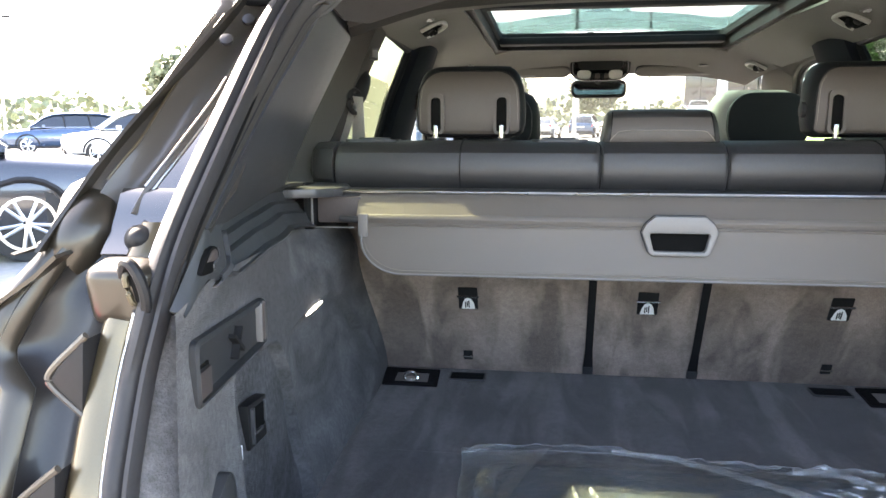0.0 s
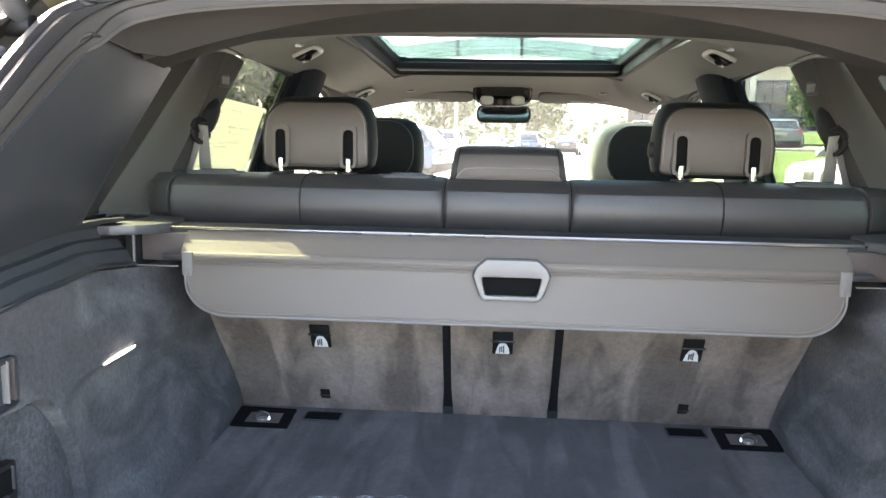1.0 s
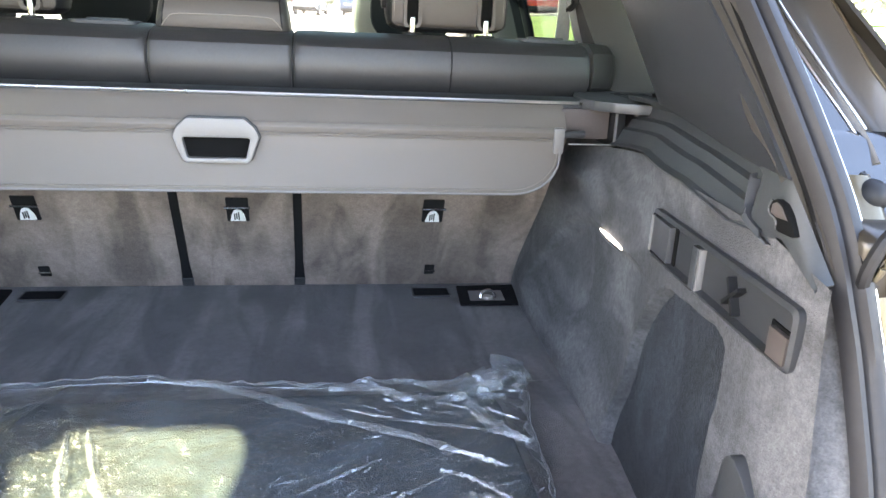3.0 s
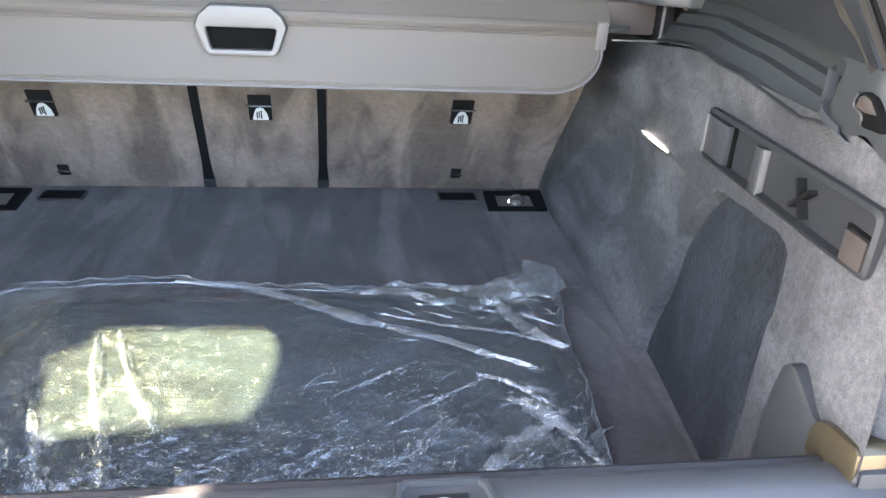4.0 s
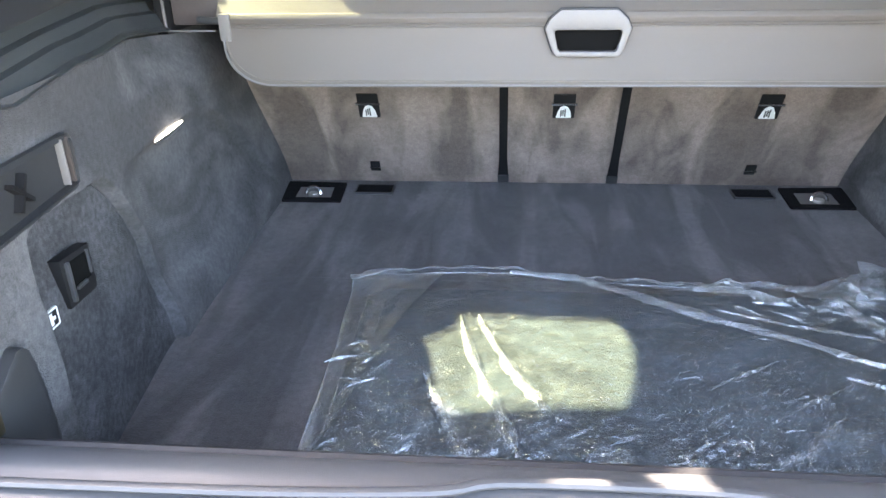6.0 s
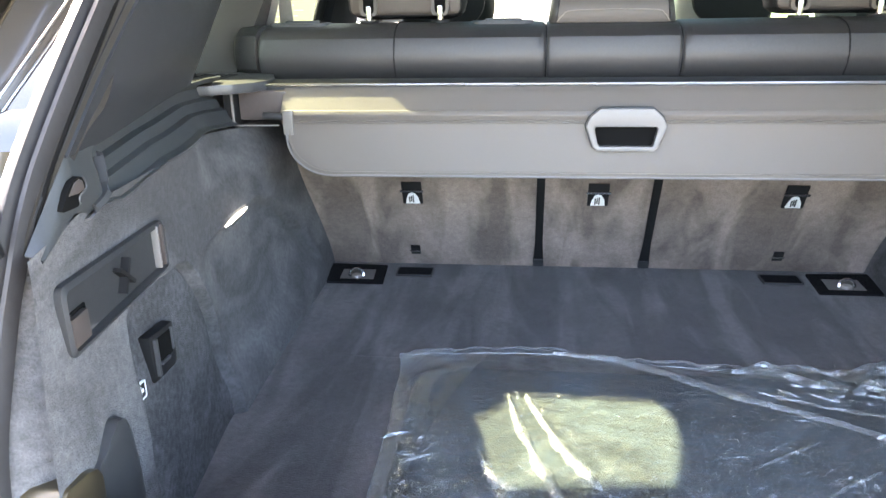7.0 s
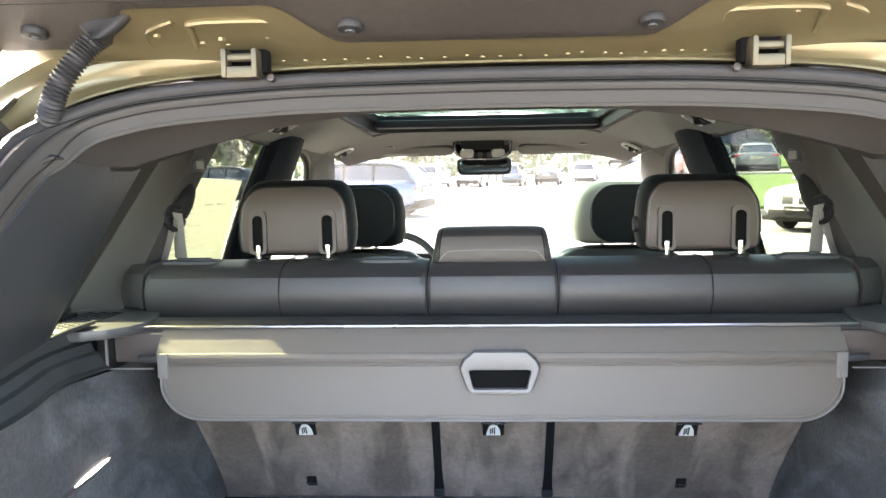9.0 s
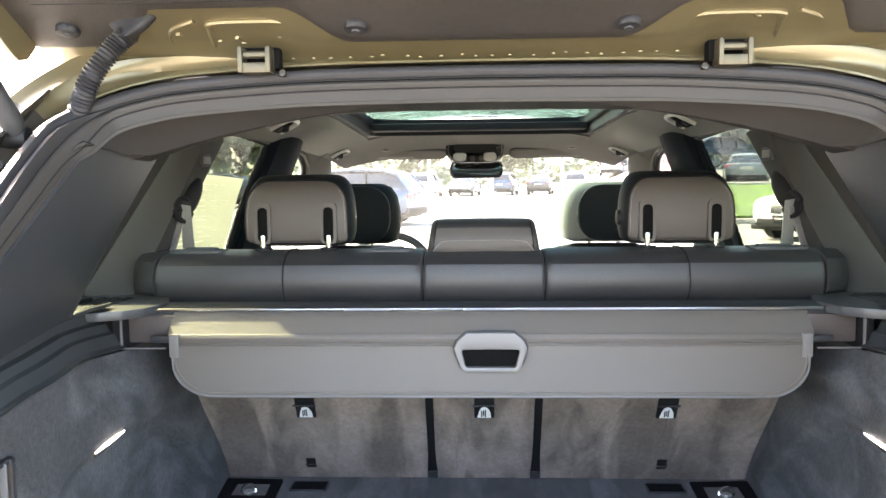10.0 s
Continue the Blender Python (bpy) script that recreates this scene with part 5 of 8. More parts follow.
# ================= cargo cover =================
def cargo_cover():
    t = thing("cargo_cover", "grey vinyl roller cargo cover, rolled up with its flap hanging", "cargo cover")
    prof = [(-0.340, 1.1975), (-0.300, 1.203), (-0.245, 1.200), (-0.240, 1.150), (-0.270, 1.138), (-0.325, 1.140), (-0.338, 1.150)]
    part("cassette", prism(prof, -0.640, 0.640, "x", 0.003), M_PLASTIC, t, "dark plastic cassette")
    part("rail", tube([(-0.600, -0.341, 1.1985), (0.600, -0.341, 1.1985)], 0.0026, 8), M_ALU, t, "pale metal edge rail")
    for s in (-1, 1):
        hook = [(s * 0.600, -0.341, 1.1985), (s * 0.618, -0.342, 1.197), (s * 0.623, -0.343, 1.191), (s * 0.622, -0.343, 1.184)]
        part("rail_end", tube(spline(hook, 8), 0.0026, 8), M_ALU, t)
        part("end_cap", box(*sorted((s * 0.563, s * 0.648)), -0.352, -0.262, 1.140, 1.190, 0.004), M_ENDCAP, t, "brown-grey end cap")
        part("end_pin", cyl((s * 0.556, -0.372, 1.148), (s * 0.600, -0.368, 1.150), 0.006, 10, 0.002), M_PLASTIC, t)
        part("end_clip", box(*sorted((s * 0.545, s * 0.563)), -0.381, -0.362, 1.118, 1.160, 0.003), M_HANDLE, t, "grey clip")
    # fabric from the slot to the pull bar
    rows = []
    for y, z in ((-0.338, 1.1955), (-0.345, 1.191), (-0.352, 1.184), (-0.360, 1.174), (-0.367, 1.1655), (-0.372, 1.1595), (-0.375, 1.156)):
        rows.append([(x, y, z) for x in np.linspace(-0.567, 0.567, 24)])
    part("fabric", grid(rows, 0.002), M_COVER, t)
    # pull bar: two fine ridges
    part("pull_bar", prism([(-0.362, 1.161), (-0.374, 1.159), (-0.378, 1.152), (-0.376, 1.143), (-0.366, 1.142)], -0.556, 0.556, "x", 0.0015), M_COVER, t)
    for z, y in ((1.1425, -0.3775), (1.1385, -0.3765)):
        part("ridge", tube([(-0.548, y, z), (0.548, y, z)], 0.0012, 6), M_COVER, t)
    # flap with rounded lower corners
    half, r = 0.557, 0.062
    z_top, z_bot = 1.150, 1.053

    def flap_y(z):
        return -0.3755 - 0.010 * ease(1.15, 1.05, z)
    out = [(-half, z_top), (-half, z_bot + r)]
    out += [(-half + r * 1.25 * (1 - math.cos(a)), z_bot + r * (1 - math.sin(a))) for a in np.linspace(0.12, math.pi / 2, 10)]
    out += [(x, z_bot) for x in np.linspace(-half + r * 1.25 + 0.05, half - r * 1.25 - 0.05, 16)]
    out += [(half - r * 1.25 * (1 - math.cos(a)), z_bot + r * (1 - math.sin(a))) for a in np.linspace(math.pi / 2, 0.12, 10)]
    out += [(half, z_bot + r), (half, z_top)]
    rows = []
    for x in np.linspace(-half, half, 90):
        k = half - abs(x)
        zl = z_bot if k > r * 1.25 else z_bot + r * (1 - math.sqrt(max(0, 1 - (1 - k / (r * 1.25)) ** 2)))
        rows.append([(x, flap_y(z_top + (zl - z_top) * u) + 0.0012 * noise.noise((x * 6, u * 2, 3)), z_top + (zl - z_top) * u) for u in np.linspace(0, 1, 9)])
    part("flap", grid(rows, push=(0, 0.003, 0)), M_COVER, t, "smooth grey vinyl flap with rounded corners")
    part("hem", tube([Vector((a, flap_y(b) - 0.001, b)) for a, b in out], 0.0020, 8), M_HANDLE, t, "pale stitched hem")
    inner = [Vector((a * 0.990, flap_y(b) - 0.0028, max(b, z_bot) + (0.007 if b < 1.14 else 0))) for a, b in out]
    part("stitching", tube(inner, 0.0007, 4), M_STITCH, t)
    # grip
    cx = 0.009
    hexa = [(-0.064, 1.136), (-0.058, 1.150), (-0.042, 1.164), (0.042, 1.164), (0.058, 1.150), (0.064, 1.136), (0.052, 1.102), (0.045, 1.096), (-0.045, 1.096), (-0.052, 1.102)]
    inn = [(-0.050, 1.130), (-0.049, 1.133), (-0.046, 1.1345), (0.046, 1.1345), (0.049, 1.133), (0.050, 1.130), (0.044, 1.106), (0.041, 1.1035), (-0.041, 1.1035), (-0.044, 1.106)]
    hexa, inn = [(a + cx, b) for a, b in hexa], [(a + cx, b) for a, b in inn]
    bm = frame_ring(hexa, inn, -0.394, -0.374)
    bmesh.ops.bevel(bm, geom=[e for e in bm.edges if e.calc_face_angle(0) > 0.9], offset=0.003, segments=2, profile=0.6, affect="EDGES")
    part("grip", bm, M_HANDLE, t, "pale grey six-sided grip")
    ring = [Vector((a, -0.380, b)) for a, b in hexa]
    part("grip_edge", tube(ring, 0.0022, 6, True, up=(0, 1, 0)), M_PLASTIC, t)
    part("grip_hole", prism(inn, -0.3805, -0.3795, "y"), M_VOID, t, "finger hole, its shade a near-black sheet")


cargo_cover()


def bracket(side):
    """The socket that holds the cover's end."""
    t = thing("cover_bracket", "dark socket with pale edge holding the cargo cover", "bracket", "cargo cover sockets")
    a, b = sorted((side * 0.650, side * 0.668))
    part("plate", box(a, b, -0.372, -0.235, 1.128, 1.204, 0.003), M_BLACK, t)
    part("edge", box(*sorted((side * 0.6495, side * 0.6530)), -0.376, -0.371, 1.134, 1.200, 0.0008), M_HANDLE, t)
    part("lower_edge", box(*sorted((side * 0.572, side * 0.653)), -0.376, -0.371, 1.1325, 1.1350, 0.0006), M_HANDLE, t)
    part("wedge", prism([(side * 0.672, 1.160), (side * 0.688, 1.150), (side * 0.688, 1.172)], -0.380, -0.372, "y"), M_HANDLE, t)
    part("wedge", prism([(side * 0.672, 1.190), (side * 0.686, 1.182), (side * 0.686, 1.198)], -0.380, -0.372, "y"), M_HANDLE, t)


bracket(1)
bracket(-1)


# ================= bag with floor mats =================
def film_material(name, haze_low, haze_high, crinkle, gloss):
    """Clear film: mirrors at its creases, and hazes a little where it is crumpled."""
    m = bpy.data.materials.new(name)
    m.use_nodes = True
    n, l = m.node_tree.nodes, m.node_tree.links
    n.remove(n["Principled BSDF"])
    clear, shine, haze, mix, mix2 = (n.new("ShaderNodeBsdfTransparent"), n.new("ShaderNodeBsdfGlossy"), n.new("ShaderNodeBsdfDiffuse"),
                                     n.new("ShaderNodeMixShader"), n.new("ShaderNodeMixShader"))
    clear.inputs[0].default_value = (0.95, 0.96, 0.97, 1)
    shine.inputs["Roughness"].default_value = 0.10
    shine.inputs[0].default_value = (0.92, 0.93, 0.92, 1)
    haze.inputs[0].default_value = (0.76, 0.83, 0.86, 1)
    at = n.new("ShaderNodeTexCoord")

    def strokes(scale, stretch, turn, warp):
        k, w = n.new("ShaderNodeMapping"), n.new("ShaderNodeTexNoise")
        k.inputs["Scale"].default_value, k.inputs["Rotation"].default_value = stretch, (0, 0, turn)
        w.inputs["Scale"].default_value, w.inputs["Detail"].default_value, w.inputs["Distortion"].default_value = scale, 5, warp
        l.new(at.outputs["Object"], k.inputs[0])
        l.new(k.outputs[0], w.inputs["Vector"])
        return w.outputs[0]
    # crumpled film: sharp-edged facets at two sizes, drawn out along a slant
    def facets(scale, stretch, turn, warp):
        k, w, add, v = n.new("ShaderNodeMapping"), n.new("ShaderNodeTexNoise"), n.new("ShaderNodeVectorMath"), n.new("ShaderNodeTexVoronoi")
        k.inputs["Scale"].default_value, k.inputs["Rotation"].default_value = stretch, (0, 0, turn)
        w.inputs["Scale"].default_value, w.inputs["Detail"].default_value = 9.0, 3
        push = n.new("ShaderNodeVectorMath")
        push.operation, add.operation = "SCALE", "ADD"
        push.inputs["Scale"].default_value = warp
        v.feature = "DISTANCE_TO_EDGE"
        v.inputs["Scale"].default_value = scale
        l.new(at.outputs["Object"], k.inputs[0])
        l.new(at.outputs["Object"], w.inputs["Vector"])
        l.new(w.outputs["Color"], push.inputs[0])
        l.new(k.outputs[0], add.inputs[0])
        l.new(push.outputs[0], add.inputs[1])
        l.new(add.outputs[0], v.inputs["Vector"])
        return v.outputs["Distance"]
    one, two = facets(6.5, (1, 2.2, 1), 0.75, 0.22), facets(17, (1, 1.8, 1), 0.45, 0.14)
    add, half = n.new("ShaderNodeMath"), n.new("ShaderNodeMath")
    half.operation = add.operation = "MULTIPLY_ADD"
    half.inputs[1].default_value, half.inputs[2].default_value = 0.45, 0.0
    add.inputs[1].default_value = 1.0
    l.new(two, half.inputs[0])
    l.new(one, add.inputs[0])
    l.new(half.outputs[0], add.inputs[2])
    wide, sum_ = strokes(26, (1, 2.8, 1), 0.7, 1.8), n.new("ShaderNodeMath")
    sum_.operation = "MULTIPLY_ADD"
    sum_.inputs[1].default_value = 0.5
    l.new(wide, sum_.inputs[0])
    l.new(add.outputs[0], sum_.inputs[2])
    b = n.new("ShaderNodeBump")
    b.inputs["Strength"].default_value, b.inputs["Distance"].default_value = crinkle, 0.012
    l.new(sum_.outputs[0], b.inputs["Height"])
    l.new(b.outputs[0], shine.inputs["Normal"])
    hz = n.new("ShaderNodeMapRange")
    hz.inputs[1].default_value, hz.inputs[2].default_value = 0.48, 0.70
    hz.inputs[3].default_value, hz.inputs[4].default_value = haze_low, haze_high
    l.new(strokes(16, (1, 2.2, 1), 0.6, 2.0), hz.inputs[0])
    l.new(hz.outputs[0], mix2.inputs[0])
    l.new(facing_gloss(n, l, gloss, b.outputs[0]), mix.inputs[0])
    l.new(clear.outputs[0], mix2.inputs[1])
    l.new(haze.outputs[0], mix2.inputs[2])
    l.new(mix2.outputs[0], mix.inputs[1])
    l.new(shine.outputs[0], mix.inputs[2])
    l.new(mix.outputs[0], n["Material Output"].inputs[0])
    return m


M_FILM = film_material("clear_film", 0.020, 0.068, 0.75, 0.115)
M_FILM_FOLD = film_material("folded_film", 0.12, 0.42, 0.60, 0.18)
M_FILM_BAND = film_material("loose_film", 0.07, 0.15, 0.35, 0.13)
M_MAT = carpet("mat_pile", (0.036, 0.050, 0.060), (6, 6, 6), nap=0.8, sheen=0.1)


def mats():
    t = thing("floor_mats", "stack of dark blue-grey carpet floor mats inside a clear bag", "floor mat")
    for k in range(3):
        z = FLOOR_Z + 0.0035 + 0.0075 * k
        poly = rounded(0.775 - 0.02 * k, 0.49 - 0.02 * k, 0.05, 4, 0.062 + 0.006 * k, -0.722 - 0.008 * k)
        part("mat", prism(poly, z, z + 0.0065, "z", 0.002), M_MAT, t)


mats()


def bag():
    """Clear film bag: two sheets with a wavy hem, long folds and fine creases."""
    nx, ny = 300, 200

    def edge(u, v):
        x0 = lerp([0, 0.16, 0.30, 1], [-0.360, -0.354, -0.350, -0.346], v) + 0.003 * noise.noise((v * 7, 1, 0))
        x1 = lerp([0, 0.08, 0.30, 0.55, 1], [0.512, 0.508, 0.484, 0.474, 0.440], v) + 0.005 * noise.noise((v * 9, 2, 0))
        x = x0 + (x1 - x0) * u
        y0 = lerp([0, 0.03, 0.10, 0.18, 0.30, 0.40, 0.60, 0.74, 0.83, 0.92, 1.0], [-0.456, -0.437, -0.433, -0.424, -0.422, -0.440, -0.460, -0.446, -0.453, -0.425, -0.410], u) + 0.003 * noise.noise((u * 14, 3, 0))
        return x, y0 + (-1.02 - y0) * v

    def skin(x, y, u, v):
        k, kv = min(u, 1 - u) / 0.06, min(v, 1 - v) / 0.07
        inside = ease(0, 1, min(k, 1)) * ease(0, 1, min(kv, 1))
        # fine strokes, longer along one slant
        c, s_ = 0.76, 0.65
        p, q = x * c + y * s_, -x * s_ + y * c
        r1 = 1 - abs(noise.noise((p * 13 + 1.5 * noise.noise((x * 9, y * 9, 4)), q * 44, 1.3)))
        r2 = 1 - abs(noise.noise((x * 70 + 2 * noise.noise((x * 20, y * 20, 2)), y * 46, 5.1)))
        busy = 0.26 + 0.55 * ease(-0.74, -0.92, y) + 0.7 * ease(-0.53, -0.45, y) * ease(0.1, 0.4, x) + 0.6 * ease(0.32, 0.46, x)
        z = FLOOR_Z + 0.007 + 0.0225 * inside + 0.0105 * r1 ** 5 * busy + 0.0040 * r2 ** 5 * busy + 0.004 * noise.noise((x * 6, y * 6, 9)) * inside
        z += 0.008 * ease(0.40, 0.49, x) * ease(-0.50, -0.43, y)
        return max(z, FLOOR_Z + 0.003)

    rows = []
    for j in range(ny + 1):
        v = j / ny
        row = []
        for i in range(nx + 1):
            u = i / nx
            x, y = edge(u, v)
            row.append((x, y, skin(x, y, u, v)))
        rows.append(row)
    t = thing("plastic_bag", "crinkled clear plastic bag around mats on the cargo floor", "bag")
    part("film", grid(rows), M_FILM, t, sharp=80)

    def fold(name, path, wide, tall, n=40):
        """A doubled pleat of film standing up along a path."""
        line = spline([(a, b, 0) for a, b in path], n)
        rr = []
        for k, p in enumerate(line):
            q = k / (n - 1)
            d = (line[min(k + 1, n - 1)] - line[max(k - 1, 0)]).normalized()
            side = Vector((-d.y, d.x, 0))
            w = wide * math.sin(math.pi * min(1, max(0.02, q * 1.04))) ** 0.5 * (1 + 0.8 * noise.noise((q * 12, path[0][0] * 31, 0)))
            h = tall * (0.6 + 0.6 * abs(noise.noise((q * 7, path[0][1] * 17, 4))))
            base = FLOOR_Z + 0.0310
            rr.append([p + side * w * a + Vector((0, 0, base + h * c + 0.002 * noise.noise((q * 25, a * 4, 1)))) for a, c in ((-1, 0), (-0.55, 0.55), (-0.1, 1), (0.3, 0.65), (0.62, 0.30), (1, 0.0))])
        part(name, grid(rr), M_FILM_FOLD, t, sharp=80)

    fold("fold", ((-0.10, -0.455), (0.024, -0.484), (0.19, -0.584), (0.305, -0.644), (0.415, -0.722)), 0.011, 0.006)
    fold("fold", ((-0.172, -0.600), (-0.150, -0.700), (-0.113, -0.814), (-0.080, -0.930), (-0.075, -1.00)), 0.008, 0.010)
    fold("fold", ((-0.145, -0.600), (-0.102, -0.718), (-0.070, -0.780), (-0.040, -0.835)), 0.008, 0.010)
    fold("fold", ((-0.212, -0.735), (-0.190, -0.800), (-0.150, -0.90), (-0.140, -1.00)), 0.007, 0.007)
    fold("fold", ((0.355, -0.770), (0.38, -0.80), (0.42, -0.85), (0.438, -0.905)), 0.009, 0.005)
    fold("fold", ((0.20, -0.56), (0.30, -0.60), (0.38, -0.62), (0.455, -0.66)), 0.004, 0.003)
    fold("fold", ((0.340, -0.560), (0.375, -0.530), (0.410, -0.515), (0.470, -0.490)), 0.016, 0.012)
    fold("fold", ((0.385, -0.520), (0.405, -0.590), (0.430, -0.630), (0.462, -0.668)), 0.014, 0.010)
    fold("fold", ((0.180, -0.500), (0.250, -0.498), (0.300, -0.535), (0.325, -0.520)), 0.012, 0.008)
    fold("fold", ((0.323, -0.722), (0.363, -0.741), (0.411, -0.796)), 0.004, 0.005)
    fold("fold", ((0.372, -0.775), (0.399, -0.806), (0.430, -0.850)), 0.011, 0.007)
    fold("fold", ((0.300, -0.905), (0.335, -0.870), (0.375, -0.840), (0.400, -0.828)), 0.012, 0.006)
    fold("fold", ((0.225, -0.880), (0.250, -0.840), (0.290, -0.805)), 0.008, 0.005)
    fold("fold", ((0.425, -0.900), (0.440, -0.930), (0.445, -0.970)), 0.012, 0.007)
    fold("fold", ((0.14, -0.76), (0.20, -0.72), (0.25, -0.69)), 0.003, 0.004, 24)
    fold("fold", ((0.20, -0.82), (0.27, -0.77), (0.33, -0.735)), 0.003, 0.004, 24)
    # short sharp creases, thickest towards the sill and at the corners
    rnd = random.Random(21)
    verts, faces = [], []
    zones = ((60, (-0.33, -0.16), (-0.99, -0.83), 1.2), (64, (0.22, 0.46), (-0.98, -0.74), 0.75), (56, (-0.02, 0.24), (-0.99, -0.80), 0.9), (36, (0.24, 0.47), (-0.60, -0.47), 2.4), (14, (0.10, 0.26), (-0.78, -0.62), 0.7), (8, (-0.33, -0.26), (-0.80, -0.66), 1.0))
    for count, xs, ys, lean in zones:
        for k in range(count):
            x, y = rnd.uniform(*xs), rnd.uniform(*ys)
            a = lean + rnd.gauss(0, 0.45)
            long, w, h = rnd.uniform(0.012, 0.055), rnd.uniform(0.0005, 0.0017), rnd.uniform(0.002, 0.005)
            bow = rnd.uniform(-0.25, 0.25)
            b0 = len(verts)
            for j in range(6):
                q = j / 5 - 0.5
                px = x + math.cos(a) * long * q - math.sin(a) * long * bow * (q * q)
                py = y + math.sin(a) * long * q + math.cos(a) * long * bow * (q * q)
                taper = 1 - (2 * abs(q)) ** 2 * 0.9
                jag = 1 + 0.5 * rnd.uniform(-1, 1)
                for u, v in ((-1, 0), (0.1 * jag, 1), (1, 0)):
                    verts.append((px - math.sin(a) * w * u * taper * jag, py + math.cos(a) * w * u * taper * jag, FLOOR_Z + 0.0320 + h * v * taper))
            for j in range(5):
                for c in range(2):
                    i = b0 + 3 * j + c
                    faces.append((i, i + 1, i + 4, i + 3))
    bm = bmesh.new()
    vs = [bm.verts.new(p) for p in verts]
    for f in faces:
        bm.faces.new([vs[i] for i in f])
    tagged(part("crease", bm, M_FILM_FOLD, t, sharp=80), "fine sharp creases", kind="stuff")
    # crumpled rim along the far edge and round the standing corner
    rim = []
    for i in range(0, nx + 1, 2):
        u = i / nx
        x, y = edge(u, 0.0)
        wide = 0.014 + 0.034 * abs(noise.noise((u * 13, 7, 0))) + 0.062 * ease(0.66, 0.95, u) + 0.016 * ease(0.10, 0.02, u)
        row = []
        for k in range(9):
            q = k / 8
            up = 0.007 + 0.007 * noise.noise((u * 30, q * 2.5, 2)) + 0.003 * noise.noise((u * 90, q * 5, 4)) + 0.004 * ease(0.90, 1.0, u) * (1 - q)
            row.append((x + 0.004 * noise.noise((u * 60, q * 3, 6)), y - wide * q, FLOOR_Z + 0.012 + up * math.sin(math.pi * (0.2 + 0.8 * q)) + 0.017 * q))
        rim.append(row)
    part("rim", grid(rim), M_FILM_FOLD, t, "crumpled whitish rim")
    side_rim = []
    for j in range(0, ny + 1, 3):
        v = j / ny
        x, y = edge(1.0, v)
        wide = 0.008 + 0.034 * abs(noise.noise((v * 13, 9, 0))) + 0.05 * ease(0.18, 0.02, v)
        side_rim.append([(x - wide * q, y, FLOOR_Z + 0.006 + (0.006 + 0.005 * noise.noise((v * 24, q * 3, 3))) * math.sin(math.pi * (0.15 + 0.85 * q)) + 0.022 * q + 0.014 * ease(0.12, 0.0, v)) for q in np.linspace(0, 1, 6)])
    part("rim", grid(side_rim), M_FILM_FOLD, t)
    # loose flat band beside the mats, held between the edge and a long straight crease
    left_rim = []
    for j in range(0, ny + 1, 2):
        v = j / ny
        x, y = edge(0.0, v)
        inner = lerp([-0.985, -0.91, -0.825, -0.748, -0.665, -0.566, -0.481, -0.440], [-0.330, -0.323, -0.302, -0.289, -0.272, -0.244, -0.210, -0.190], y)
        left_rim.append([(x + (inner - x) * q, y + 0.004 * noise.noise((v * 20, q * 2, 5)), FLOOR_Z + 0.006 + 0.027 * q + 0.0022 * noise.noise((v * 18, q * 3, 8)) + 0.004 * ease(0.94, 1.0, q) + 0.006 * ease(0.05, 0.0, v) * (1 - q)) for q in (0, 0.02, 0.05, 0.2, 0.4, 0.6, 0.8, 0.94, 0.98, 1.0)])
    part("side_band", grid(left_rim), M_FILM_BAND, t, "hazy flat band of film")
    part("edge_bead", tube([Vector(r[0]) for r in left_rim], 0.0012, 5), M_FILM_FOLD, t)
    part("edge_bead", tube([Vector(edge(1.0, v) + (FLOOR_Z + 0.012 + 0.014 * ease(0.12, 0.0, v),)) for v in np.linspace(0, 1, 80)], 0.0013, 5), M_FILM_FOLD, t)
    part("edge_bead", tube([Vector(edge(u, 0.0) + (FLOOR_Z + 0.012 + 0.005 * ease(0.92, 1.0, u),)) for u in np.linspace(0, 1, 120)], 0.0013, 5), M_FILM_FOLD, t)
    part("underside", grid([[(x, y, FLOOR_Z + 0.0015) for x in np.linspace(-0.33, 0.44, 6)] for y in (-0.97, -0.72, -0.49)], 0.0004), M_FILM, t)


bag()


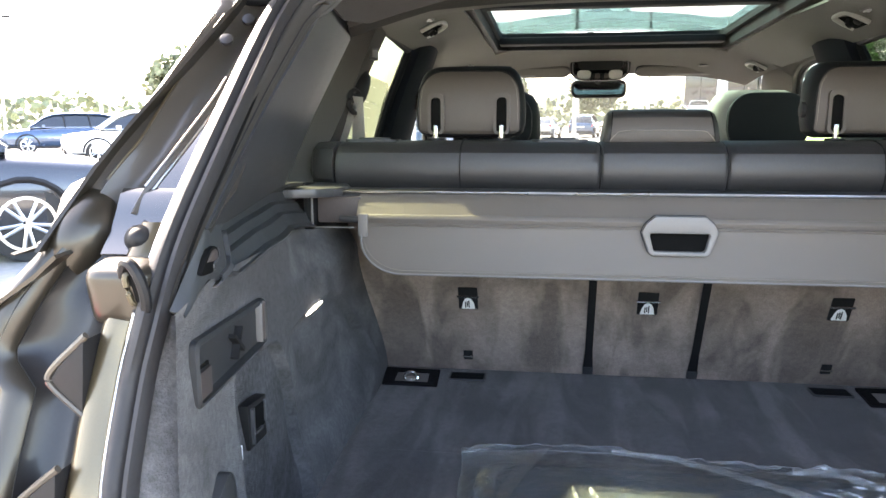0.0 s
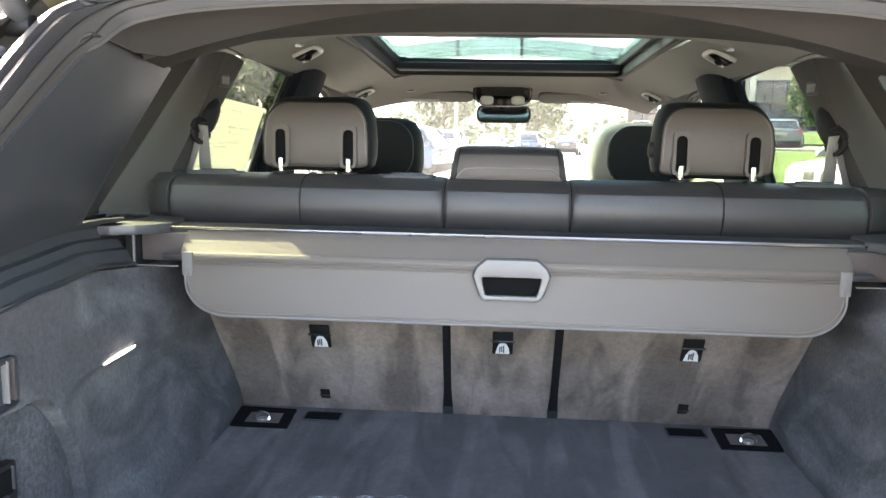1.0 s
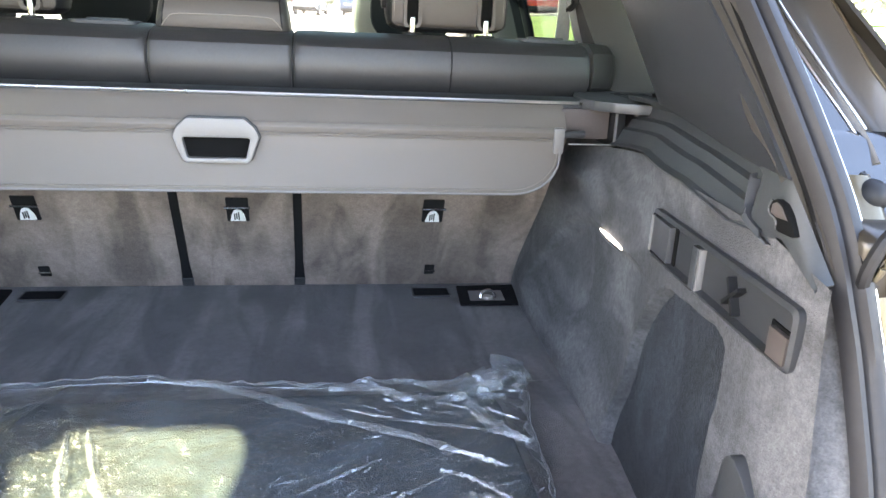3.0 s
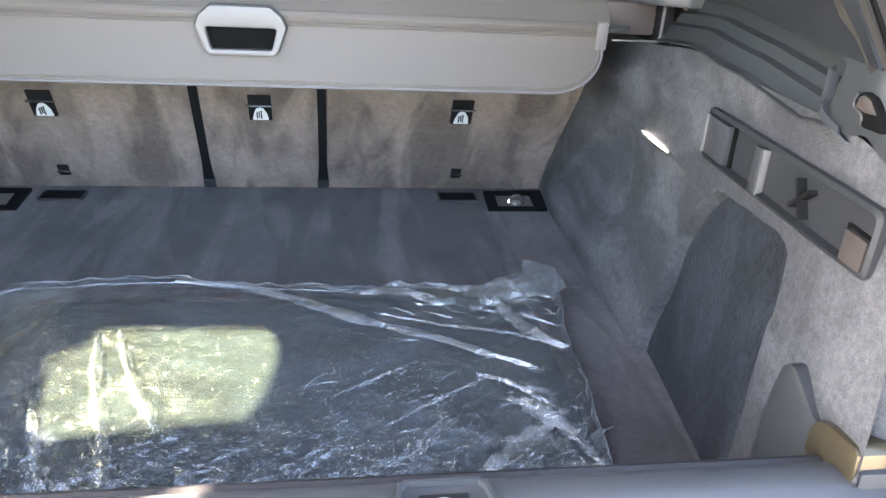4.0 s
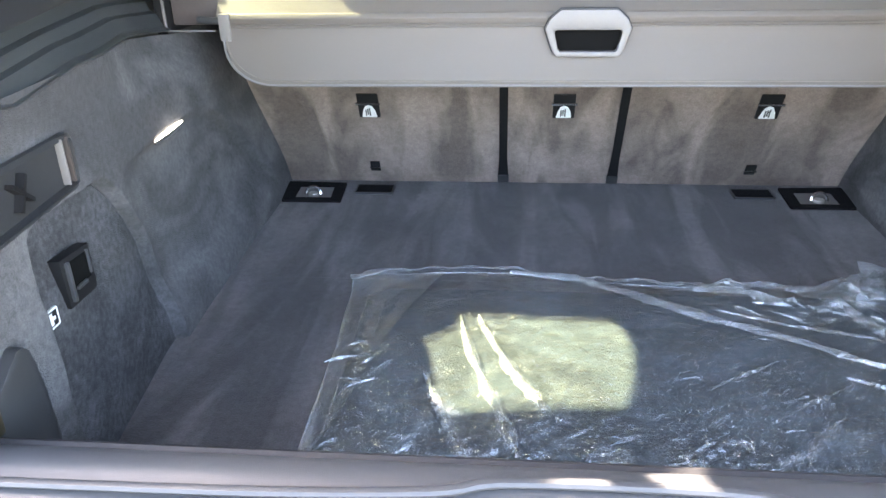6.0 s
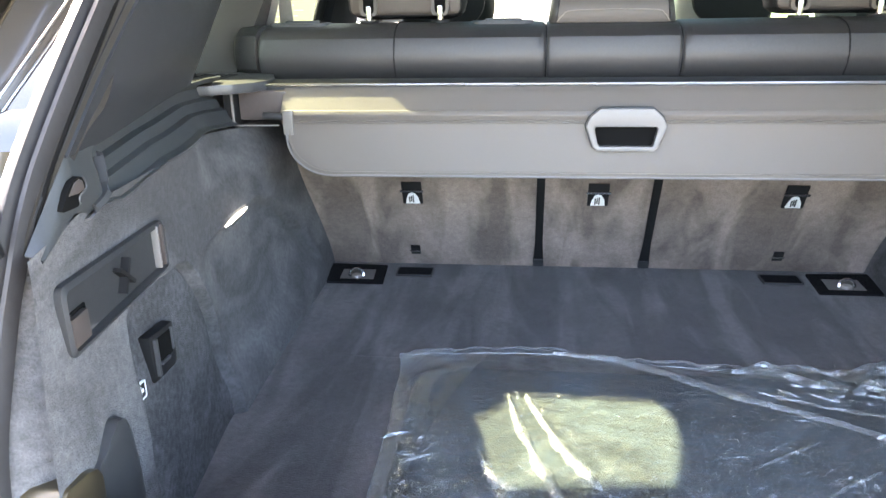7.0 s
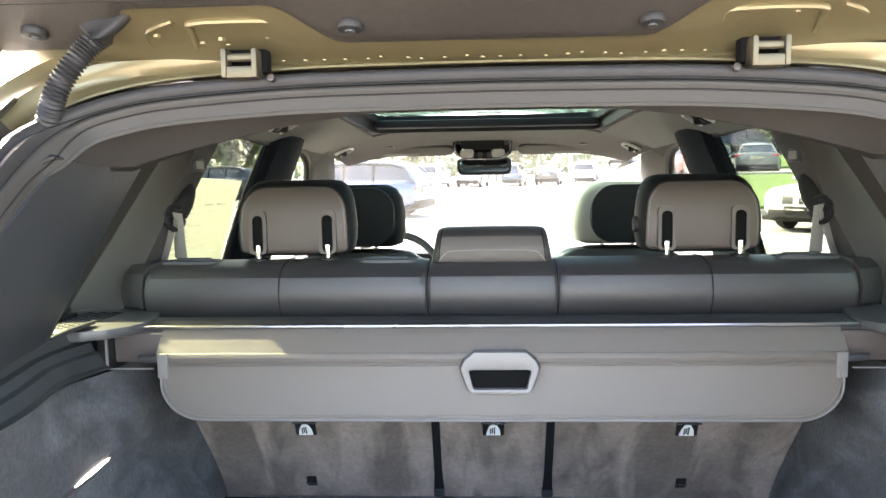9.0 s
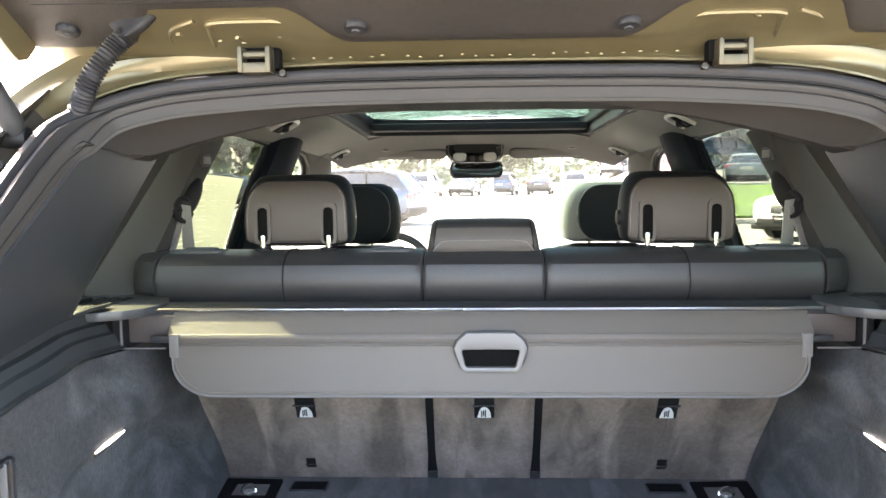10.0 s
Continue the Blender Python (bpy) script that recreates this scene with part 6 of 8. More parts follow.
# ================= front seats =================
def front_seat(cx, label):
    t = thing("front_seat", label, "seat", "front seats")
    dy = 0.03 if cx > 0 else -0.03

    def pad(stations, n=24):
        rings = []
        for z, w, y0, y1 in stations:
            ring = []
            for k in range(n):
                a = 2 * math.pi * k / n
                c, s = math.cos(a), math.sin(a)
                ring.append((cx + w * math.copysign(abs(c) ** 0.5, c), (y0 + y1) / 2 + dy + (y1 - y0) / 2 * math.copysign(abs(s) ** 0.6, s), z))
            rings.append(ring)
        return loft(rings)
    part("backrest", pad([(0.55, 0.20, 0.86, 1.05), (0.80, 0.24, 0.80, 1.00), (1.05, 0.25, 0.72, 0.90), (1.16, 0.235, 0.695, 0.85), (1.215, 0.20, 0.69, 0.82), (1.245, 0.15, 0.70, 0.80), (1.255, 0.09, 0.715, 0.785)]), M_LEATHER, t)
    # the passenger's pad has its side light put into the colour
    part("headrest", pad([(1.262, 0.100, 0.70, 0.79), (1.272, 0.128, 0.68, 0.81), (1.31, 0.137, 0.665, 0.825), (1.37, 0.136, 0.66, 0.82), (1.41, 0.128, 0.665, 0.81), (1.435, 0.112, 0.675, 0.80), (1.447, 0.085, 0.69, 0.785)]), M_LIT_HIDE if cx > 0 else M_BLACKHIDE, t, "leather headrest pad, cream colour for the light on its side" if cx > 0 else "black leather headrest pad")
    lean = -0.004 if cx < 0 else 0.026
    out = rounded(0.232, 0.172, 0.070, 8, cx + lean, 1.352)
    part("headrest_back", prism(out, 0.645 + dy, 0.735 + dy, "y", 0.008), M_BLACKHIDE, t, "black leather back")
    for s in (-1, 1):
        part("post", cyl((cx + s * 0.045, 0.74 + dy, 1.235), (cx + s * 0.045, 0.74 + dy, 1.275), 0.007, 10), M_CHROME, t, "chrome post")
    part("cushion", box(cx - 0.25, cx + 0.25, 0.95 + dy, 1.45 + dy, 0.52, 0.66, 0.05, 3), M_LEATHER, t)


front_seat(-0.385, "black leather driver's seat seen from behind")
front_seat(0.390, "black leather passenger seat seen from behind")

# ================= tailgate opening, body, tailgates =================
OPENING = [(0.601, -1.128, 0.930), (0.598, -1.122, 0.985), (0.590, -1.110, 1.050), (0.578, -1.097, 1.120), (0.573, -1.067, 1.177), (0.568, -1.030, 1.225), (0.560, -0.990, 1.275), (0.556, -0.940, 1.325),
           (0.554, -0.868, 1.390), (0.550, -0.806, 1.445), (0.538, -0.745, 1.500), (0.512, -0.705, 1.533), (0.465, -0.684, 1.553), (0.395, -0.668, 1.567), (0.255, -0.656, 1.578), (0.120, -0.652, 1.581), (0.0, -0.651, 1.582)]
curve = spline(mirrored(-1, OPENING), 70)
curve = curve + [Vector((-p.x, p.y, p.z)) for p in curve[-2::-1]]


def curve_axes(i):
    """Outward and backward directions across the opening at a point of its edge."""
    t = (curve[min(i + 1, len(curve) - 1)] - curve[max(i - 1, 0)]).normalized()
    k = ease(1.08, 1.32, curve[i].z)
    back = Vector((0, -0.97 + 0.17 * k, 0.24 + 0.36 * k))
    back = (back - t * back.dot(t)).normalized()
    out = t.cross(back).normalized()
    if out.dot(curve[i] - Vector((0, curve[i].y, 1.15))) < 0:
        out.negate()
    return out, back


def opening_trim():
    t = thing("opening_seal", "black rubber tailgate seal with a grey plastic edge trim", "seal", kind="structure")
    prof = [(0.010, -0.004), (0.012, 0.006), (0.006, 0.014), (-0.003, 0.014), (-0.009, 0.007), (-0.012, 0.004), (-0.017, 0.010), (-0.024, 0.010), (-0.029, 0.003), (-0.030, -0.006)]
    def slim(p):
        """The seal is narrower beside the opening than above it."""
        return 0.60 + 0.18 * ease(1.44, 1.56, p.z)
    # above the opening the seal lies lower and flatter
    top = [(-0.004, -0.016), (-0.002, -0.006), (-0.005, 0.000), (-0.011, 0.002), (-0.016, -0.002), (-0.0190, -0.010), (-0.0205, -0.006), (-0.0225, -0.0055), (-0.0245, -0.009), (-0.0255, -0.014)]
    rings = []
    for i, p in enumerate(curve):
        o, b = curve_axes(i)
        k = ease(1.47, 1.545, p.z)
        rings.append([p + o * ((u if u > 0 else u * slim(p)) * (1 - k) + u2 * k) + b * (v * (1 - k) + v2 * k) for (u, v), (u2, v2) in zip(prof, top)])
    part("bulb", loft(rings), M_RUBBER, t, sharp=60)
    # the roll between the seal and the pillar panels; it ends in a point above the carpet
    rows = []
    for i, p in enumerate(curve):
        if p.z < 1.128:
            continue
        o, b = curve_axes(i)
        side = 1 if p.x > 0 else -1
        h = ease(1.47, 1.545, p.z)
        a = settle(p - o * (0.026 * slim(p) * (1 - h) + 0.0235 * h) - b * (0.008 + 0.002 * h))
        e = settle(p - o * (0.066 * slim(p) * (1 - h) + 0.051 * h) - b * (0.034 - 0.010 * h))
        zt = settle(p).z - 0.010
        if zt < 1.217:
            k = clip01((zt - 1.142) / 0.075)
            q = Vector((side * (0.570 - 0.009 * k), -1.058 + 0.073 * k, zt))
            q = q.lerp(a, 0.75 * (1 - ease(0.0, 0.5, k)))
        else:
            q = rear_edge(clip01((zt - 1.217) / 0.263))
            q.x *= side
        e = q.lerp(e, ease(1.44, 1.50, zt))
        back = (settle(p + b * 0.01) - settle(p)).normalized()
        row = []
        for u, u2, lift in ((0, 0, 0), (0.06, 0.035, 0.30), (0.16, 0.10, 0.62), (0.30, 0.19, 0.92), (0.46, 0.28, 1.0), (0.62, 0.36, 0.80), (0.76, 0.42, 0.42), (0.80, 0.47, 0.30), (0.88, 0.86, 0.08), (0.93, 0.90, 0.20), (1.0, 1.0, 0.0)):
            row.append(a.lerp(e, u * (1 - h) + u2 * h) + back * 0.011 * lift * (1 - 0.15 * h))
        rows.append(row)
    part("edge_trim", grid(rows, 0.002), M_EDGE, t, sharp=60, fixed=True)
    # dark tube laid along the seal as the shade of its groove
    part("groove_shade", tube([r[0] for r in rows], 0.0042, 6), M_VOID, t, fixed=True)
    part("trim_seam", tube([r[6] for r in rows], 0.0013, 6), M_BLACK, t, fixed=True)
    for s in (-1, 1):
        line = [p + o * 0.0125 + b * 0.004 for i, p in enumerate(curve) if p.z < 1.47 and p.x * s > 0 for o, b in (curve_axes(i),)]
        part("flange", tube(line, 0.0022, 6), M_ALU, t, "bare metal flange edge")
        line = [p + o * 0.0175 - b * 0.004 for i, p in enumerate(curve) if 1.15 < p.z < 1.45 and p.x * s > 0 for o, b in (curve_axes(i),)]
        part("flange", tube(line, 0.0022, 6), M_ALU, t, "bare metal flange edge")


opening_trim()


def header_lining():
    """Roof lining that closes the corner between the edge trim and the ceiling."""
    rows = []
    for i, p in enumerate(curve):
        if p.z < 1.470:
            continue
        o, b = curve_axes(i)
        a = p - o * 0.030 - b * 0.018
        s = 1 if a.x > 0 else -1
        if a.y > -0.668 or abs(a.x) < 0.47:
            q = Vector((max(-0.505, min(0.505, a.x * 1.04)), -0.600, 0))
            q.z = roof_z(q.x, q.y) - 0.0095
        else:
            v = clip01((-0.668 - a.y) / 0.092)
            q = Vector((s * (0.512 - 0.012 * v), -0.600 - 0.16 * v, 1.464 + 0.005 * v))
        rows.append([a, a.lerp(q, 0.35) + Vector((0, 0, 0.003)), a.lerp(q, 0.7) + Vector((0, 0, 0.002)), q])
    t = thing("roof_header", "grey fabric lined header behind the tailgate seal", "trim", kind="structure")
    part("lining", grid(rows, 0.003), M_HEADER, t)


header_lining()


def jamb():
    """Painted rain channel round the opening and the outer skin beside it."""
    def pillar_bands(z):
        """How far outside the seal the inner bead, the outer bead and the outer edge run."""
        zs = [1.235, 1.29, 1.345, 1.40, 1.46]
        return lerp(zs, [0.057, 0.042, 0.028, 0.022, 0.020], z), lerp(zs, [0.100, 0.086, 0.083, 0.074, 0.068], z), lerp(zs, [0.124, 0.118, 0.107, 0.098, 0.090], z)
    t = thing("body_jamb", "bronze painted body channel around the tailgate opening, shade darkened into its colour", "car body", kind="structure")
    for side in (-1, 1):
        rows = []
        for i, p in enumerate(curve):
            if p.z < 1.215 or p.x * side < -0.001:
                continue
            o, b = curve_axes(i)
            w = 0.088
            if abs(p.x) < 0.5 and p.z > 1.5:
                w = 0.05 + 0.038 * ease(0.38, 0.5, abs(p.x))
            roof = ((0, -0.006), (0.03, -0.010), (0.10, -0.016), (0.20, -0.018), (0.30, -0.018), (0.38, -0.018), (0.44, -0.010), (0.48, -0.006), (0.56, -0.002), (0.64, -0.008), (0.80, -0.004), (0.93, 0.0), (1.0, -0.010), (1.04, -0.035), (1.05, -0.10))
            ob, og, oo = pillar_bands(p.z)
            wall = ((0.013, -0.008), (0.016, -0.012), (ob - 0.004, -0.012), (ob, -0.006), (ob + 0.004, -0.010), (ob * 0.7 + og * 0.3, -0.020), (ob * 0.3 + og * 0.7, -0.020), (og - 0.003, -0.008), (og, -0.004), (og + 0.004, -0.008), (og * 0.5 + oo * 0.5, -0.002), (oo - 0.004, -0.004), (oo, -0.010), (oo + 0.003, -0.035), (oo + 0.004, -0.10))
            k = ease(1.43, 1.50, p.z)
            rows.append([p + o * ((0.012 + w * a) * k + a2 * (1 - k)) + b * (c * k + c2 * (1 - k)) for (a, c), (a2, c2) in zip(roof, wall)])
        # one paint: the gutter takes the lit copy, the channel the shaded one
        high = [k for k, r in enumerate(rows) if r[0].z > 1.50]
        low = [r for k, r in enumerate(rows) if k not in high or k == (high[0] if side < 0 else high[-1])]
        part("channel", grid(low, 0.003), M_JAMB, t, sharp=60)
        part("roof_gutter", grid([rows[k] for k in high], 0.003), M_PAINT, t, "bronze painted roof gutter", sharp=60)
    for s in (-1, 1):
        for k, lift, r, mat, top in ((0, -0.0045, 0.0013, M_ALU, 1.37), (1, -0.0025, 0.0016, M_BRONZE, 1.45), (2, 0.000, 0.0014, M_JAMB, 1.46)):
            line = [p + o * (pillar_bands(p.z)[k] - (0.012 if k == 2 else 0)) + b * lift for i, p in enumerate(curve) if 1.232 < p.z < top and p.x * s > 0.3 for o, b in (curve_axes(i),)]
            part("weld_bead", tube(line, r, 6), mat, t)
        line = [p + o * (pillar_bands(p.z)[0] - 0.006) - b * 0.0105 for i, p in enumerate(curve) if 1.232 < p.z < 1.36 and p.x * s > 0.3 for o, b in (curve_axes(i),)]
        part("weld_bead", tube(line, 0.0013, 6), M_ALU, t)
        line = [(p + o * 0.0155 - b * 0.0105, p + o * (pillar_bands(p.z)[0] - 0.009) - b * 0.0105) for i, p in enumerate(curve) if 1.225 < p.z < 1.355 and p.x * s > 0.3 for o, b in (curve_axes(i),)]
        part("inner_panel", grid([[a, a.lerp(e, 0.5), e] for a, e in line], 0.002), M_GLOSSPAINT, t, "glossy dark painted panel")
    for s in (-1, 1):
        # lower jamb: strip coloured golden-lit beside the seal, recess coloured in shade with rubber wedges, outer
        # flange and shoulder
        def seal_line(z):
            zs = [0.90, 0.993, 1.063, 1.107, 1.143, 1.197, 1.238]
            return lerp(zs, [0.602, 0.606, 0.609, 0.606, 0.600, 0.596, 0.591], z), lerp(zs, [-1.150, -1.121, -1.088, -1.070, -1.058, -1.028, -0.996], z)
        zs = np.linspace(0.88, 1.225, 30)
        strip_, dark, rim = [], [], []
        for z in zs:
            x, y = seal_line(z)
            wide = lerp([0.88, 1.05, 1.14, 1.225], [0.046, 0.040, 0.036, 0.030], z)
            strip_.append([(s * (x + a * wide), y + c, z) for a, c in ((-0.05, 0.010), (0.06, 0.012), (0.20, 0.004), (0.75, 0.002), (0.92, 0.006), (1.0, 0.022))])
            xo = lerp([0.88, 1.070, 1.100, 1.150, 1.225], [0.708, 0.700, 0.730, 0.708, 0.668], z)
            xi = x + wide
            dark.append([(s * (xi + (xo - xi) * a), y + 0.018 + c, z) for a, c in ((0, 0.0), (0.12, 0.016), (0.5, 0.020), (0.85, 0.012), (1.0, -0.004))])
            out = lerp([0.88, 1.08, 1.16, 1.225], [0.790, 0.785, 0.760, 0.705], z)
            rim.append([(s * (xo + (out - xo) * a), y + 0.014 + c, z) for a, c in ((0, 0.0), (0.08, -0.012), (0.25, -0.016), (0.34, -0.010), (0.48, -0.014), (0.75, -0.010), (0.92, 0.010), (1.0, 0.05))])
        part("golden_lit_strip", grid(strip_, 0.002), M_BRONZE, t, "bronze painted strip, golden light put into its colour", sharp=60, fixed=True)
        part("lamp_recess", grid(dark, 0.002), M_RECESS, t, "painted recess, shade darkened into its colour", sharp=60, fixed=True)
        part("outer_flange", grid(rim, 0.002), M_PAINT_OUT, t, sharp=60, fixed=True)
        horn = spline([(0.716, -0.985, 1.140), (0.708, -0.996, 1.170), (0.696, -0.998, 1.196), (0.690, -0.988, 1.214), (0.696, -0.968, 1.226), (0.712, -0.936, 1.232), (0.748, -0.850, 1.226), (0.782, -0.66, 1.203)], 40)
        part("shoulder", tube(mirrored(s, horn), 0.03, 16, up=(0, 0.3, 1), radii=[lerp([0, 6, 12, 20, 39], [0.012, 0.024, 0.030, 0.032, 0.036], k) for k in range(40)]), M_PAINT_OUT, t, sharp=80, fixed=True)
        plate = [[(s * x, y, z) for x in np.linspace(0.588, 0.658, 6)] for y, z in ((-1.016, 1.194), (-1.012, 1.198), (-0.996, 1.214), (-0.984, 1.232), (-0.974, 1.250), (-0.966, 1.256))]
        part("step", grid(plate, 0.003), M_GLOSSPAINT, t, "glossy dark painted step", fixed=True)
        boss = turned(box(-0.034, 0.032, -0.024, 0.024, -0.032, 0.030, 0.018, 4), pose(s * 0.616, -1.038, 1.163, 12, 0, 0))
        part("striker_boss", boss, M_PAINT_OUT, t, sharp=60, fixed=True)
        at_ = pose(s * 0.596, -1.062, 1.170, 14, 0, s * 24)
        oval = [(0.013 * math.cos(a), 0.0, 0.026 * math.sin(a)) for a in np.linspace(0, 2 * math.pi, 29)[:-1]]
        part("striker_ring", turned(tube(oval, 0.0055, 8, True, up=(0, 1, 0)), at_), M_BLACK, t, "black oval rubber ring", fixed=True)
        part("striker_well", turned(prism([(p[0] * 0.95, p[2] * 0.95) for p in oval], -0.002, 0.006, "y"), at_), M_VOID, t, fixed=True)
        part("striker_loop", turned(tube(spline([(-0.002, 0.002, 0.015), (-0.003, -0.005, 0.012), (-0.003, -0.005, -0.012), (-0.002, 0.002, -0.015)], 12), 0.0030, 8), at_), M_CAST, t, fixed=True)
        a_, d_ = Vector((s * 0.622, -0.992, 1.204)), Vector((-s * 0.16, -0.95, 0.25)).normalized()
        part("stop_buffer", tube([a_ + d_ * u for u in (0, 0.010, 0.020, 0.026, 0.030, 0.032)], 0.015, 16, radii=[0.015, 0.0155, 0.0145, 0.0115, 0.007, 0.002]), M_BLACK, t, "round black rubber stop", sharp=70, fixed=True)
        for zb, zm, zt, x0, x1, yy in ((1.055, 1.087, 1.126, 0.639, 0.675, -1.078), (0.944, 0.974, 1.014, 0.649, 0.690, -1.118)):
            poly = [(x0 + 0.002, zb), (x1 - 0.010, zm - 0.010), (x1 - 0.004, zm), (x1 - 0.012, zm + 0.012), (x0 - 0.004, zt)]
            wedge = part("rubber_wedge", prism([(s * a, b) for a, b in poly], yy - 0.010, yy + 0.030, "y", 0.002), M_BLACK, t, fixed=True)
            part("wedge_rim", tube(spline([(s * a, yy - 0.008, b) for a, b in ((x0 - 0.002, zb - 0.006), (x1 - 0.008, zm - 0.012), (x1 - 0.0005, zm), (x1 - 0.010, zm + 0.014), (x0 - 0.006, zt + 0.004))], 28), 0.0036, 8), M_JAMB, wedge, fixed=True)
        for p in (Vector((s * 0.597, -0.828, 1.420)), Vector((s * 0.590, -0.776, 1.450))):
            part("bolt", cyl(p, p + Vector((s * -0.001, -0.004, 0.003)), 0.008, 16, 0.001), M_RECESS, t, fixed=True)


jamb()


def body_shell():
    t = thing("car_body", "dark bronze-grey metallic car body", "car body", kind="structure")
    for s in (-1, 1):
        rows = []
        for y in np.linspace(-1.10, 2.6, 40):
            tail = ease(-0.75, -1.10, y)
            prof = [(0.93, 0.32), (0.965, 0.55), (0.970, 0.75), (0.955, 0.92), (0.92, 1.03), (0.85, 1.11), (0.785, 1.165), (0.765, 1.185)]
            rows.append([(s * (x - 0.05 * tail - (0.05 * ease(1.0, 1.2, z) * tail)), y, z) for x, z in prof])
        part("side_panel", grid(rows, 0.004), M_PAINT_OUT, t)
        rows = []
        for y in np.linspace(-1.10, -0.28, 14):
            zt = lerp([-1.10, -1.0, -0.85, -0.70, -0.28], [1.20, 1.28, 1.42, 1.52, 1.56], y)
            rows.append([(s * (0.765 - 0.055 * ease(-0.6, -1.1, y) - 0.16 * (z - 1.185) / 0.4), y, z) for z in (1.185, 1.185 + (zt - 1.185) * 0.08, )])
        part("belt_strip", grid(rows, 0.004), M_BLACK, t)
        # outer skin behind the pillar trim
        rows = []
        for v in np.linspace(0, 1, 10):
            z = 1.185 + 0.36 * v
            yr = lerp([1.185, 1.28, 1.42, 1.545], [-1.08, -1.01, -0.86, -0.72], z)
            yf = lerp([0, 1], [-0.640, -0.64], v)
            rows.append([(s * (0.755 - 0.055 * (1 - u) - 0.135 * v), yr + (yf - yr) * u, z) for u in np.linspace(0, 1, 6)])
        part("pillar_skin", grid(rows, 0.004), M_PAINT_OUT, t)
        part("tail_quarter", grid([[(s * x, -1.050 - 0.04 * math.sin(math.pi * k / 4), z) for k, x in enumerate(np.linspace(0.785, 0.92, 5))] for z in np.linspace(0.40, 1.16, 8)], 0.004), M_PAINT_OUT, t)
        part("tail_lamp", box(*sorted((s * 0.778, s * 0.90)), -1.160, -1.09, 0.93, 1.012, 0.012, 3), M_RED, t, "red tail lamp")
    rows = [[(x, y, roof_z(x * 0.9, min(y, 2.0)) + 0.045) for x in np.linspace(-0.66, 0.66, 12)] for y in np.linspace(-0.62, 0.22, 8)]
    part("roof_skin", grid(rows, 0.004), M_PAINT_OUT, t)
    rows = [[(x, y, roof_z(x * 0.9, min(y, 2.0)) + 0.045) for x in np.linspace(-0.66, 0.66, 12)] for y in np.linspace(1.58, 2.04, 5)]
    part("roof_skin", grid(rows, 0.004), M_PAINT_OUT, t)
    for s in (-1, 1):
        rows = [[(s * x, y, roof_z(0.5, y) + dz) for x, dz in ((0.49, 0.085), (0.60, 0.07), (0.655, 0.03), (0.675, -0.012))] for y in np.linspace(-0.62, 2.04, 14)]
        part("roof_rail", grid(rows, 0.004), M_PAINT_OUT, t)
    part("bonnet", grid([[(x, y, 1.10 - 0.05 * (y - 3.0) - 0.12 * (x / 0.9) ** 4) for x in np.linspace(-0.9, 0.9, 11)] for y in np.linspace(2.95, 4.05, 6)], 0.004), M_PAINT_OUT, t)
    part("underbody", box(-0.92, 0.92, -1.10, 4.0, 0.28, 0.34, 0.02), M_BLACK, t)


body_shell()


def lower_tailgate():
    t = thing("lower_tailgate", "closed lower tailgate with dark plastic sill trim", "tailgate")
    prof = [(-1.072, 0.70), (-1.074, 0.912), (-1.080, 0.926), (-1.092, 0.931), (-1.112, 0.930), (-1.122, 0.924), (-1.135, 0.922), (-1.16, 0.914), (-1.175, 0.890), (-1.175, 0.70)]
    bm = prism(prof, -0.575, 0.575, "x")
    part("sill_trim", bm, M_SATIN, t, "satin dark plastic sill trim", sharp=40)
    part("inner_lip", tube([(-0.565, -1.074, 0.920), (0.565, -1.074, 0.920)], 0.006, 8), M_RUBBER, t)
    bulge = spline([(-0.57, -1.126, 0.9285), (-0.30, -1.124, 0.930), (-0.16, -1.118, 0.932), (-0.10, -1.108, 0.934), (0.06, -1.108, 0.934), (0.12, -1.118, 0.932), (0.18, -1.124, 0.930)], 40)
    part("ridge", tube(bulge, 0.0045, 8, squash=0.7), M_SATIN, t)
    poly = [(0.174, -1.150), (0.184, -1.104), (0.189, -1.099), (0.244, -1.099), (0.249, -1.104), (0.260, -1.150)]
    inn = [(0.178, -1.150), (0.187, -1.106), (0.191, -1.102), (0.242, -1.102), (0.246, -1.106), (0.256, -1.150)]
    part("switch_bezel", frame_ring(poly, inn, 0.922, 0.9365, "z"), M_SATIN, t, fixed=True)
    part("switch_bed", prism(inn, 0.920, 0.9315, "z"), M_SATIN, t, fixed=True)
    part("switch", prism([(0.1955, -1.127), (0.1985, -1.1125), (0.2345, -1.1125), (0.2325, -1.127)], 0.925, 0.9345, "z", 0.0015), M_BLACK, t, "black tailgate button", fixed=True)
    car = [(-0.0066, -0.0012), (-0.0050, 0.0006), (-0.0026, 0.0016), (0.0022, 0.0016), (0.0042, 0.0006), (0.0068, 0.0000), (0.0068, -0.0018), (-0.0066, -0.0018)]
    mark = [(0.2155 + a, -1.1190 + b) for a, b in car]
    inn = [(0.2155 + a * 0.74, -1.1190 + b * 0.48) for a, b in car]
    part("car_mark", frame_ring(mark, inn, 0.9345, 0.9352, "z"), M_WHITE, t, "white car outline mark", fixed=True)
    for x in (0.2120, 0.2195):
        part("car_mark", cyl((x, -1.1208, 0.9345), (x, -1.1208, 0.9352), 0.0011, 10), M_WHITE, t, fixed=True)
    rows = [[(x, y, z) for x in np.linspace(-0.74, 0.74, 12)] for y, z in ((-1.168, 0.902), (-1.20, 0.895), (-1.235, 0.86), (-1.25, 0.75), (-1.26, 0.60), (-1.24, 0.42))]
    part("outer_skin", grid(rows, 0.004), M_PAINT_OUT, t)


lower_tailgate()


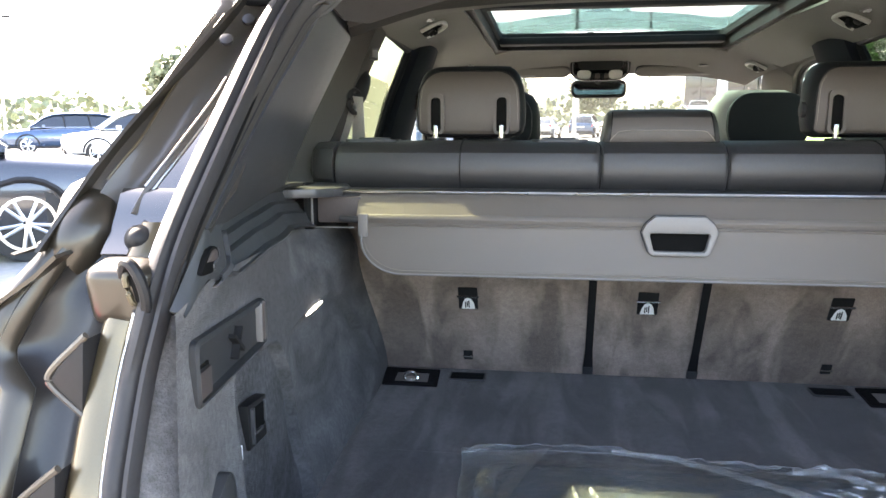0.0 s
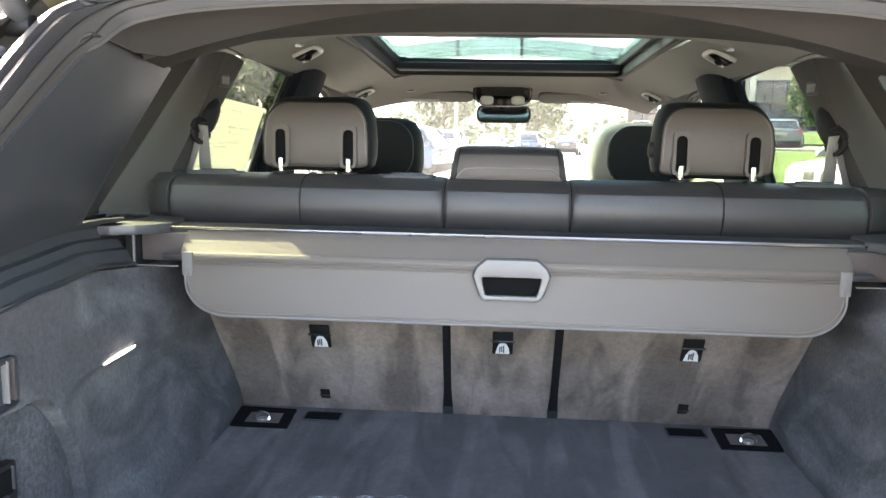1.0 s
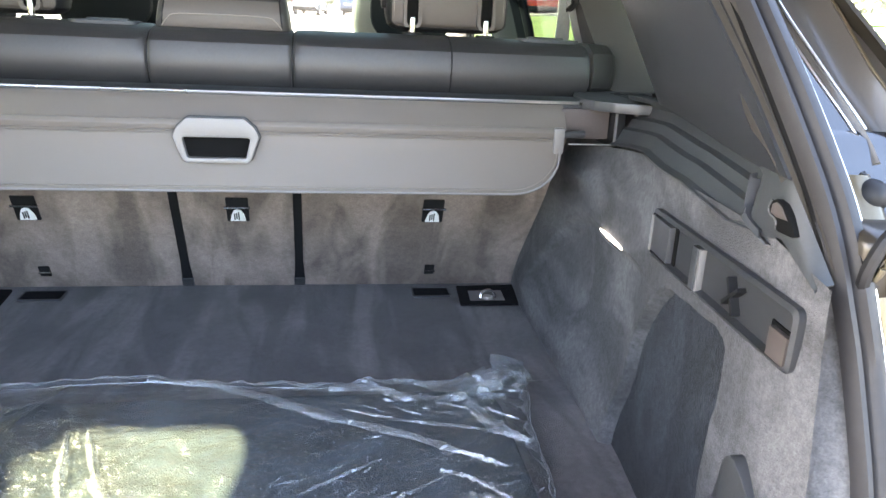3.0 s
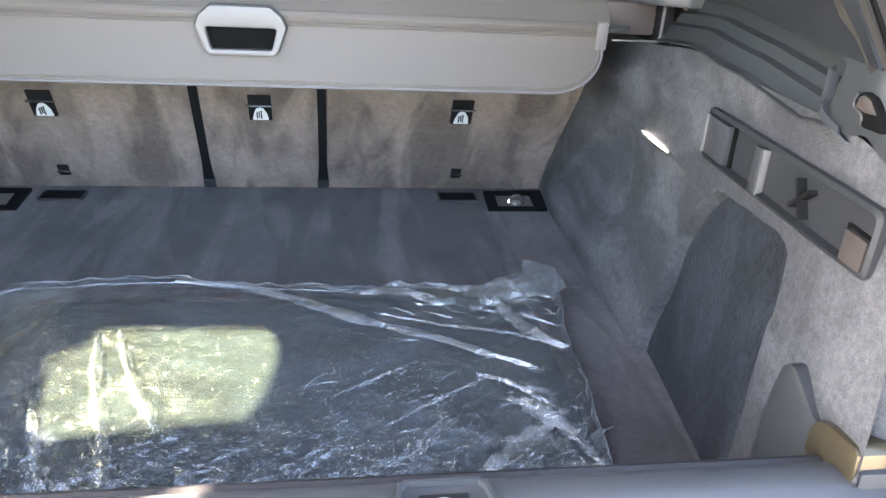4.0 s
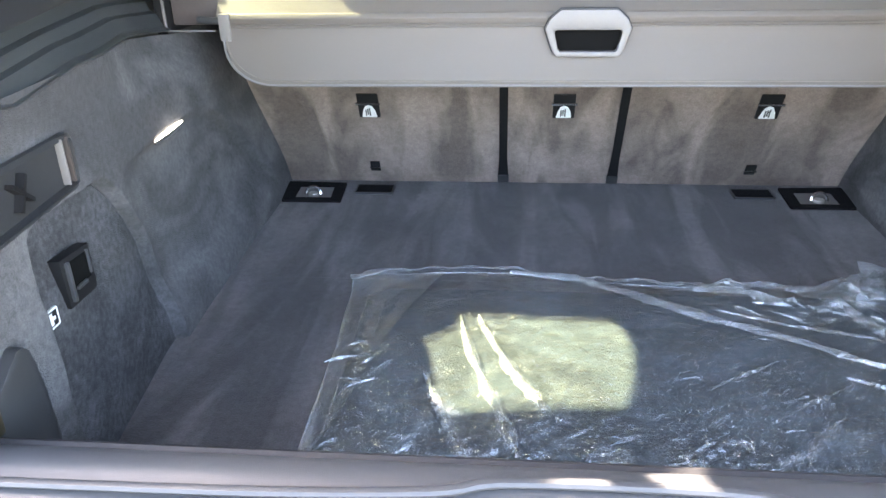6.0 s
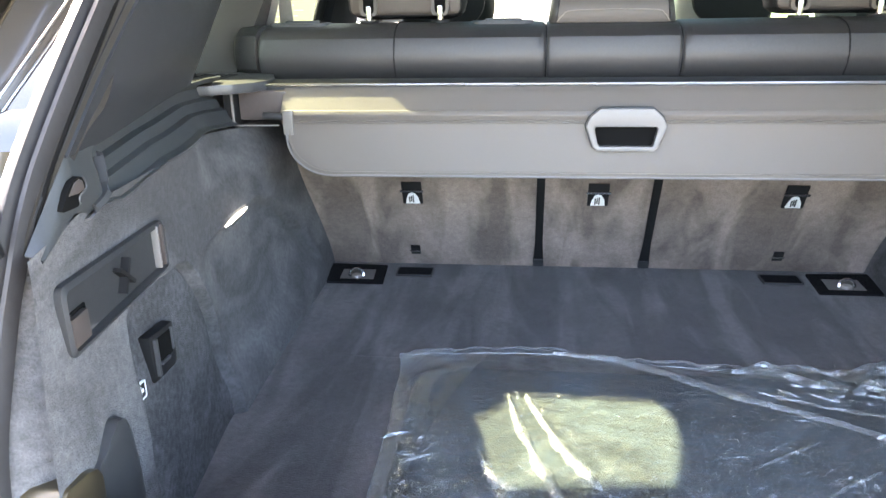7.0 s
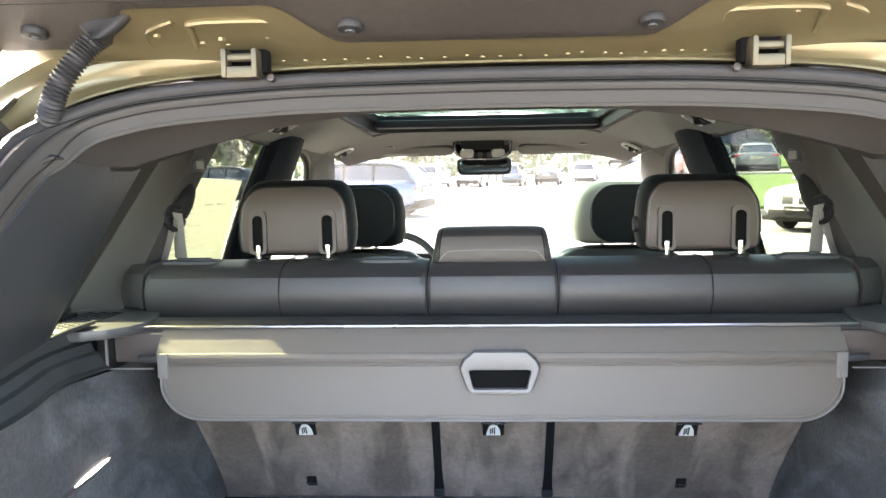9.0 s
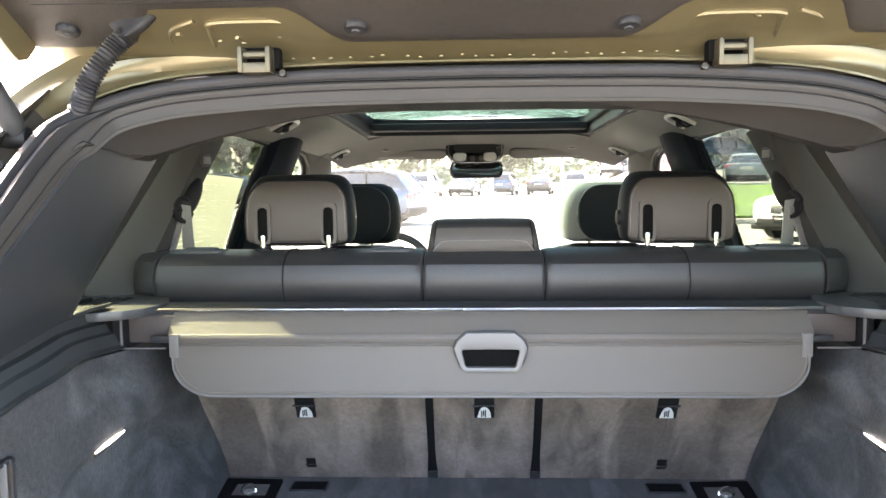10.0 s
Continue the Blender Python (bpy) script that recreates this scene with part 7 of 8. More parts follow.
def upper_tailgate():
    t = thing("upper_tailgate", "open upper tailgate with bronze painted frame and black lining", "tailgate")

    def under(y):
        return lerp([-1.80, -1.50, -1.10, -0.85, -0.76, -0.68, -0.60], [2.04, 1.98, 1.83, 1.700, 1.652, 1.612, 1.588], y)

    def liner_edge(x):
        a = abs(x)
        return -0.670 - 0.066 * ease(0.175, 0.26, a) * ease(0.475, 0.42, a)
    rows = []
    for y in np.linspace(-0.600, -0.80, 24):
        rows.append([(x, y, under(y) + 0.010 * ease(-0.64, -0.67, y) * ease(0.24, 0.29, abs(x)) * ease(0.45, 0.40, abs(x)) - 0.006 * ease(-0.625, -0.605, y)) for x in np.linspace(-0.60, 0.60, 97)])
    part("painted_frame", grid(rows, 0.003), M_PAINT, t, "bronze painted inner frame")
    rows = []
    for k in range(31):
        u = k / 30
        row = []
        for x in np.linspace(-0.60, 0.60, 97):
            y0 = liner_edge(x)
            y = y0 + (-1.72 - y0) * u ** 1.6
            roll = 0.009 * math.sqrt(min(1, u ** 1.6 * 1.05 / 0.018)) if u > 0 else 0
            row.append((x, y, under(y) + 0.004 - roll))
        rows.append(row)
    part("lining", grid(rows, 0.003), M_LINER, t, "black plastic tailgate lining")
    part("lining_strip", grid([[(x, y, under(y) - 0.020) for x in np.linspace(-0.55, 0.55, 9)] for y in np.linspace(-0.795, -1.05, 5)], 0.004), M_LINER, t)
    for y in (-0.757, -0.790):
        part("lining_seam", tube([(x, y, under(y) - 0.0065) for x in np.linspace(-0.56, 0.56, 9)], 0.0022, 6), M_BLACK, t)
    rows = [[(x, y, under(max(y, -1.8)) + 0.055) for x in np.linspace(-0.64, 0.64, 12)] for y in np.linspace(-0.60, -1.80, 16)]
    part("outer_skin", grid(rows, 0.004), M_PAINT_OUT, t)
    for s in (-1, 1):
        part("side_skin", grid([[(s * (0.60 + 0.04 * k), y, under(y) + 0.055 * k) for k in (0, 0.5, 1)] for y in np.linspace(-0.60, -1.80, 14)], 0.003), M_PAINT_OUT, t)
        # flap added to stop sun from reaching the sill beyond its lit patch
        part("sun_stop_flap", grid([[(s * (0.600 + 0.006 * k), y, under(y) - 0.050 * k * ease(-0.675, -0.715, y) * ease(-0.86, -0.74, y)) for k in (0, 0.5, 1)] for y in np.linspace(-0.68, -0.86, 10)], 0.004), M_PAINT, t)
    for x, y in ((-0.166, -0.712), (0.178, -0.709), (-0.538, -0.715), (0.550, -0.712)):
        z = under(y) - 0.012
        part("buffer", cyl((x, y, z + 0.008), (x, y - 0.002, z - 0.003), 0.015, 18, 0.004), M_RUBBER, t, "round rubber buffer")
        part("buffer_pin", cyl((x, y - 0.001, z - 0.001), (x, y - 0.002, z - 0.0055), 0.006, 10, 0.001), M_PLASTIC, t)
    # hidden box added to keep sun from leaking between roof and tailgate skins
    part("roof_gap_block", box(-0.60, 0.60, -0.598, -0.555, 1.594, 1.655, 0.006), M_RUBBER, t, "unseen black block added against sun through the roof gap")
    random.seed(8)
    for k in range(46):
        x = -0.56 + 1.12 * k / 45 + random.uniform(-0.006, 0.006)
        y = -0.632 + random.uniform(-0.004, 0.004)
        if abs(abs(x) - 0.32) < 0.05:
            continue
        part("weld_spot", cyl((x, y, under(y) + 0.004), (x, y, under(y) - 0.0042), 0.0034, 10, 0.001), M_PAINT, t)
    for s in (-1, 1):
        for k in range(7):
            x, y = s * random.uniform(0.25, 0.46), random.uniform(-0.70, -0.648)
            part("weld_spot", cyl((x, y, under(y) + 0.016), (x, y, under(y) + 0.004), 0.0050, 6, 0.001), M_PAINT, t)
    for s in (-1, 1):
        h = -0.305 if s < 0 else 0.318
        ring = [(h - 0.062, -0.652), (h - 0.056, -0.690), (h - 0.046, -0.703), (h + 0.046, -0.703), (h + 0.056, -0.690), (h + 0.062, -0.652)]
        part("pressed_bead", tube(spline([(a, b, under(b) + 0.0055) for a, b in ring], 40), 0.0045, 8), M_PAINT, t)
        for q in (-1, 1):
            lobe = [(h + q * 0.066, -0.650), (h + q * 0.100, -0.652), (h + q * 0.116, -0.664), (h + q * 0.108, -0.690), (h + q * 0.072, -0.706)]
            part("pressed_bead", tube(spline([(a, b, under(b) + 0.006) for a, b in lobe], 30), 0.0040, 8), M_PAINT, t)
        part("hinge_pocket", box(h - 0.029, h + 0.029, -0.670, -0.648, 1.574, 1.603, 0.004), M_VOID, t, "hinge pocket, its shade a near-black block")
        hinge = part("hinge", box(h - 0.022, h + 0.022, -0.690, -0.668, 1.566, 1.580, 0.003), M_CAST, t, "cast metal hinge")
        for q in (-1, 1):
            part("hinge_ear", box(*sorted((h + q * 0.015, h + q * 0.022)), -0.692, -0.662, 1.566, 1.601, 0.003), M_CAST, hinge)
        part("hinge_pin", cyl((h - 0.016, -0.682, 1.591), (h + 0.016, -0.682, 1.591), 0.005, 10), M_CAST, hinge)
        part("hinge_nut", cyl((h - s * 0.034, -0.668, 1.566), (h - s * 0.034, -0.676, 1.568), 0.005, 8, 0.001), M_JAMB, t)


upper_tailgate()


def gaiter(side):
    """Corrugated cable sleeve between body and tailgate."""
    t = thing("cable_gaiter", "grey corrugated rubber cable sleeve by the tailgate hinge", "cable sleeve", "cable sleeves")
    pts = spline(mirrored(side, [(0.458, -0.729, 1.608), (0.468, -0.734, 1.596), (0.480, -0.739, 1.580), (0.494, -0.741, 1.561), (0.506, -0.739, 1.542), (0.517, -0.732, 1.524), (0.532, -0.719, 1.504)]), 110)
    part("sleeve", tube(pts, 0.014, 12, radii=[0.0125 + 0.0019 * math.sin(k * 1.5) for k in range(110)]), M_RUBBER, t, sharp=80)
    rings = []
    for x, y, z, w, d in ((0.452, -0.712, 1.646, 0.033, 0.015), (0.452, -0.713, 1.639, 0.035, 0.016), (0.452, -0.715, 1.634, 0.034, 0.016), (0.449, -0.718, 1.626, 0.028, 0.015), (0.450, -0.722, 1.618, 0.021, 0.0145), (0.455, -0.727, 1.610, 0.0155, 0.0145), (0.460, -0.731, 1.604, 0.0145, 0.0145)):
        rings.append([(side * (x + w * math.cos(a)), y + d * math.sin(a), z - 0.25 * w * math.cos(a)) for a in np.linspace(0, 2 * math.pi, 21)[:-1]])
    part("boot", loft(rings), M_RUBBER, t, sharp=60)
    part("boot_lip", tube([(p[0], p[1], p[2]) for p in rings[1]], 0.0035, 8, True), M_RUBBER, t)


gaiter(-1)


def strut(side):
    t = thing("gas_strut", "black tailgate strut fixed to the body", "strut", "tailgate struts")
    a, b = Vector((side * 0.585, -0.735, 1.488)), Vector((side * 0.630, -0.900, 1.730))
    part("tube", tube([a.lerp(b, u) for u in (0.02, 0.06, 0.10, 0.45, 0.50, 1.0)], 0.013, 14, radii=[0.010, 0.0135, 0.0145, 0.0145, 0.0125, 0.0125]), M_STOWAGE, t, fixed=True)
    part("ball_joint", cyl(a + Vector((-0.012 * side, 0, 0)), a + Vector((0.030 * side, 0, 0)), 0.013, 12, 0.003), M_BLACK, t, fixed=True)


strut(1)
strut(-1)

# ================= outside: car park, cars, trees, buildings =================
IN_CAR = False
M_ASPHALT = material("pale_concrete", (0.22, 0.215, 0.20), 0.9, vary=0.18, grain=14, bump=0.4, bump_size=60, blotch=0.25)
M_GRASS = material("lawn", (0.075, 0.13, 0.028), 0.9, vary=0.35, grain=8, bump=0.6, bump_size=30, blotch=0.6)
M_KERB = material("concrete_kerb", (0.42, 0.40, 0.36), 0.85, vary=0.12, grain=9, bump=0.3, bump_size=50)
M_LINE = material("white_road_paint", (0.75, 0.75, 0.72), 0.7, vary=0.1, grain=10)
# leaf green paled so that the colour itself carries the distant haze
M_LEAF = material("hazed_leaves", (0.105, 0.120, 0.065), 0.7, vary=0.4, grain=5, random_by="island")
M_LEAF_DARK = material("conifer_leaves", (0.050, 0.105, 0.030), 0.75, vary=0.3, grain=5, random_by="island")
M_BARK = material("bark", (0.11, 0.085, 0.06), 0.9, vary=0.3, grain=12, bump=0.6, bump_size=40)
M_HILL = material("dry_hills", (0.20, 0.19, 0.13), 0.95, vary=0.3, grain=0.05, blotch=0.01)
M_STUCCO = material("white_stucco", (0.72, 0.70, 0.66), 0.85, vary=0.06, grain=3, bump=0.2, bump_size=30)
M_ROOF = material("dark_roof", (0.06, 0.075, 0.07), 0.6, vary=0.15, grain=4)
M_CARGLASS = material("car_window", (0.012, 0.015, 0.018), 0.06, vary=0.1, spec=0.8)
M_TYRE = material("tyre_rubber", (0.018, 0.018, 0.018), 0.85, vary=0.2, grain=30)
M_RIM = material("alloy_rim", (0.62, 0.62, 0.63), 0.3, 0.9, vary=0.06)
M_LIGHT = material("headlamp_glass", (0.60, 0.63, 0.66), 0.1, vary=0.1, coat=1.0)
M_POLE = material("pole_metal", (0.35, 0.34, 0.33), 0.5, 0.6, vary=0.1)


def ground_z(x, y):
    return (0.85 * ease(21, 31, y) + 0.9 * ease(33, 41, y)) * ease(3.5, 7.5, x - 0.12 * (y - 20))


def build_ground():
    xs = sorted(set([round(v, 3) for v in np.concatenate([np.linspace(-60, 60, 61), [-2500, -900, -350, -150, 150, 350, 900, 2500]])]))
    ys = sorted(set([round(v, 3) for v in np.concatenate([np.linspace(-30, 80, 56), [-2500, -900, -300, -100, 150, 350, 900, 2500]])]))
    bm = grid([[(x, y, ground_z(x, y)) for x in xs] for y in ys])
    g = part("ground", bm, M_ASPHALT)
    tagged(g, "pale sunlit concrete of the car park", "ground", kind="structure")


build_ground()


def strip(name, x0, x1, y0, y1, lift, mat, label, category, n=14):
    rows = [[(x, y, ground_z(x, y) + lift) for x in np.linspace(x0, x1, n)] for y in np.linspace(y0, y1, n)]
    bm = grid(rows)
    bmesh.ops.recalc_face_normals(bm, faces=bm.faces[:])
    bmesh.ops.solidify(bm, geom=bm.faces[:], thickness=lift + 0.02)
    return tagged(part(name, bm, mat), label, category, kind="structure")


strip("lawn", 4.4, 30.0, 20.3, 29.0, 0.10, M_GRASS, "bright green mown lawn strip", "lawn", 24)
strip("lawn", 14.0, 44.0, 36.0, 42.0, 0.10, M_GRASS, "bright green mown lawn strip", "lawn", 20)
strip("kerb", 4.1, 30.0, 20.0, 20.28, 0.14, M_KERB, "pale concrete kerb along the lawn", "kerb", 16)
strip("kerb", 4.1, 30.0, 29.02, 29.3, 0.14, M_KERB, "pale concrete kerb along the lawn", "kerb", 16)
for k in range(9):
    x = -13.5 + 2.75 * k
    strip("parking_line", x, x + 0.10, 9.5, 14.5, 0.004, M_LINE, "white painted parking line", "road marking", 3)


def wheel(parent, x, y, r, s):
    """Wheel with tyre, rim and spokes, on the side s."""
    w = part("wheel", cyl((x, y - s * 0.20, r), (x, y, r), r, 28, 0.03), M_TYRE, parent)
    part("rim", frame_ring([(x + 0.72 * r * math.cos(a), r + 0.72 * r * math.sin(a)) for a in np.linspace(0, 2 * math.pi, 25)[:-1]],
                                 [(x + 0.64 * r * math.cos(a), r + 0.64 * r * math.sin(a)) for a in np.linspace(0, 2 * math.pi, 25)[:-1]], y - 0.02, y + 0.012, "y"), M_RIM, w)
    part("hub", cyl((x, y - 0.01 * s, r), (x, y + 0.012 * s, r), 0.14 * r, 12), M_RIM, w)
    bm = bmesh.new()
    for k in range(10):
        a = 2 * math.pi * k / 10 + (0.12 if k % 2 else -0.12)
        join(bm, tube([(x + 0.1 * r * math.cos(a), y + 0.004 * s, r + 0.1 * r * math.sin(a)), (x + 0.68 * r * math.cos(a), y + 0.006 * s, r + 0.68 * r * math.sin(a))], 0.018, 6))
    part("spokes", bm, M_RIM, w)
    part("disc", cyl((x, y - 0.03 * s, r), (x, y - 0.012 * s, r), 0.66 * r, 20), M_BLACK, w)


def parked_car(label, paint, x, y, heading, kind="suv"):
    """A parked car, nose along its own +x."""
    m = pose(x, y, ground_z(x, y), 0, 0, heading)
    t = thing("car", label, "car", "parked cars", m=m)
    if kind == "suv":
        L, H, W, belt, wr = 4.75, 1.70, 0.94, 1.08, 0.37
        body = [(-2.36, 0.62, 0.50, 0.98, 0.80), (-2.30, 0.34, 0.85, 1.06, 0.86), (-2.0, 0.26, 0.93, 1.10, 0.90), (-1.2, 0.24, 0.95, 1.09, 0.92), (0.2, 0.24, 0.95, 1.06, 0.92), (1.05, 0.24, 0.95, 1.03, 0.92), (1.5, 0.25, 0.94, 0.99, 0.90), (2.05, 0.28, 0.88, 0.93, 0.86), (2.30, 0.36, 0.78, 0.86, 0.78), (2.38, 0.50, 0.62, 0.76, 0.66)]
        top = [(-2.28, 1.10, 0.80), (-1.95, 1.54, 0.66), (-1.5, 1.66, 0.62), (-0.5, 1.70, 0.62), (0.35, 1.66, 0.61), (0.75, 1.52, 0.64), (1.30, 1.10, 0.78)]
    else:
        L, H, W, belt, wr = 4.70, 1.45, 0.90, 0.93, 0.33
        body = [(-2.35, 0.55, 0.60, 0.90, 0.72), (-2.28, 0.32, 0.82, 0.98, 0.80), (-1.9, 0.24, 0.89, 1.00, 0.84), (-1.1, 0.22, 0.91, 0.96, 0.86), (0.2, 0.22, 0.91, 0.92, 0.87), (1.0, 0.22, 0.91, 0.90, 0.87), (1.6, 0.24, 0.88, 0.84, 0.84), (2.1, 0.28, 0.82, 0.74, 0.78), (2.33, 0.42, 0.66, 0.62, 0.66)]
        top = [(-1.75, 0.98, 0.76), (-1.15, 1.34, 0.60), (-0.6, 1.44, 0.56), (0.1, 1.44, 0.56), (0.45, 1.34, 0.58), (1.05, 0.92, 0.76)]
    rings = []
    for bx, z0, hw, z1, sh in body:
        pts = [(-hw * 0.86, z0), (-hw, z0 + 0.12), (-hw * 1.0, z0 + (z1 - z0) * 0.55), (-sh, z1 - 0.10), (-sh * 0.92, z1 - 0.02), (-sh * 0.6, z1 + 0.02), (0, z1 + 0.03)]
        pts += [(-a, b) for a, b in pts[-2::-1]]
        rings.append([(bx, a, b) for a, b in pts])
    part("body", loft(rings), paint, t, sharp=50)
    rings = []
    for bx, z, hw in top:
        b = belt - 0.03
        f = max(0.0, (z - b) / (H - b))
        rings.append([(bx, -0.80 * W / 0.94 - 0.02 * f, b), (bx, -hw - 0.06 * (1 - f), max(b + 0.01, z - 0.10 * f)), (bx, -hw * 0.85, max(b + 0.015, z - 0.03 * f)), (bx, 0, max(b + 0.02, z)), (bx, hw * 0.85, max(b + 0.015, z - 0.03 * f)), (bx, hw + 0.06 * (1 - f), max(b + 0.01, z - 0.10 * f)), (bx, 0.80 * W / 0.94 + 0.02 * f, b)])
    part("glasshouse", loft(rings), M_CARGLASS, t, "dark glass windows", sharp=50)
    roof = [[(bx, hw * u, z + 0.012 - 0.03 * abs(u) ** 4) for u in np.linspace(-0.98, 0.98, 9)] for bx, z, hw in top[1:-1]]
    part("roof", grid(roof, 0.02), paint, t)
    for s in (-1, 1):
        def rail(p, q, r=0.03):
            return tube([p, q], r, 6)
        k = len(top)
        path = [(bx, s * (hw * 0.98 + 0.03), z - 0.05) for bx, z, hw in top]
        path[0] = (top[0][0], s * 0.80 * W / 0.94, belt)
        path[-1] = (top[-1][0], s * 0.80 * W / 0.94, belt)
        part("roof_frame", tube(path, 0.035, 6), paint, t)
        for bx in (-0.95, 0.02):
            part("door_pillar", tube([(bx - 0.05, s * 0.815 * W / 0.94, belt - 0.02), (bx, s * (0.66 if kind == "suv" else 0.60), H - 0.12)], 0.03, 6), M_BLACK if kind != "sedan" else paint, t)
        part("window_trim", tube([(bx, s * 0.81 * W / 0.94, belt) for bx in np.linspace(top[0][0] + 0.1, top[-1][0] - 0.1, 6)], 0.016, 6), M_CHROME, t)
        part("headlamp", box(L / 2 - 0.36, L / 2 - 0.10, *sorted((s * 0.50, s * 0.80)), 0.66, 0.80, 0.04, 2) if kind == "suv" else box(L / 2 - 0.36, L / 2 - 0.14, *sorted((s * 0.46, s * 0.74)), 0.56, 0.68, 0.04, 2), M_LIGHT, t, "clear headlamp")
        part("tail_lamp", box(-L / 2 + 0.02, -L / 2 + 0.22, *sorted((s * 0.50, s * 0.84)), 0.82, 0.95, 0.03, 2), M_RED, t, "red tail lamp")
        part("mirror", box(0.72, 0.86, *sorted((s * 0.92, s * 1.10)), belt - 0.02, belt + 0.12, 0.03, 2), paint, t)
        for bx in (-1.45, 1.42):
            wheel(t, bx, s * (W - 0.01), wr, s)
            part("wheel_arch", tube([(bx + (wr + 0.06) * math.cos(a), s * (W + 0.004), wr + (wr + 0.06) * math.sin(a)) for a in np.linspace(0.0, math.pi, 12)], 0.03, 6), M_BLACK, t)
            part("door_handle", box(bx * 0.45 - 0.1, bx * 0.45 + 0.1, *sorted((s * (W - 0.02), s * (W + 0.025))), belt - 0.17, belt - 0.14, 0.008), paint, t)
    part("front_intake", box(L / 2 - 0.14, L / 2 + 0.0, -0.66, 0.66, 0.30, 0.48, 0.04, 2), M_BLACK, t)
    part("sill", box(-2.2, 2.2, -W + 0.02, W - 0.02, 0.22, 0.34, 0.04, 2), M_BLACK, t)
    part("rear_bumper", box(-L / 2 - 0.03, -L / 2 + 0.3, -0.80, 0.80, 0.30, 0.52, 0.05, 2), M_BLACK, t)
    for s in (-1, 1):
        g = part("grille", box(L / 2 - 0.10, L / 2 + 0.005, *sorted((s * 0.03, s * 0.34)), 0.56, 0.80, 0.03, 2), M_BLACK, t, "dark kidney-shaped grille")
        for k in range(7):
            yy = s * (0.065 + 0.04 * k)
            part("grille_bar", box(L / 2 - 0.02, L / 2 + 0.018, yy - 0.006, yy + 0.006, 0.58, 0.78, 0.003), M_CHROME, g)
    part("plate_holder", box(L / 2 + 0.0, L / 2 + 0.03, -0.26, 0.26, 0.42, 0.55, 0.01), M_BLACK, t)
    part("plate_mark", box(L / 2 + 0.028, L / 2 + 0.034, -0.20, 0.20, 0.47, 0.50, 0.002), M_KERB, t)
    part("rear_plate", box(-L / 2 - 0.03, -L / 2 + 0.02, -0.26, 0.26, 0.74, 0.86, 0.01), M_KERB, t)
    return t


P_BLUE = material("blue_car_paint", (0.035, 0.065, 0.12), 0.25, 0.5, vary=0.05, coat=1.0)
P_WHITE = material("white_car_paint", (0.78, 0.78, 0.76), 0.3, vary=0.03, coat=1.0)
P_DARK = material("dark_car_paint", (0.035, 0.037, 0.042), 0.25, 0.5, vary=0.05, coat=1.0)
P_RED = material("red_car_paint", (0.42, 0.015, 0.025), 0.25, 0.2, vary=0.05, coat=1.0)
P_SILVER = material("silver_car_paint", (0.40, 0.42, 0.42), 0.3, 0.7, vary=0.05, coat=1.0)
P_STEEL = material("steel_grey_car_paint", (0.13, 0.16, 0.18), 0.32, 0.3, vary=0.05, coat=0.5)

parked_car("dark blue-grey SUV beside the open car, alloy wheel showing", P_DARK, -6.85, 4.65, 38)
parked_car("dark blue SUV parked side-on across the car park", P_BLUE, -20.9, 28.2, 218)
parked_car("white SUV parked beside a dark blue one", P_WHITE, -13.75, 21.9, 218)
parked_car("blue-grey SUV parked ahead, rear wheel showing", P_BLUE, -4.0, 21.6, 165)
parked_car("white SUV facing the camera with a dark grille", P_WHITE, 8.35, 15.5, -146)
parked_car("dark grey saloon seen from behind", P_STEEL, 12.1, 32.5, 70, "sedan")
parked_car("black SUV parked before the building", P_DARK, 14.2, 41.5, 20)
parked_car("red saloon on the road behind the lawn", P_RED, 8.5, 32.0, 100, "sedan")
for k, (paint, label) in enumerate(((P_DARK, "dark car in a far row"), (P_WHITE, "white car in a far row"), (P_SILVER, "silver car in a far row"), (P_BLUE, "blue car in a far row"), (P_DARK, "dark car in a far row"), (P_WHITE, "white car in a far row"), (P_SILVER, "silver car in a far row"))):
    parked_car(label, paint, -6.5 + 2.9 * k, 52 + 1.2 * k, 80, "suv" if k % 2 else "sedan")
parked_car("white van-like SUV far behind the sticker window", P_SILVER, -16.5, 44.0, 10)
parked_car("dark SUV far behind the sticker window", P_DARK, -13.5, 36.0, 170)


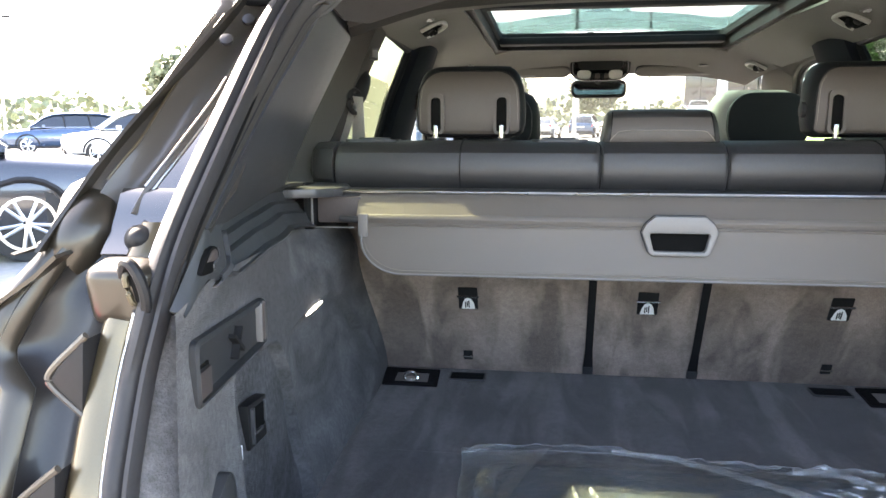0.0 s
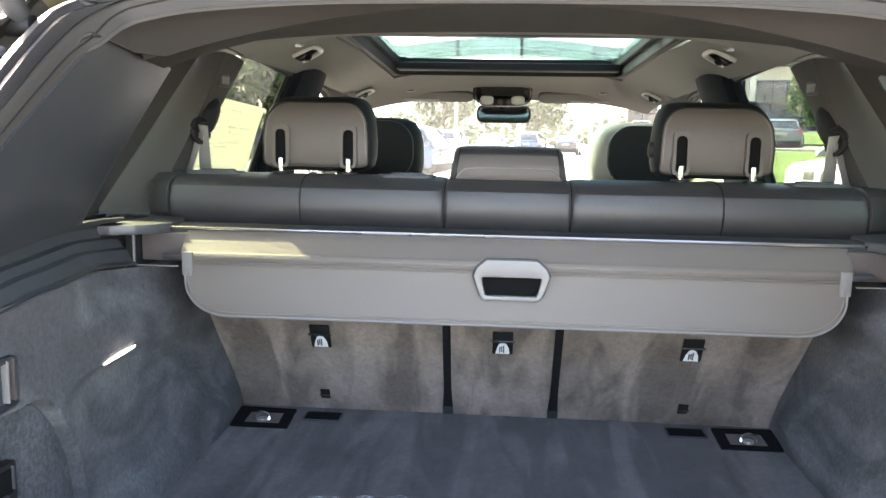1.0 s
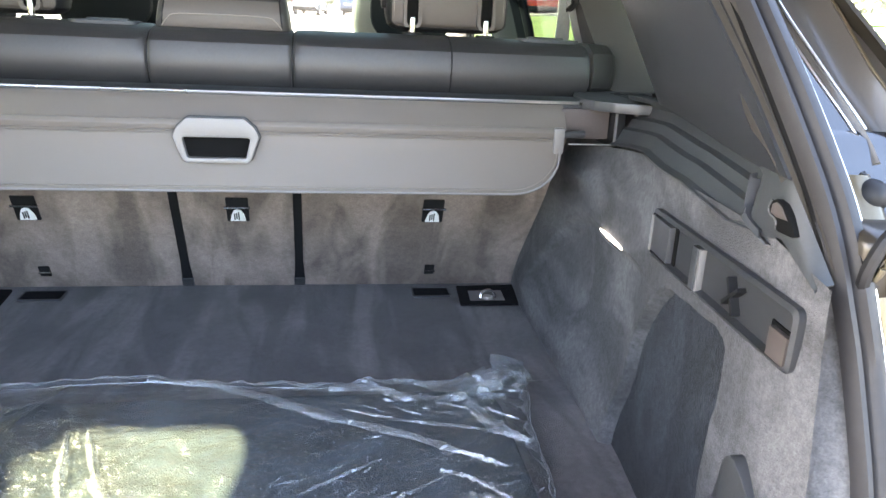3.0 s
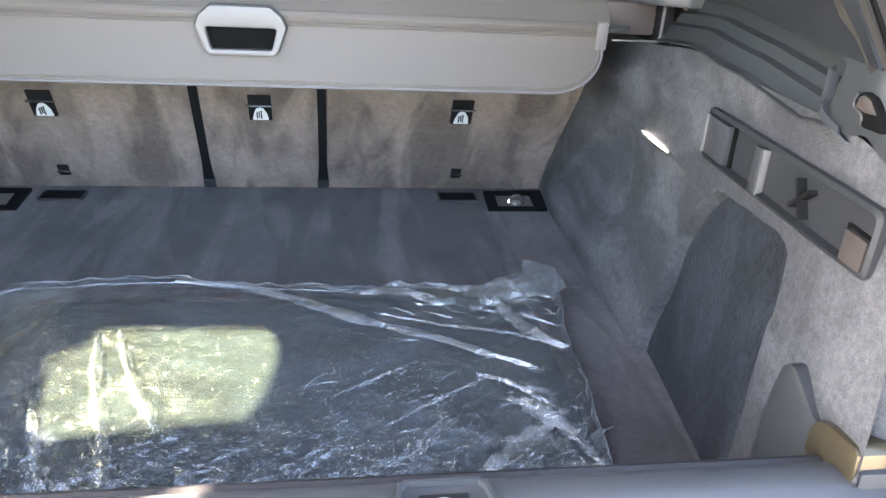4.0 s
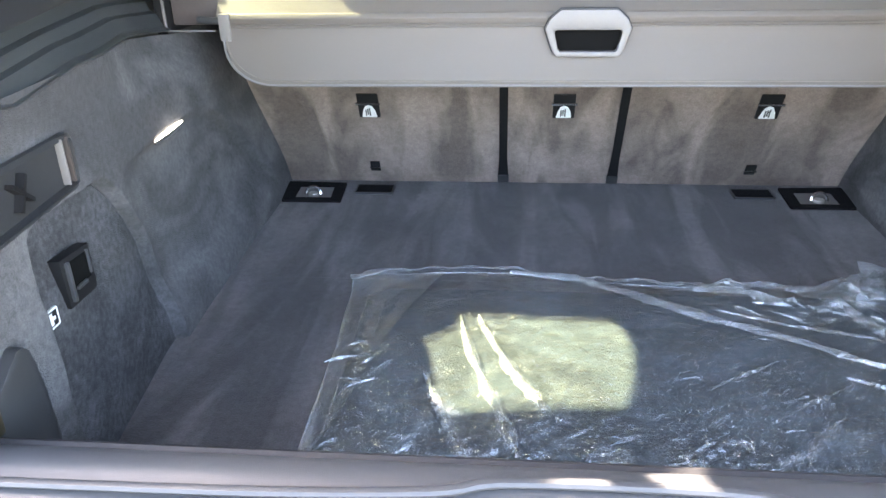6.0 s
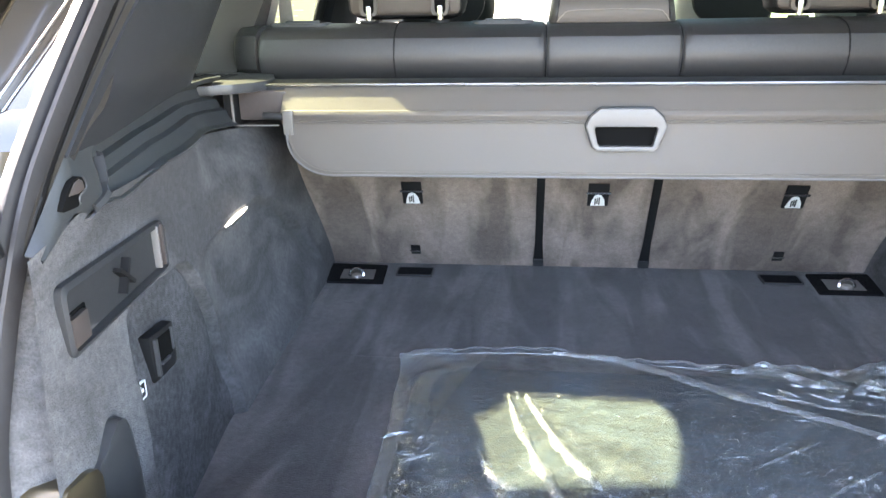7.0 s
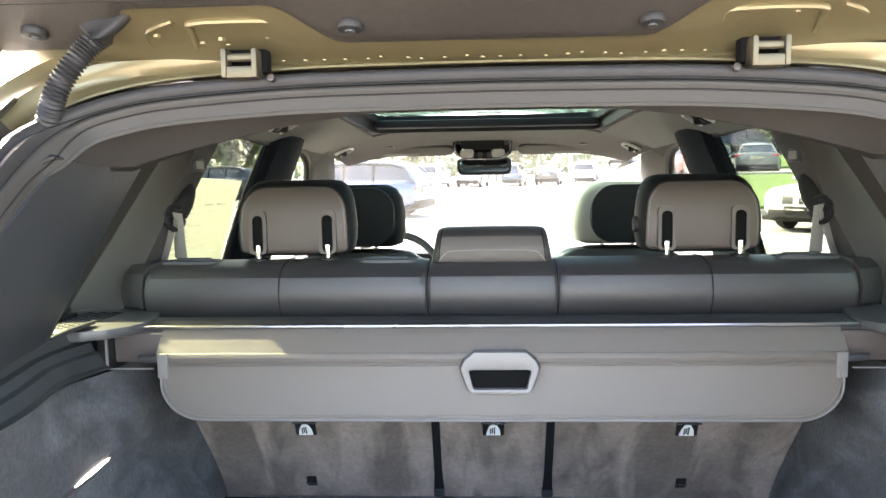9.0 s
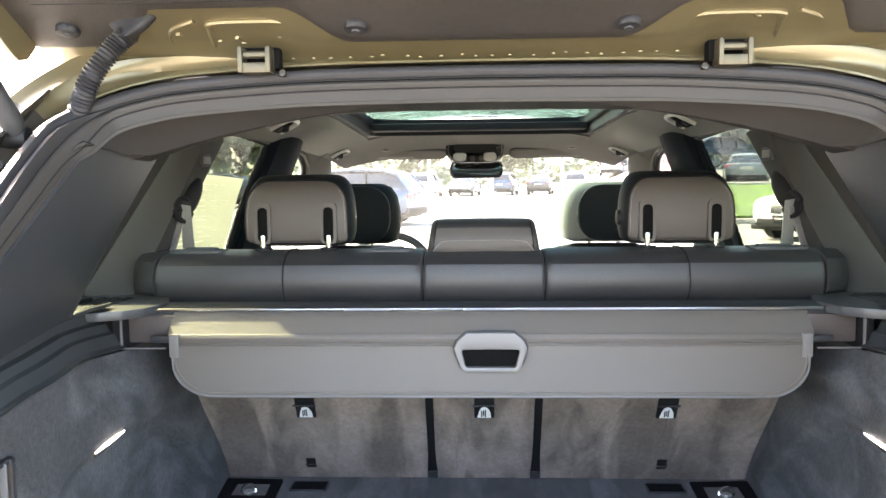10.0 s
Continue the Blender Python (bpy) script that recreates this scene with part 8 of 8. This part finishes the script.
def tree(x, y, h, spread, seed, mat=None, conifer=False):
    """Tapered trunk with limbs and a ragged crown of many small leaf clumps."""
    rnd = random.Random(seed)
    z = ground_z(x, y)
    t = thing("tree", "tall narrow dark green conifer" if conifer else "leafy green tree at the edge of the car park", "tree", "trees", m=Matrix.Translation((x, y, z)))
    bm = tube(spline([(0, 0, -0.1), (0.04 * h * rnd.uniform(-1, 1), 0.02, h * 0.35), (0.05 * h * rnd.uniform(-1, 1), 0.0, h * 0.85)], 8), 0.1, 8, radii=[0.028 * h * (1 - 0.11 * k) for k in range(8)])
    tips = []
    for k in range(9):
        a, r = rnd.uniform(0, 6.28), spread * rnd.uniform(0.4, 0.8)
        z0 = h * rnd.uniform(0.28, 0.6)
        tip = Vector((r * math.cos(a), r * math.sin(a), z0 + h * rnd.uniform(0.1, 0.3)))
        tips.append(tip)
        join(bm, tube([(0, 0, z0), tip * 0.5 + Vector((0, 0, z0 * 0.55)), tip], 0.03, 6, radii=[0.012 * h, 0.008 * h, 0.003 * h]))
    part("trunk", bm, M_BARK, t)
    verts, faces = [], []
    lumps = [(Vector((0, 0, h * 0.7)), spread * 0.7)] + [(p, spread * rnd.uniform(0.28, 0.5)) for p in tips]
    for k in range(5200 if conifer else 2600):
        if conifer:
            v = rnd.random() ** 0.8
            r = spread * (1 - v) * rnd.uniform(0.55, 1.05) + 0.06
            a = rnd.uniform(0, 6.28)
            p = Vector((r * math.cos(a), r * math.sin(a), h * (0.06 + 0.94 * v)))
        else:
            c, s = rnd.choice(lumps)
            d = Vector((rnd.gauss(0, 1), rnd.gauss(0, 1), rnd.gauss(0, 0.8))).normalized()
            p = c + d * s * rnd.uniform(0.55, 1.05)
        q = Euler((rnd.uniform(0, 6.28), rnd.uniform(0, 6.28), rnd.uniform(0, 6.28))).to_matrix()
        sz = (0.034 if not conifer else 0.014) * h * rnd.uniform(0.6, 1.2)
        i = len(verts)
        for u, w in ((-0.5, -1), (0.5, -1), (0.75, 0.1), (0, 1.1), (-0.75, 0.1)):
            verts.append(p + q @ Vector((u * sz, w * sz, 0.2 * sz * (u * u))))
        faces.append(tuple(range(i, i + 5)))
    me = bpy.data.meshes.new("crown")
    me.from_pydata(verts, [], faces)
    me.materials.append(mat or M_LEAF)
    crown = new("crown", me)
    crown.parent = t


tree(-16.0, 50.0, 7.5, 3.2, 1)
tree(-21.0, 52.0, 7.0, 3.0, 2)
tree(-26.0, 50.0, 6.5, 2.8, 3)
tree(16.5, 42.0, 7.0, 0.85, 5, M_LEAF_DARK, True)
tree(4.0, 80.0, 6.0, 3.2, 10)
tree(-6.0, 78.0, 6.5, 3.2, 11)


def far_woods():
    rnd = random.Random(3)
    verts, faces = [], []
    for k in range(9000):
        a = radians(rnd.uniform(-75, 60))
        r = rnd.uniform(110, 150)
        h = 4.5 + 2.0 * noise.noise((a * 14, 0, 0)) + 1.2 * noise.noise((a * 50, 3, 0))
        p = Vector((r * math.sin(a), r * math.cos(a), h * rnd.random()))
        q = Euler((rnd.uniform(0, 6.28), rnd.uniform(0, 6.28), rnd.uniform(0, 6.28))).to_matrix()
        sz = rnd.uniform(0.3, 0.7)
        i = len(verts)
        for u, w in ((-0.5, -1), (0.5, -1), (0.75, 0.1), (0, 1.1), (-0.75, 0.1)):
            verts.append(p + q @ Vector((u * sz, w * sz, 0)))
        faces.append(tuple(range(i, i + 5)))
    me = bpy.data.meshes.new("woods")
    me.from_pydata(verts, [], faces)
    me.materials.append(M_LEAF)
    tagged(new("woods", me), "line of far trees round the car park, haze put into their leaf colour", "trees", kind="stuff")
    rows = []
    for a in np.linspace(-1.5, 1.5, 60):
        hh = 34 + 16 * noise.noise((a * 3, 0, 1)) + 6 * noise.noise((a * 11, 0, 2))
        rows.append([(r * math.sin(a), r * math.cos(a), hh * k) for r, k in ((700, -0.02), (800, 0.55), (900, 1.0), (1000, 0.9))])
    tagged(part("backdrop", grid(rows), M_HILL), "pale dry hills on the horizon", "hills", kind="structure")


far_woods()


def building():
    m = pose(26.0, 58.0, ground_z(26, 58), 0, 0, -12)
    t = thing("building", "white low showroom building with columns and a dark eave", "building", m=m)
    part("wall", box(-16, 12, 0, 10, 0, 5.2, 0.02), M_STUCCO, t)
    part("roof", box(-17, 13, -1.6, 11, 5.2, 6.1, 0.05), M_ROOF, t)
    for k in range(9):
        x = -15 + 3.2 * k
        w = part("window", box(x - 1.2, x + 1.2, -0.06, 0.02, 0.4, 4.2, 0.01), M_CARGLASS, t)
        part("window_bar", box(x - 0.03, x + 0.03, -0.10, -0.05, 0.4, 4.2, 0.005), M_BLACK, w)
        part("column", box(x + 1.4, x + 1.75, -1.3, -0.95, 0, 5.2, 0.02), M_STUCCO, t)


building()


def lamp_post(x, y, h=8.0):
    t = thing("street_lamp", "tall grey car park lamp post", "lamp post", "lamp posts", m=Matrix.Translation((x, y, ground_z(x, y))))
    part("pole", tube([(0, 0, 0), (0, 0, h)], 0.08, 10, radii=[0.10, 0.06]), M_POLE, t)
    part("base", cyl((0, 0, 0), (0, 0, 0.7), 0.22, 16, 0.03), M_KERB, t)
    part("arm", tube([(0, 0, h - 0.1), (0.7, 0, h)], 0.03, 8), M_POLE, t)
    part("head", box(0.5, 1.1, -0.14, 0.14, h - 0.06, h + 0.06, 0.03), M_BLACK, t)


for x, y in ((-36.0, 44.0), (-24.0, 36.0), (0.8, 34.0), (4.8, 40.0), (-2.5, 40.0), (1.8, 60.0)):
    lamp_post(x, y)
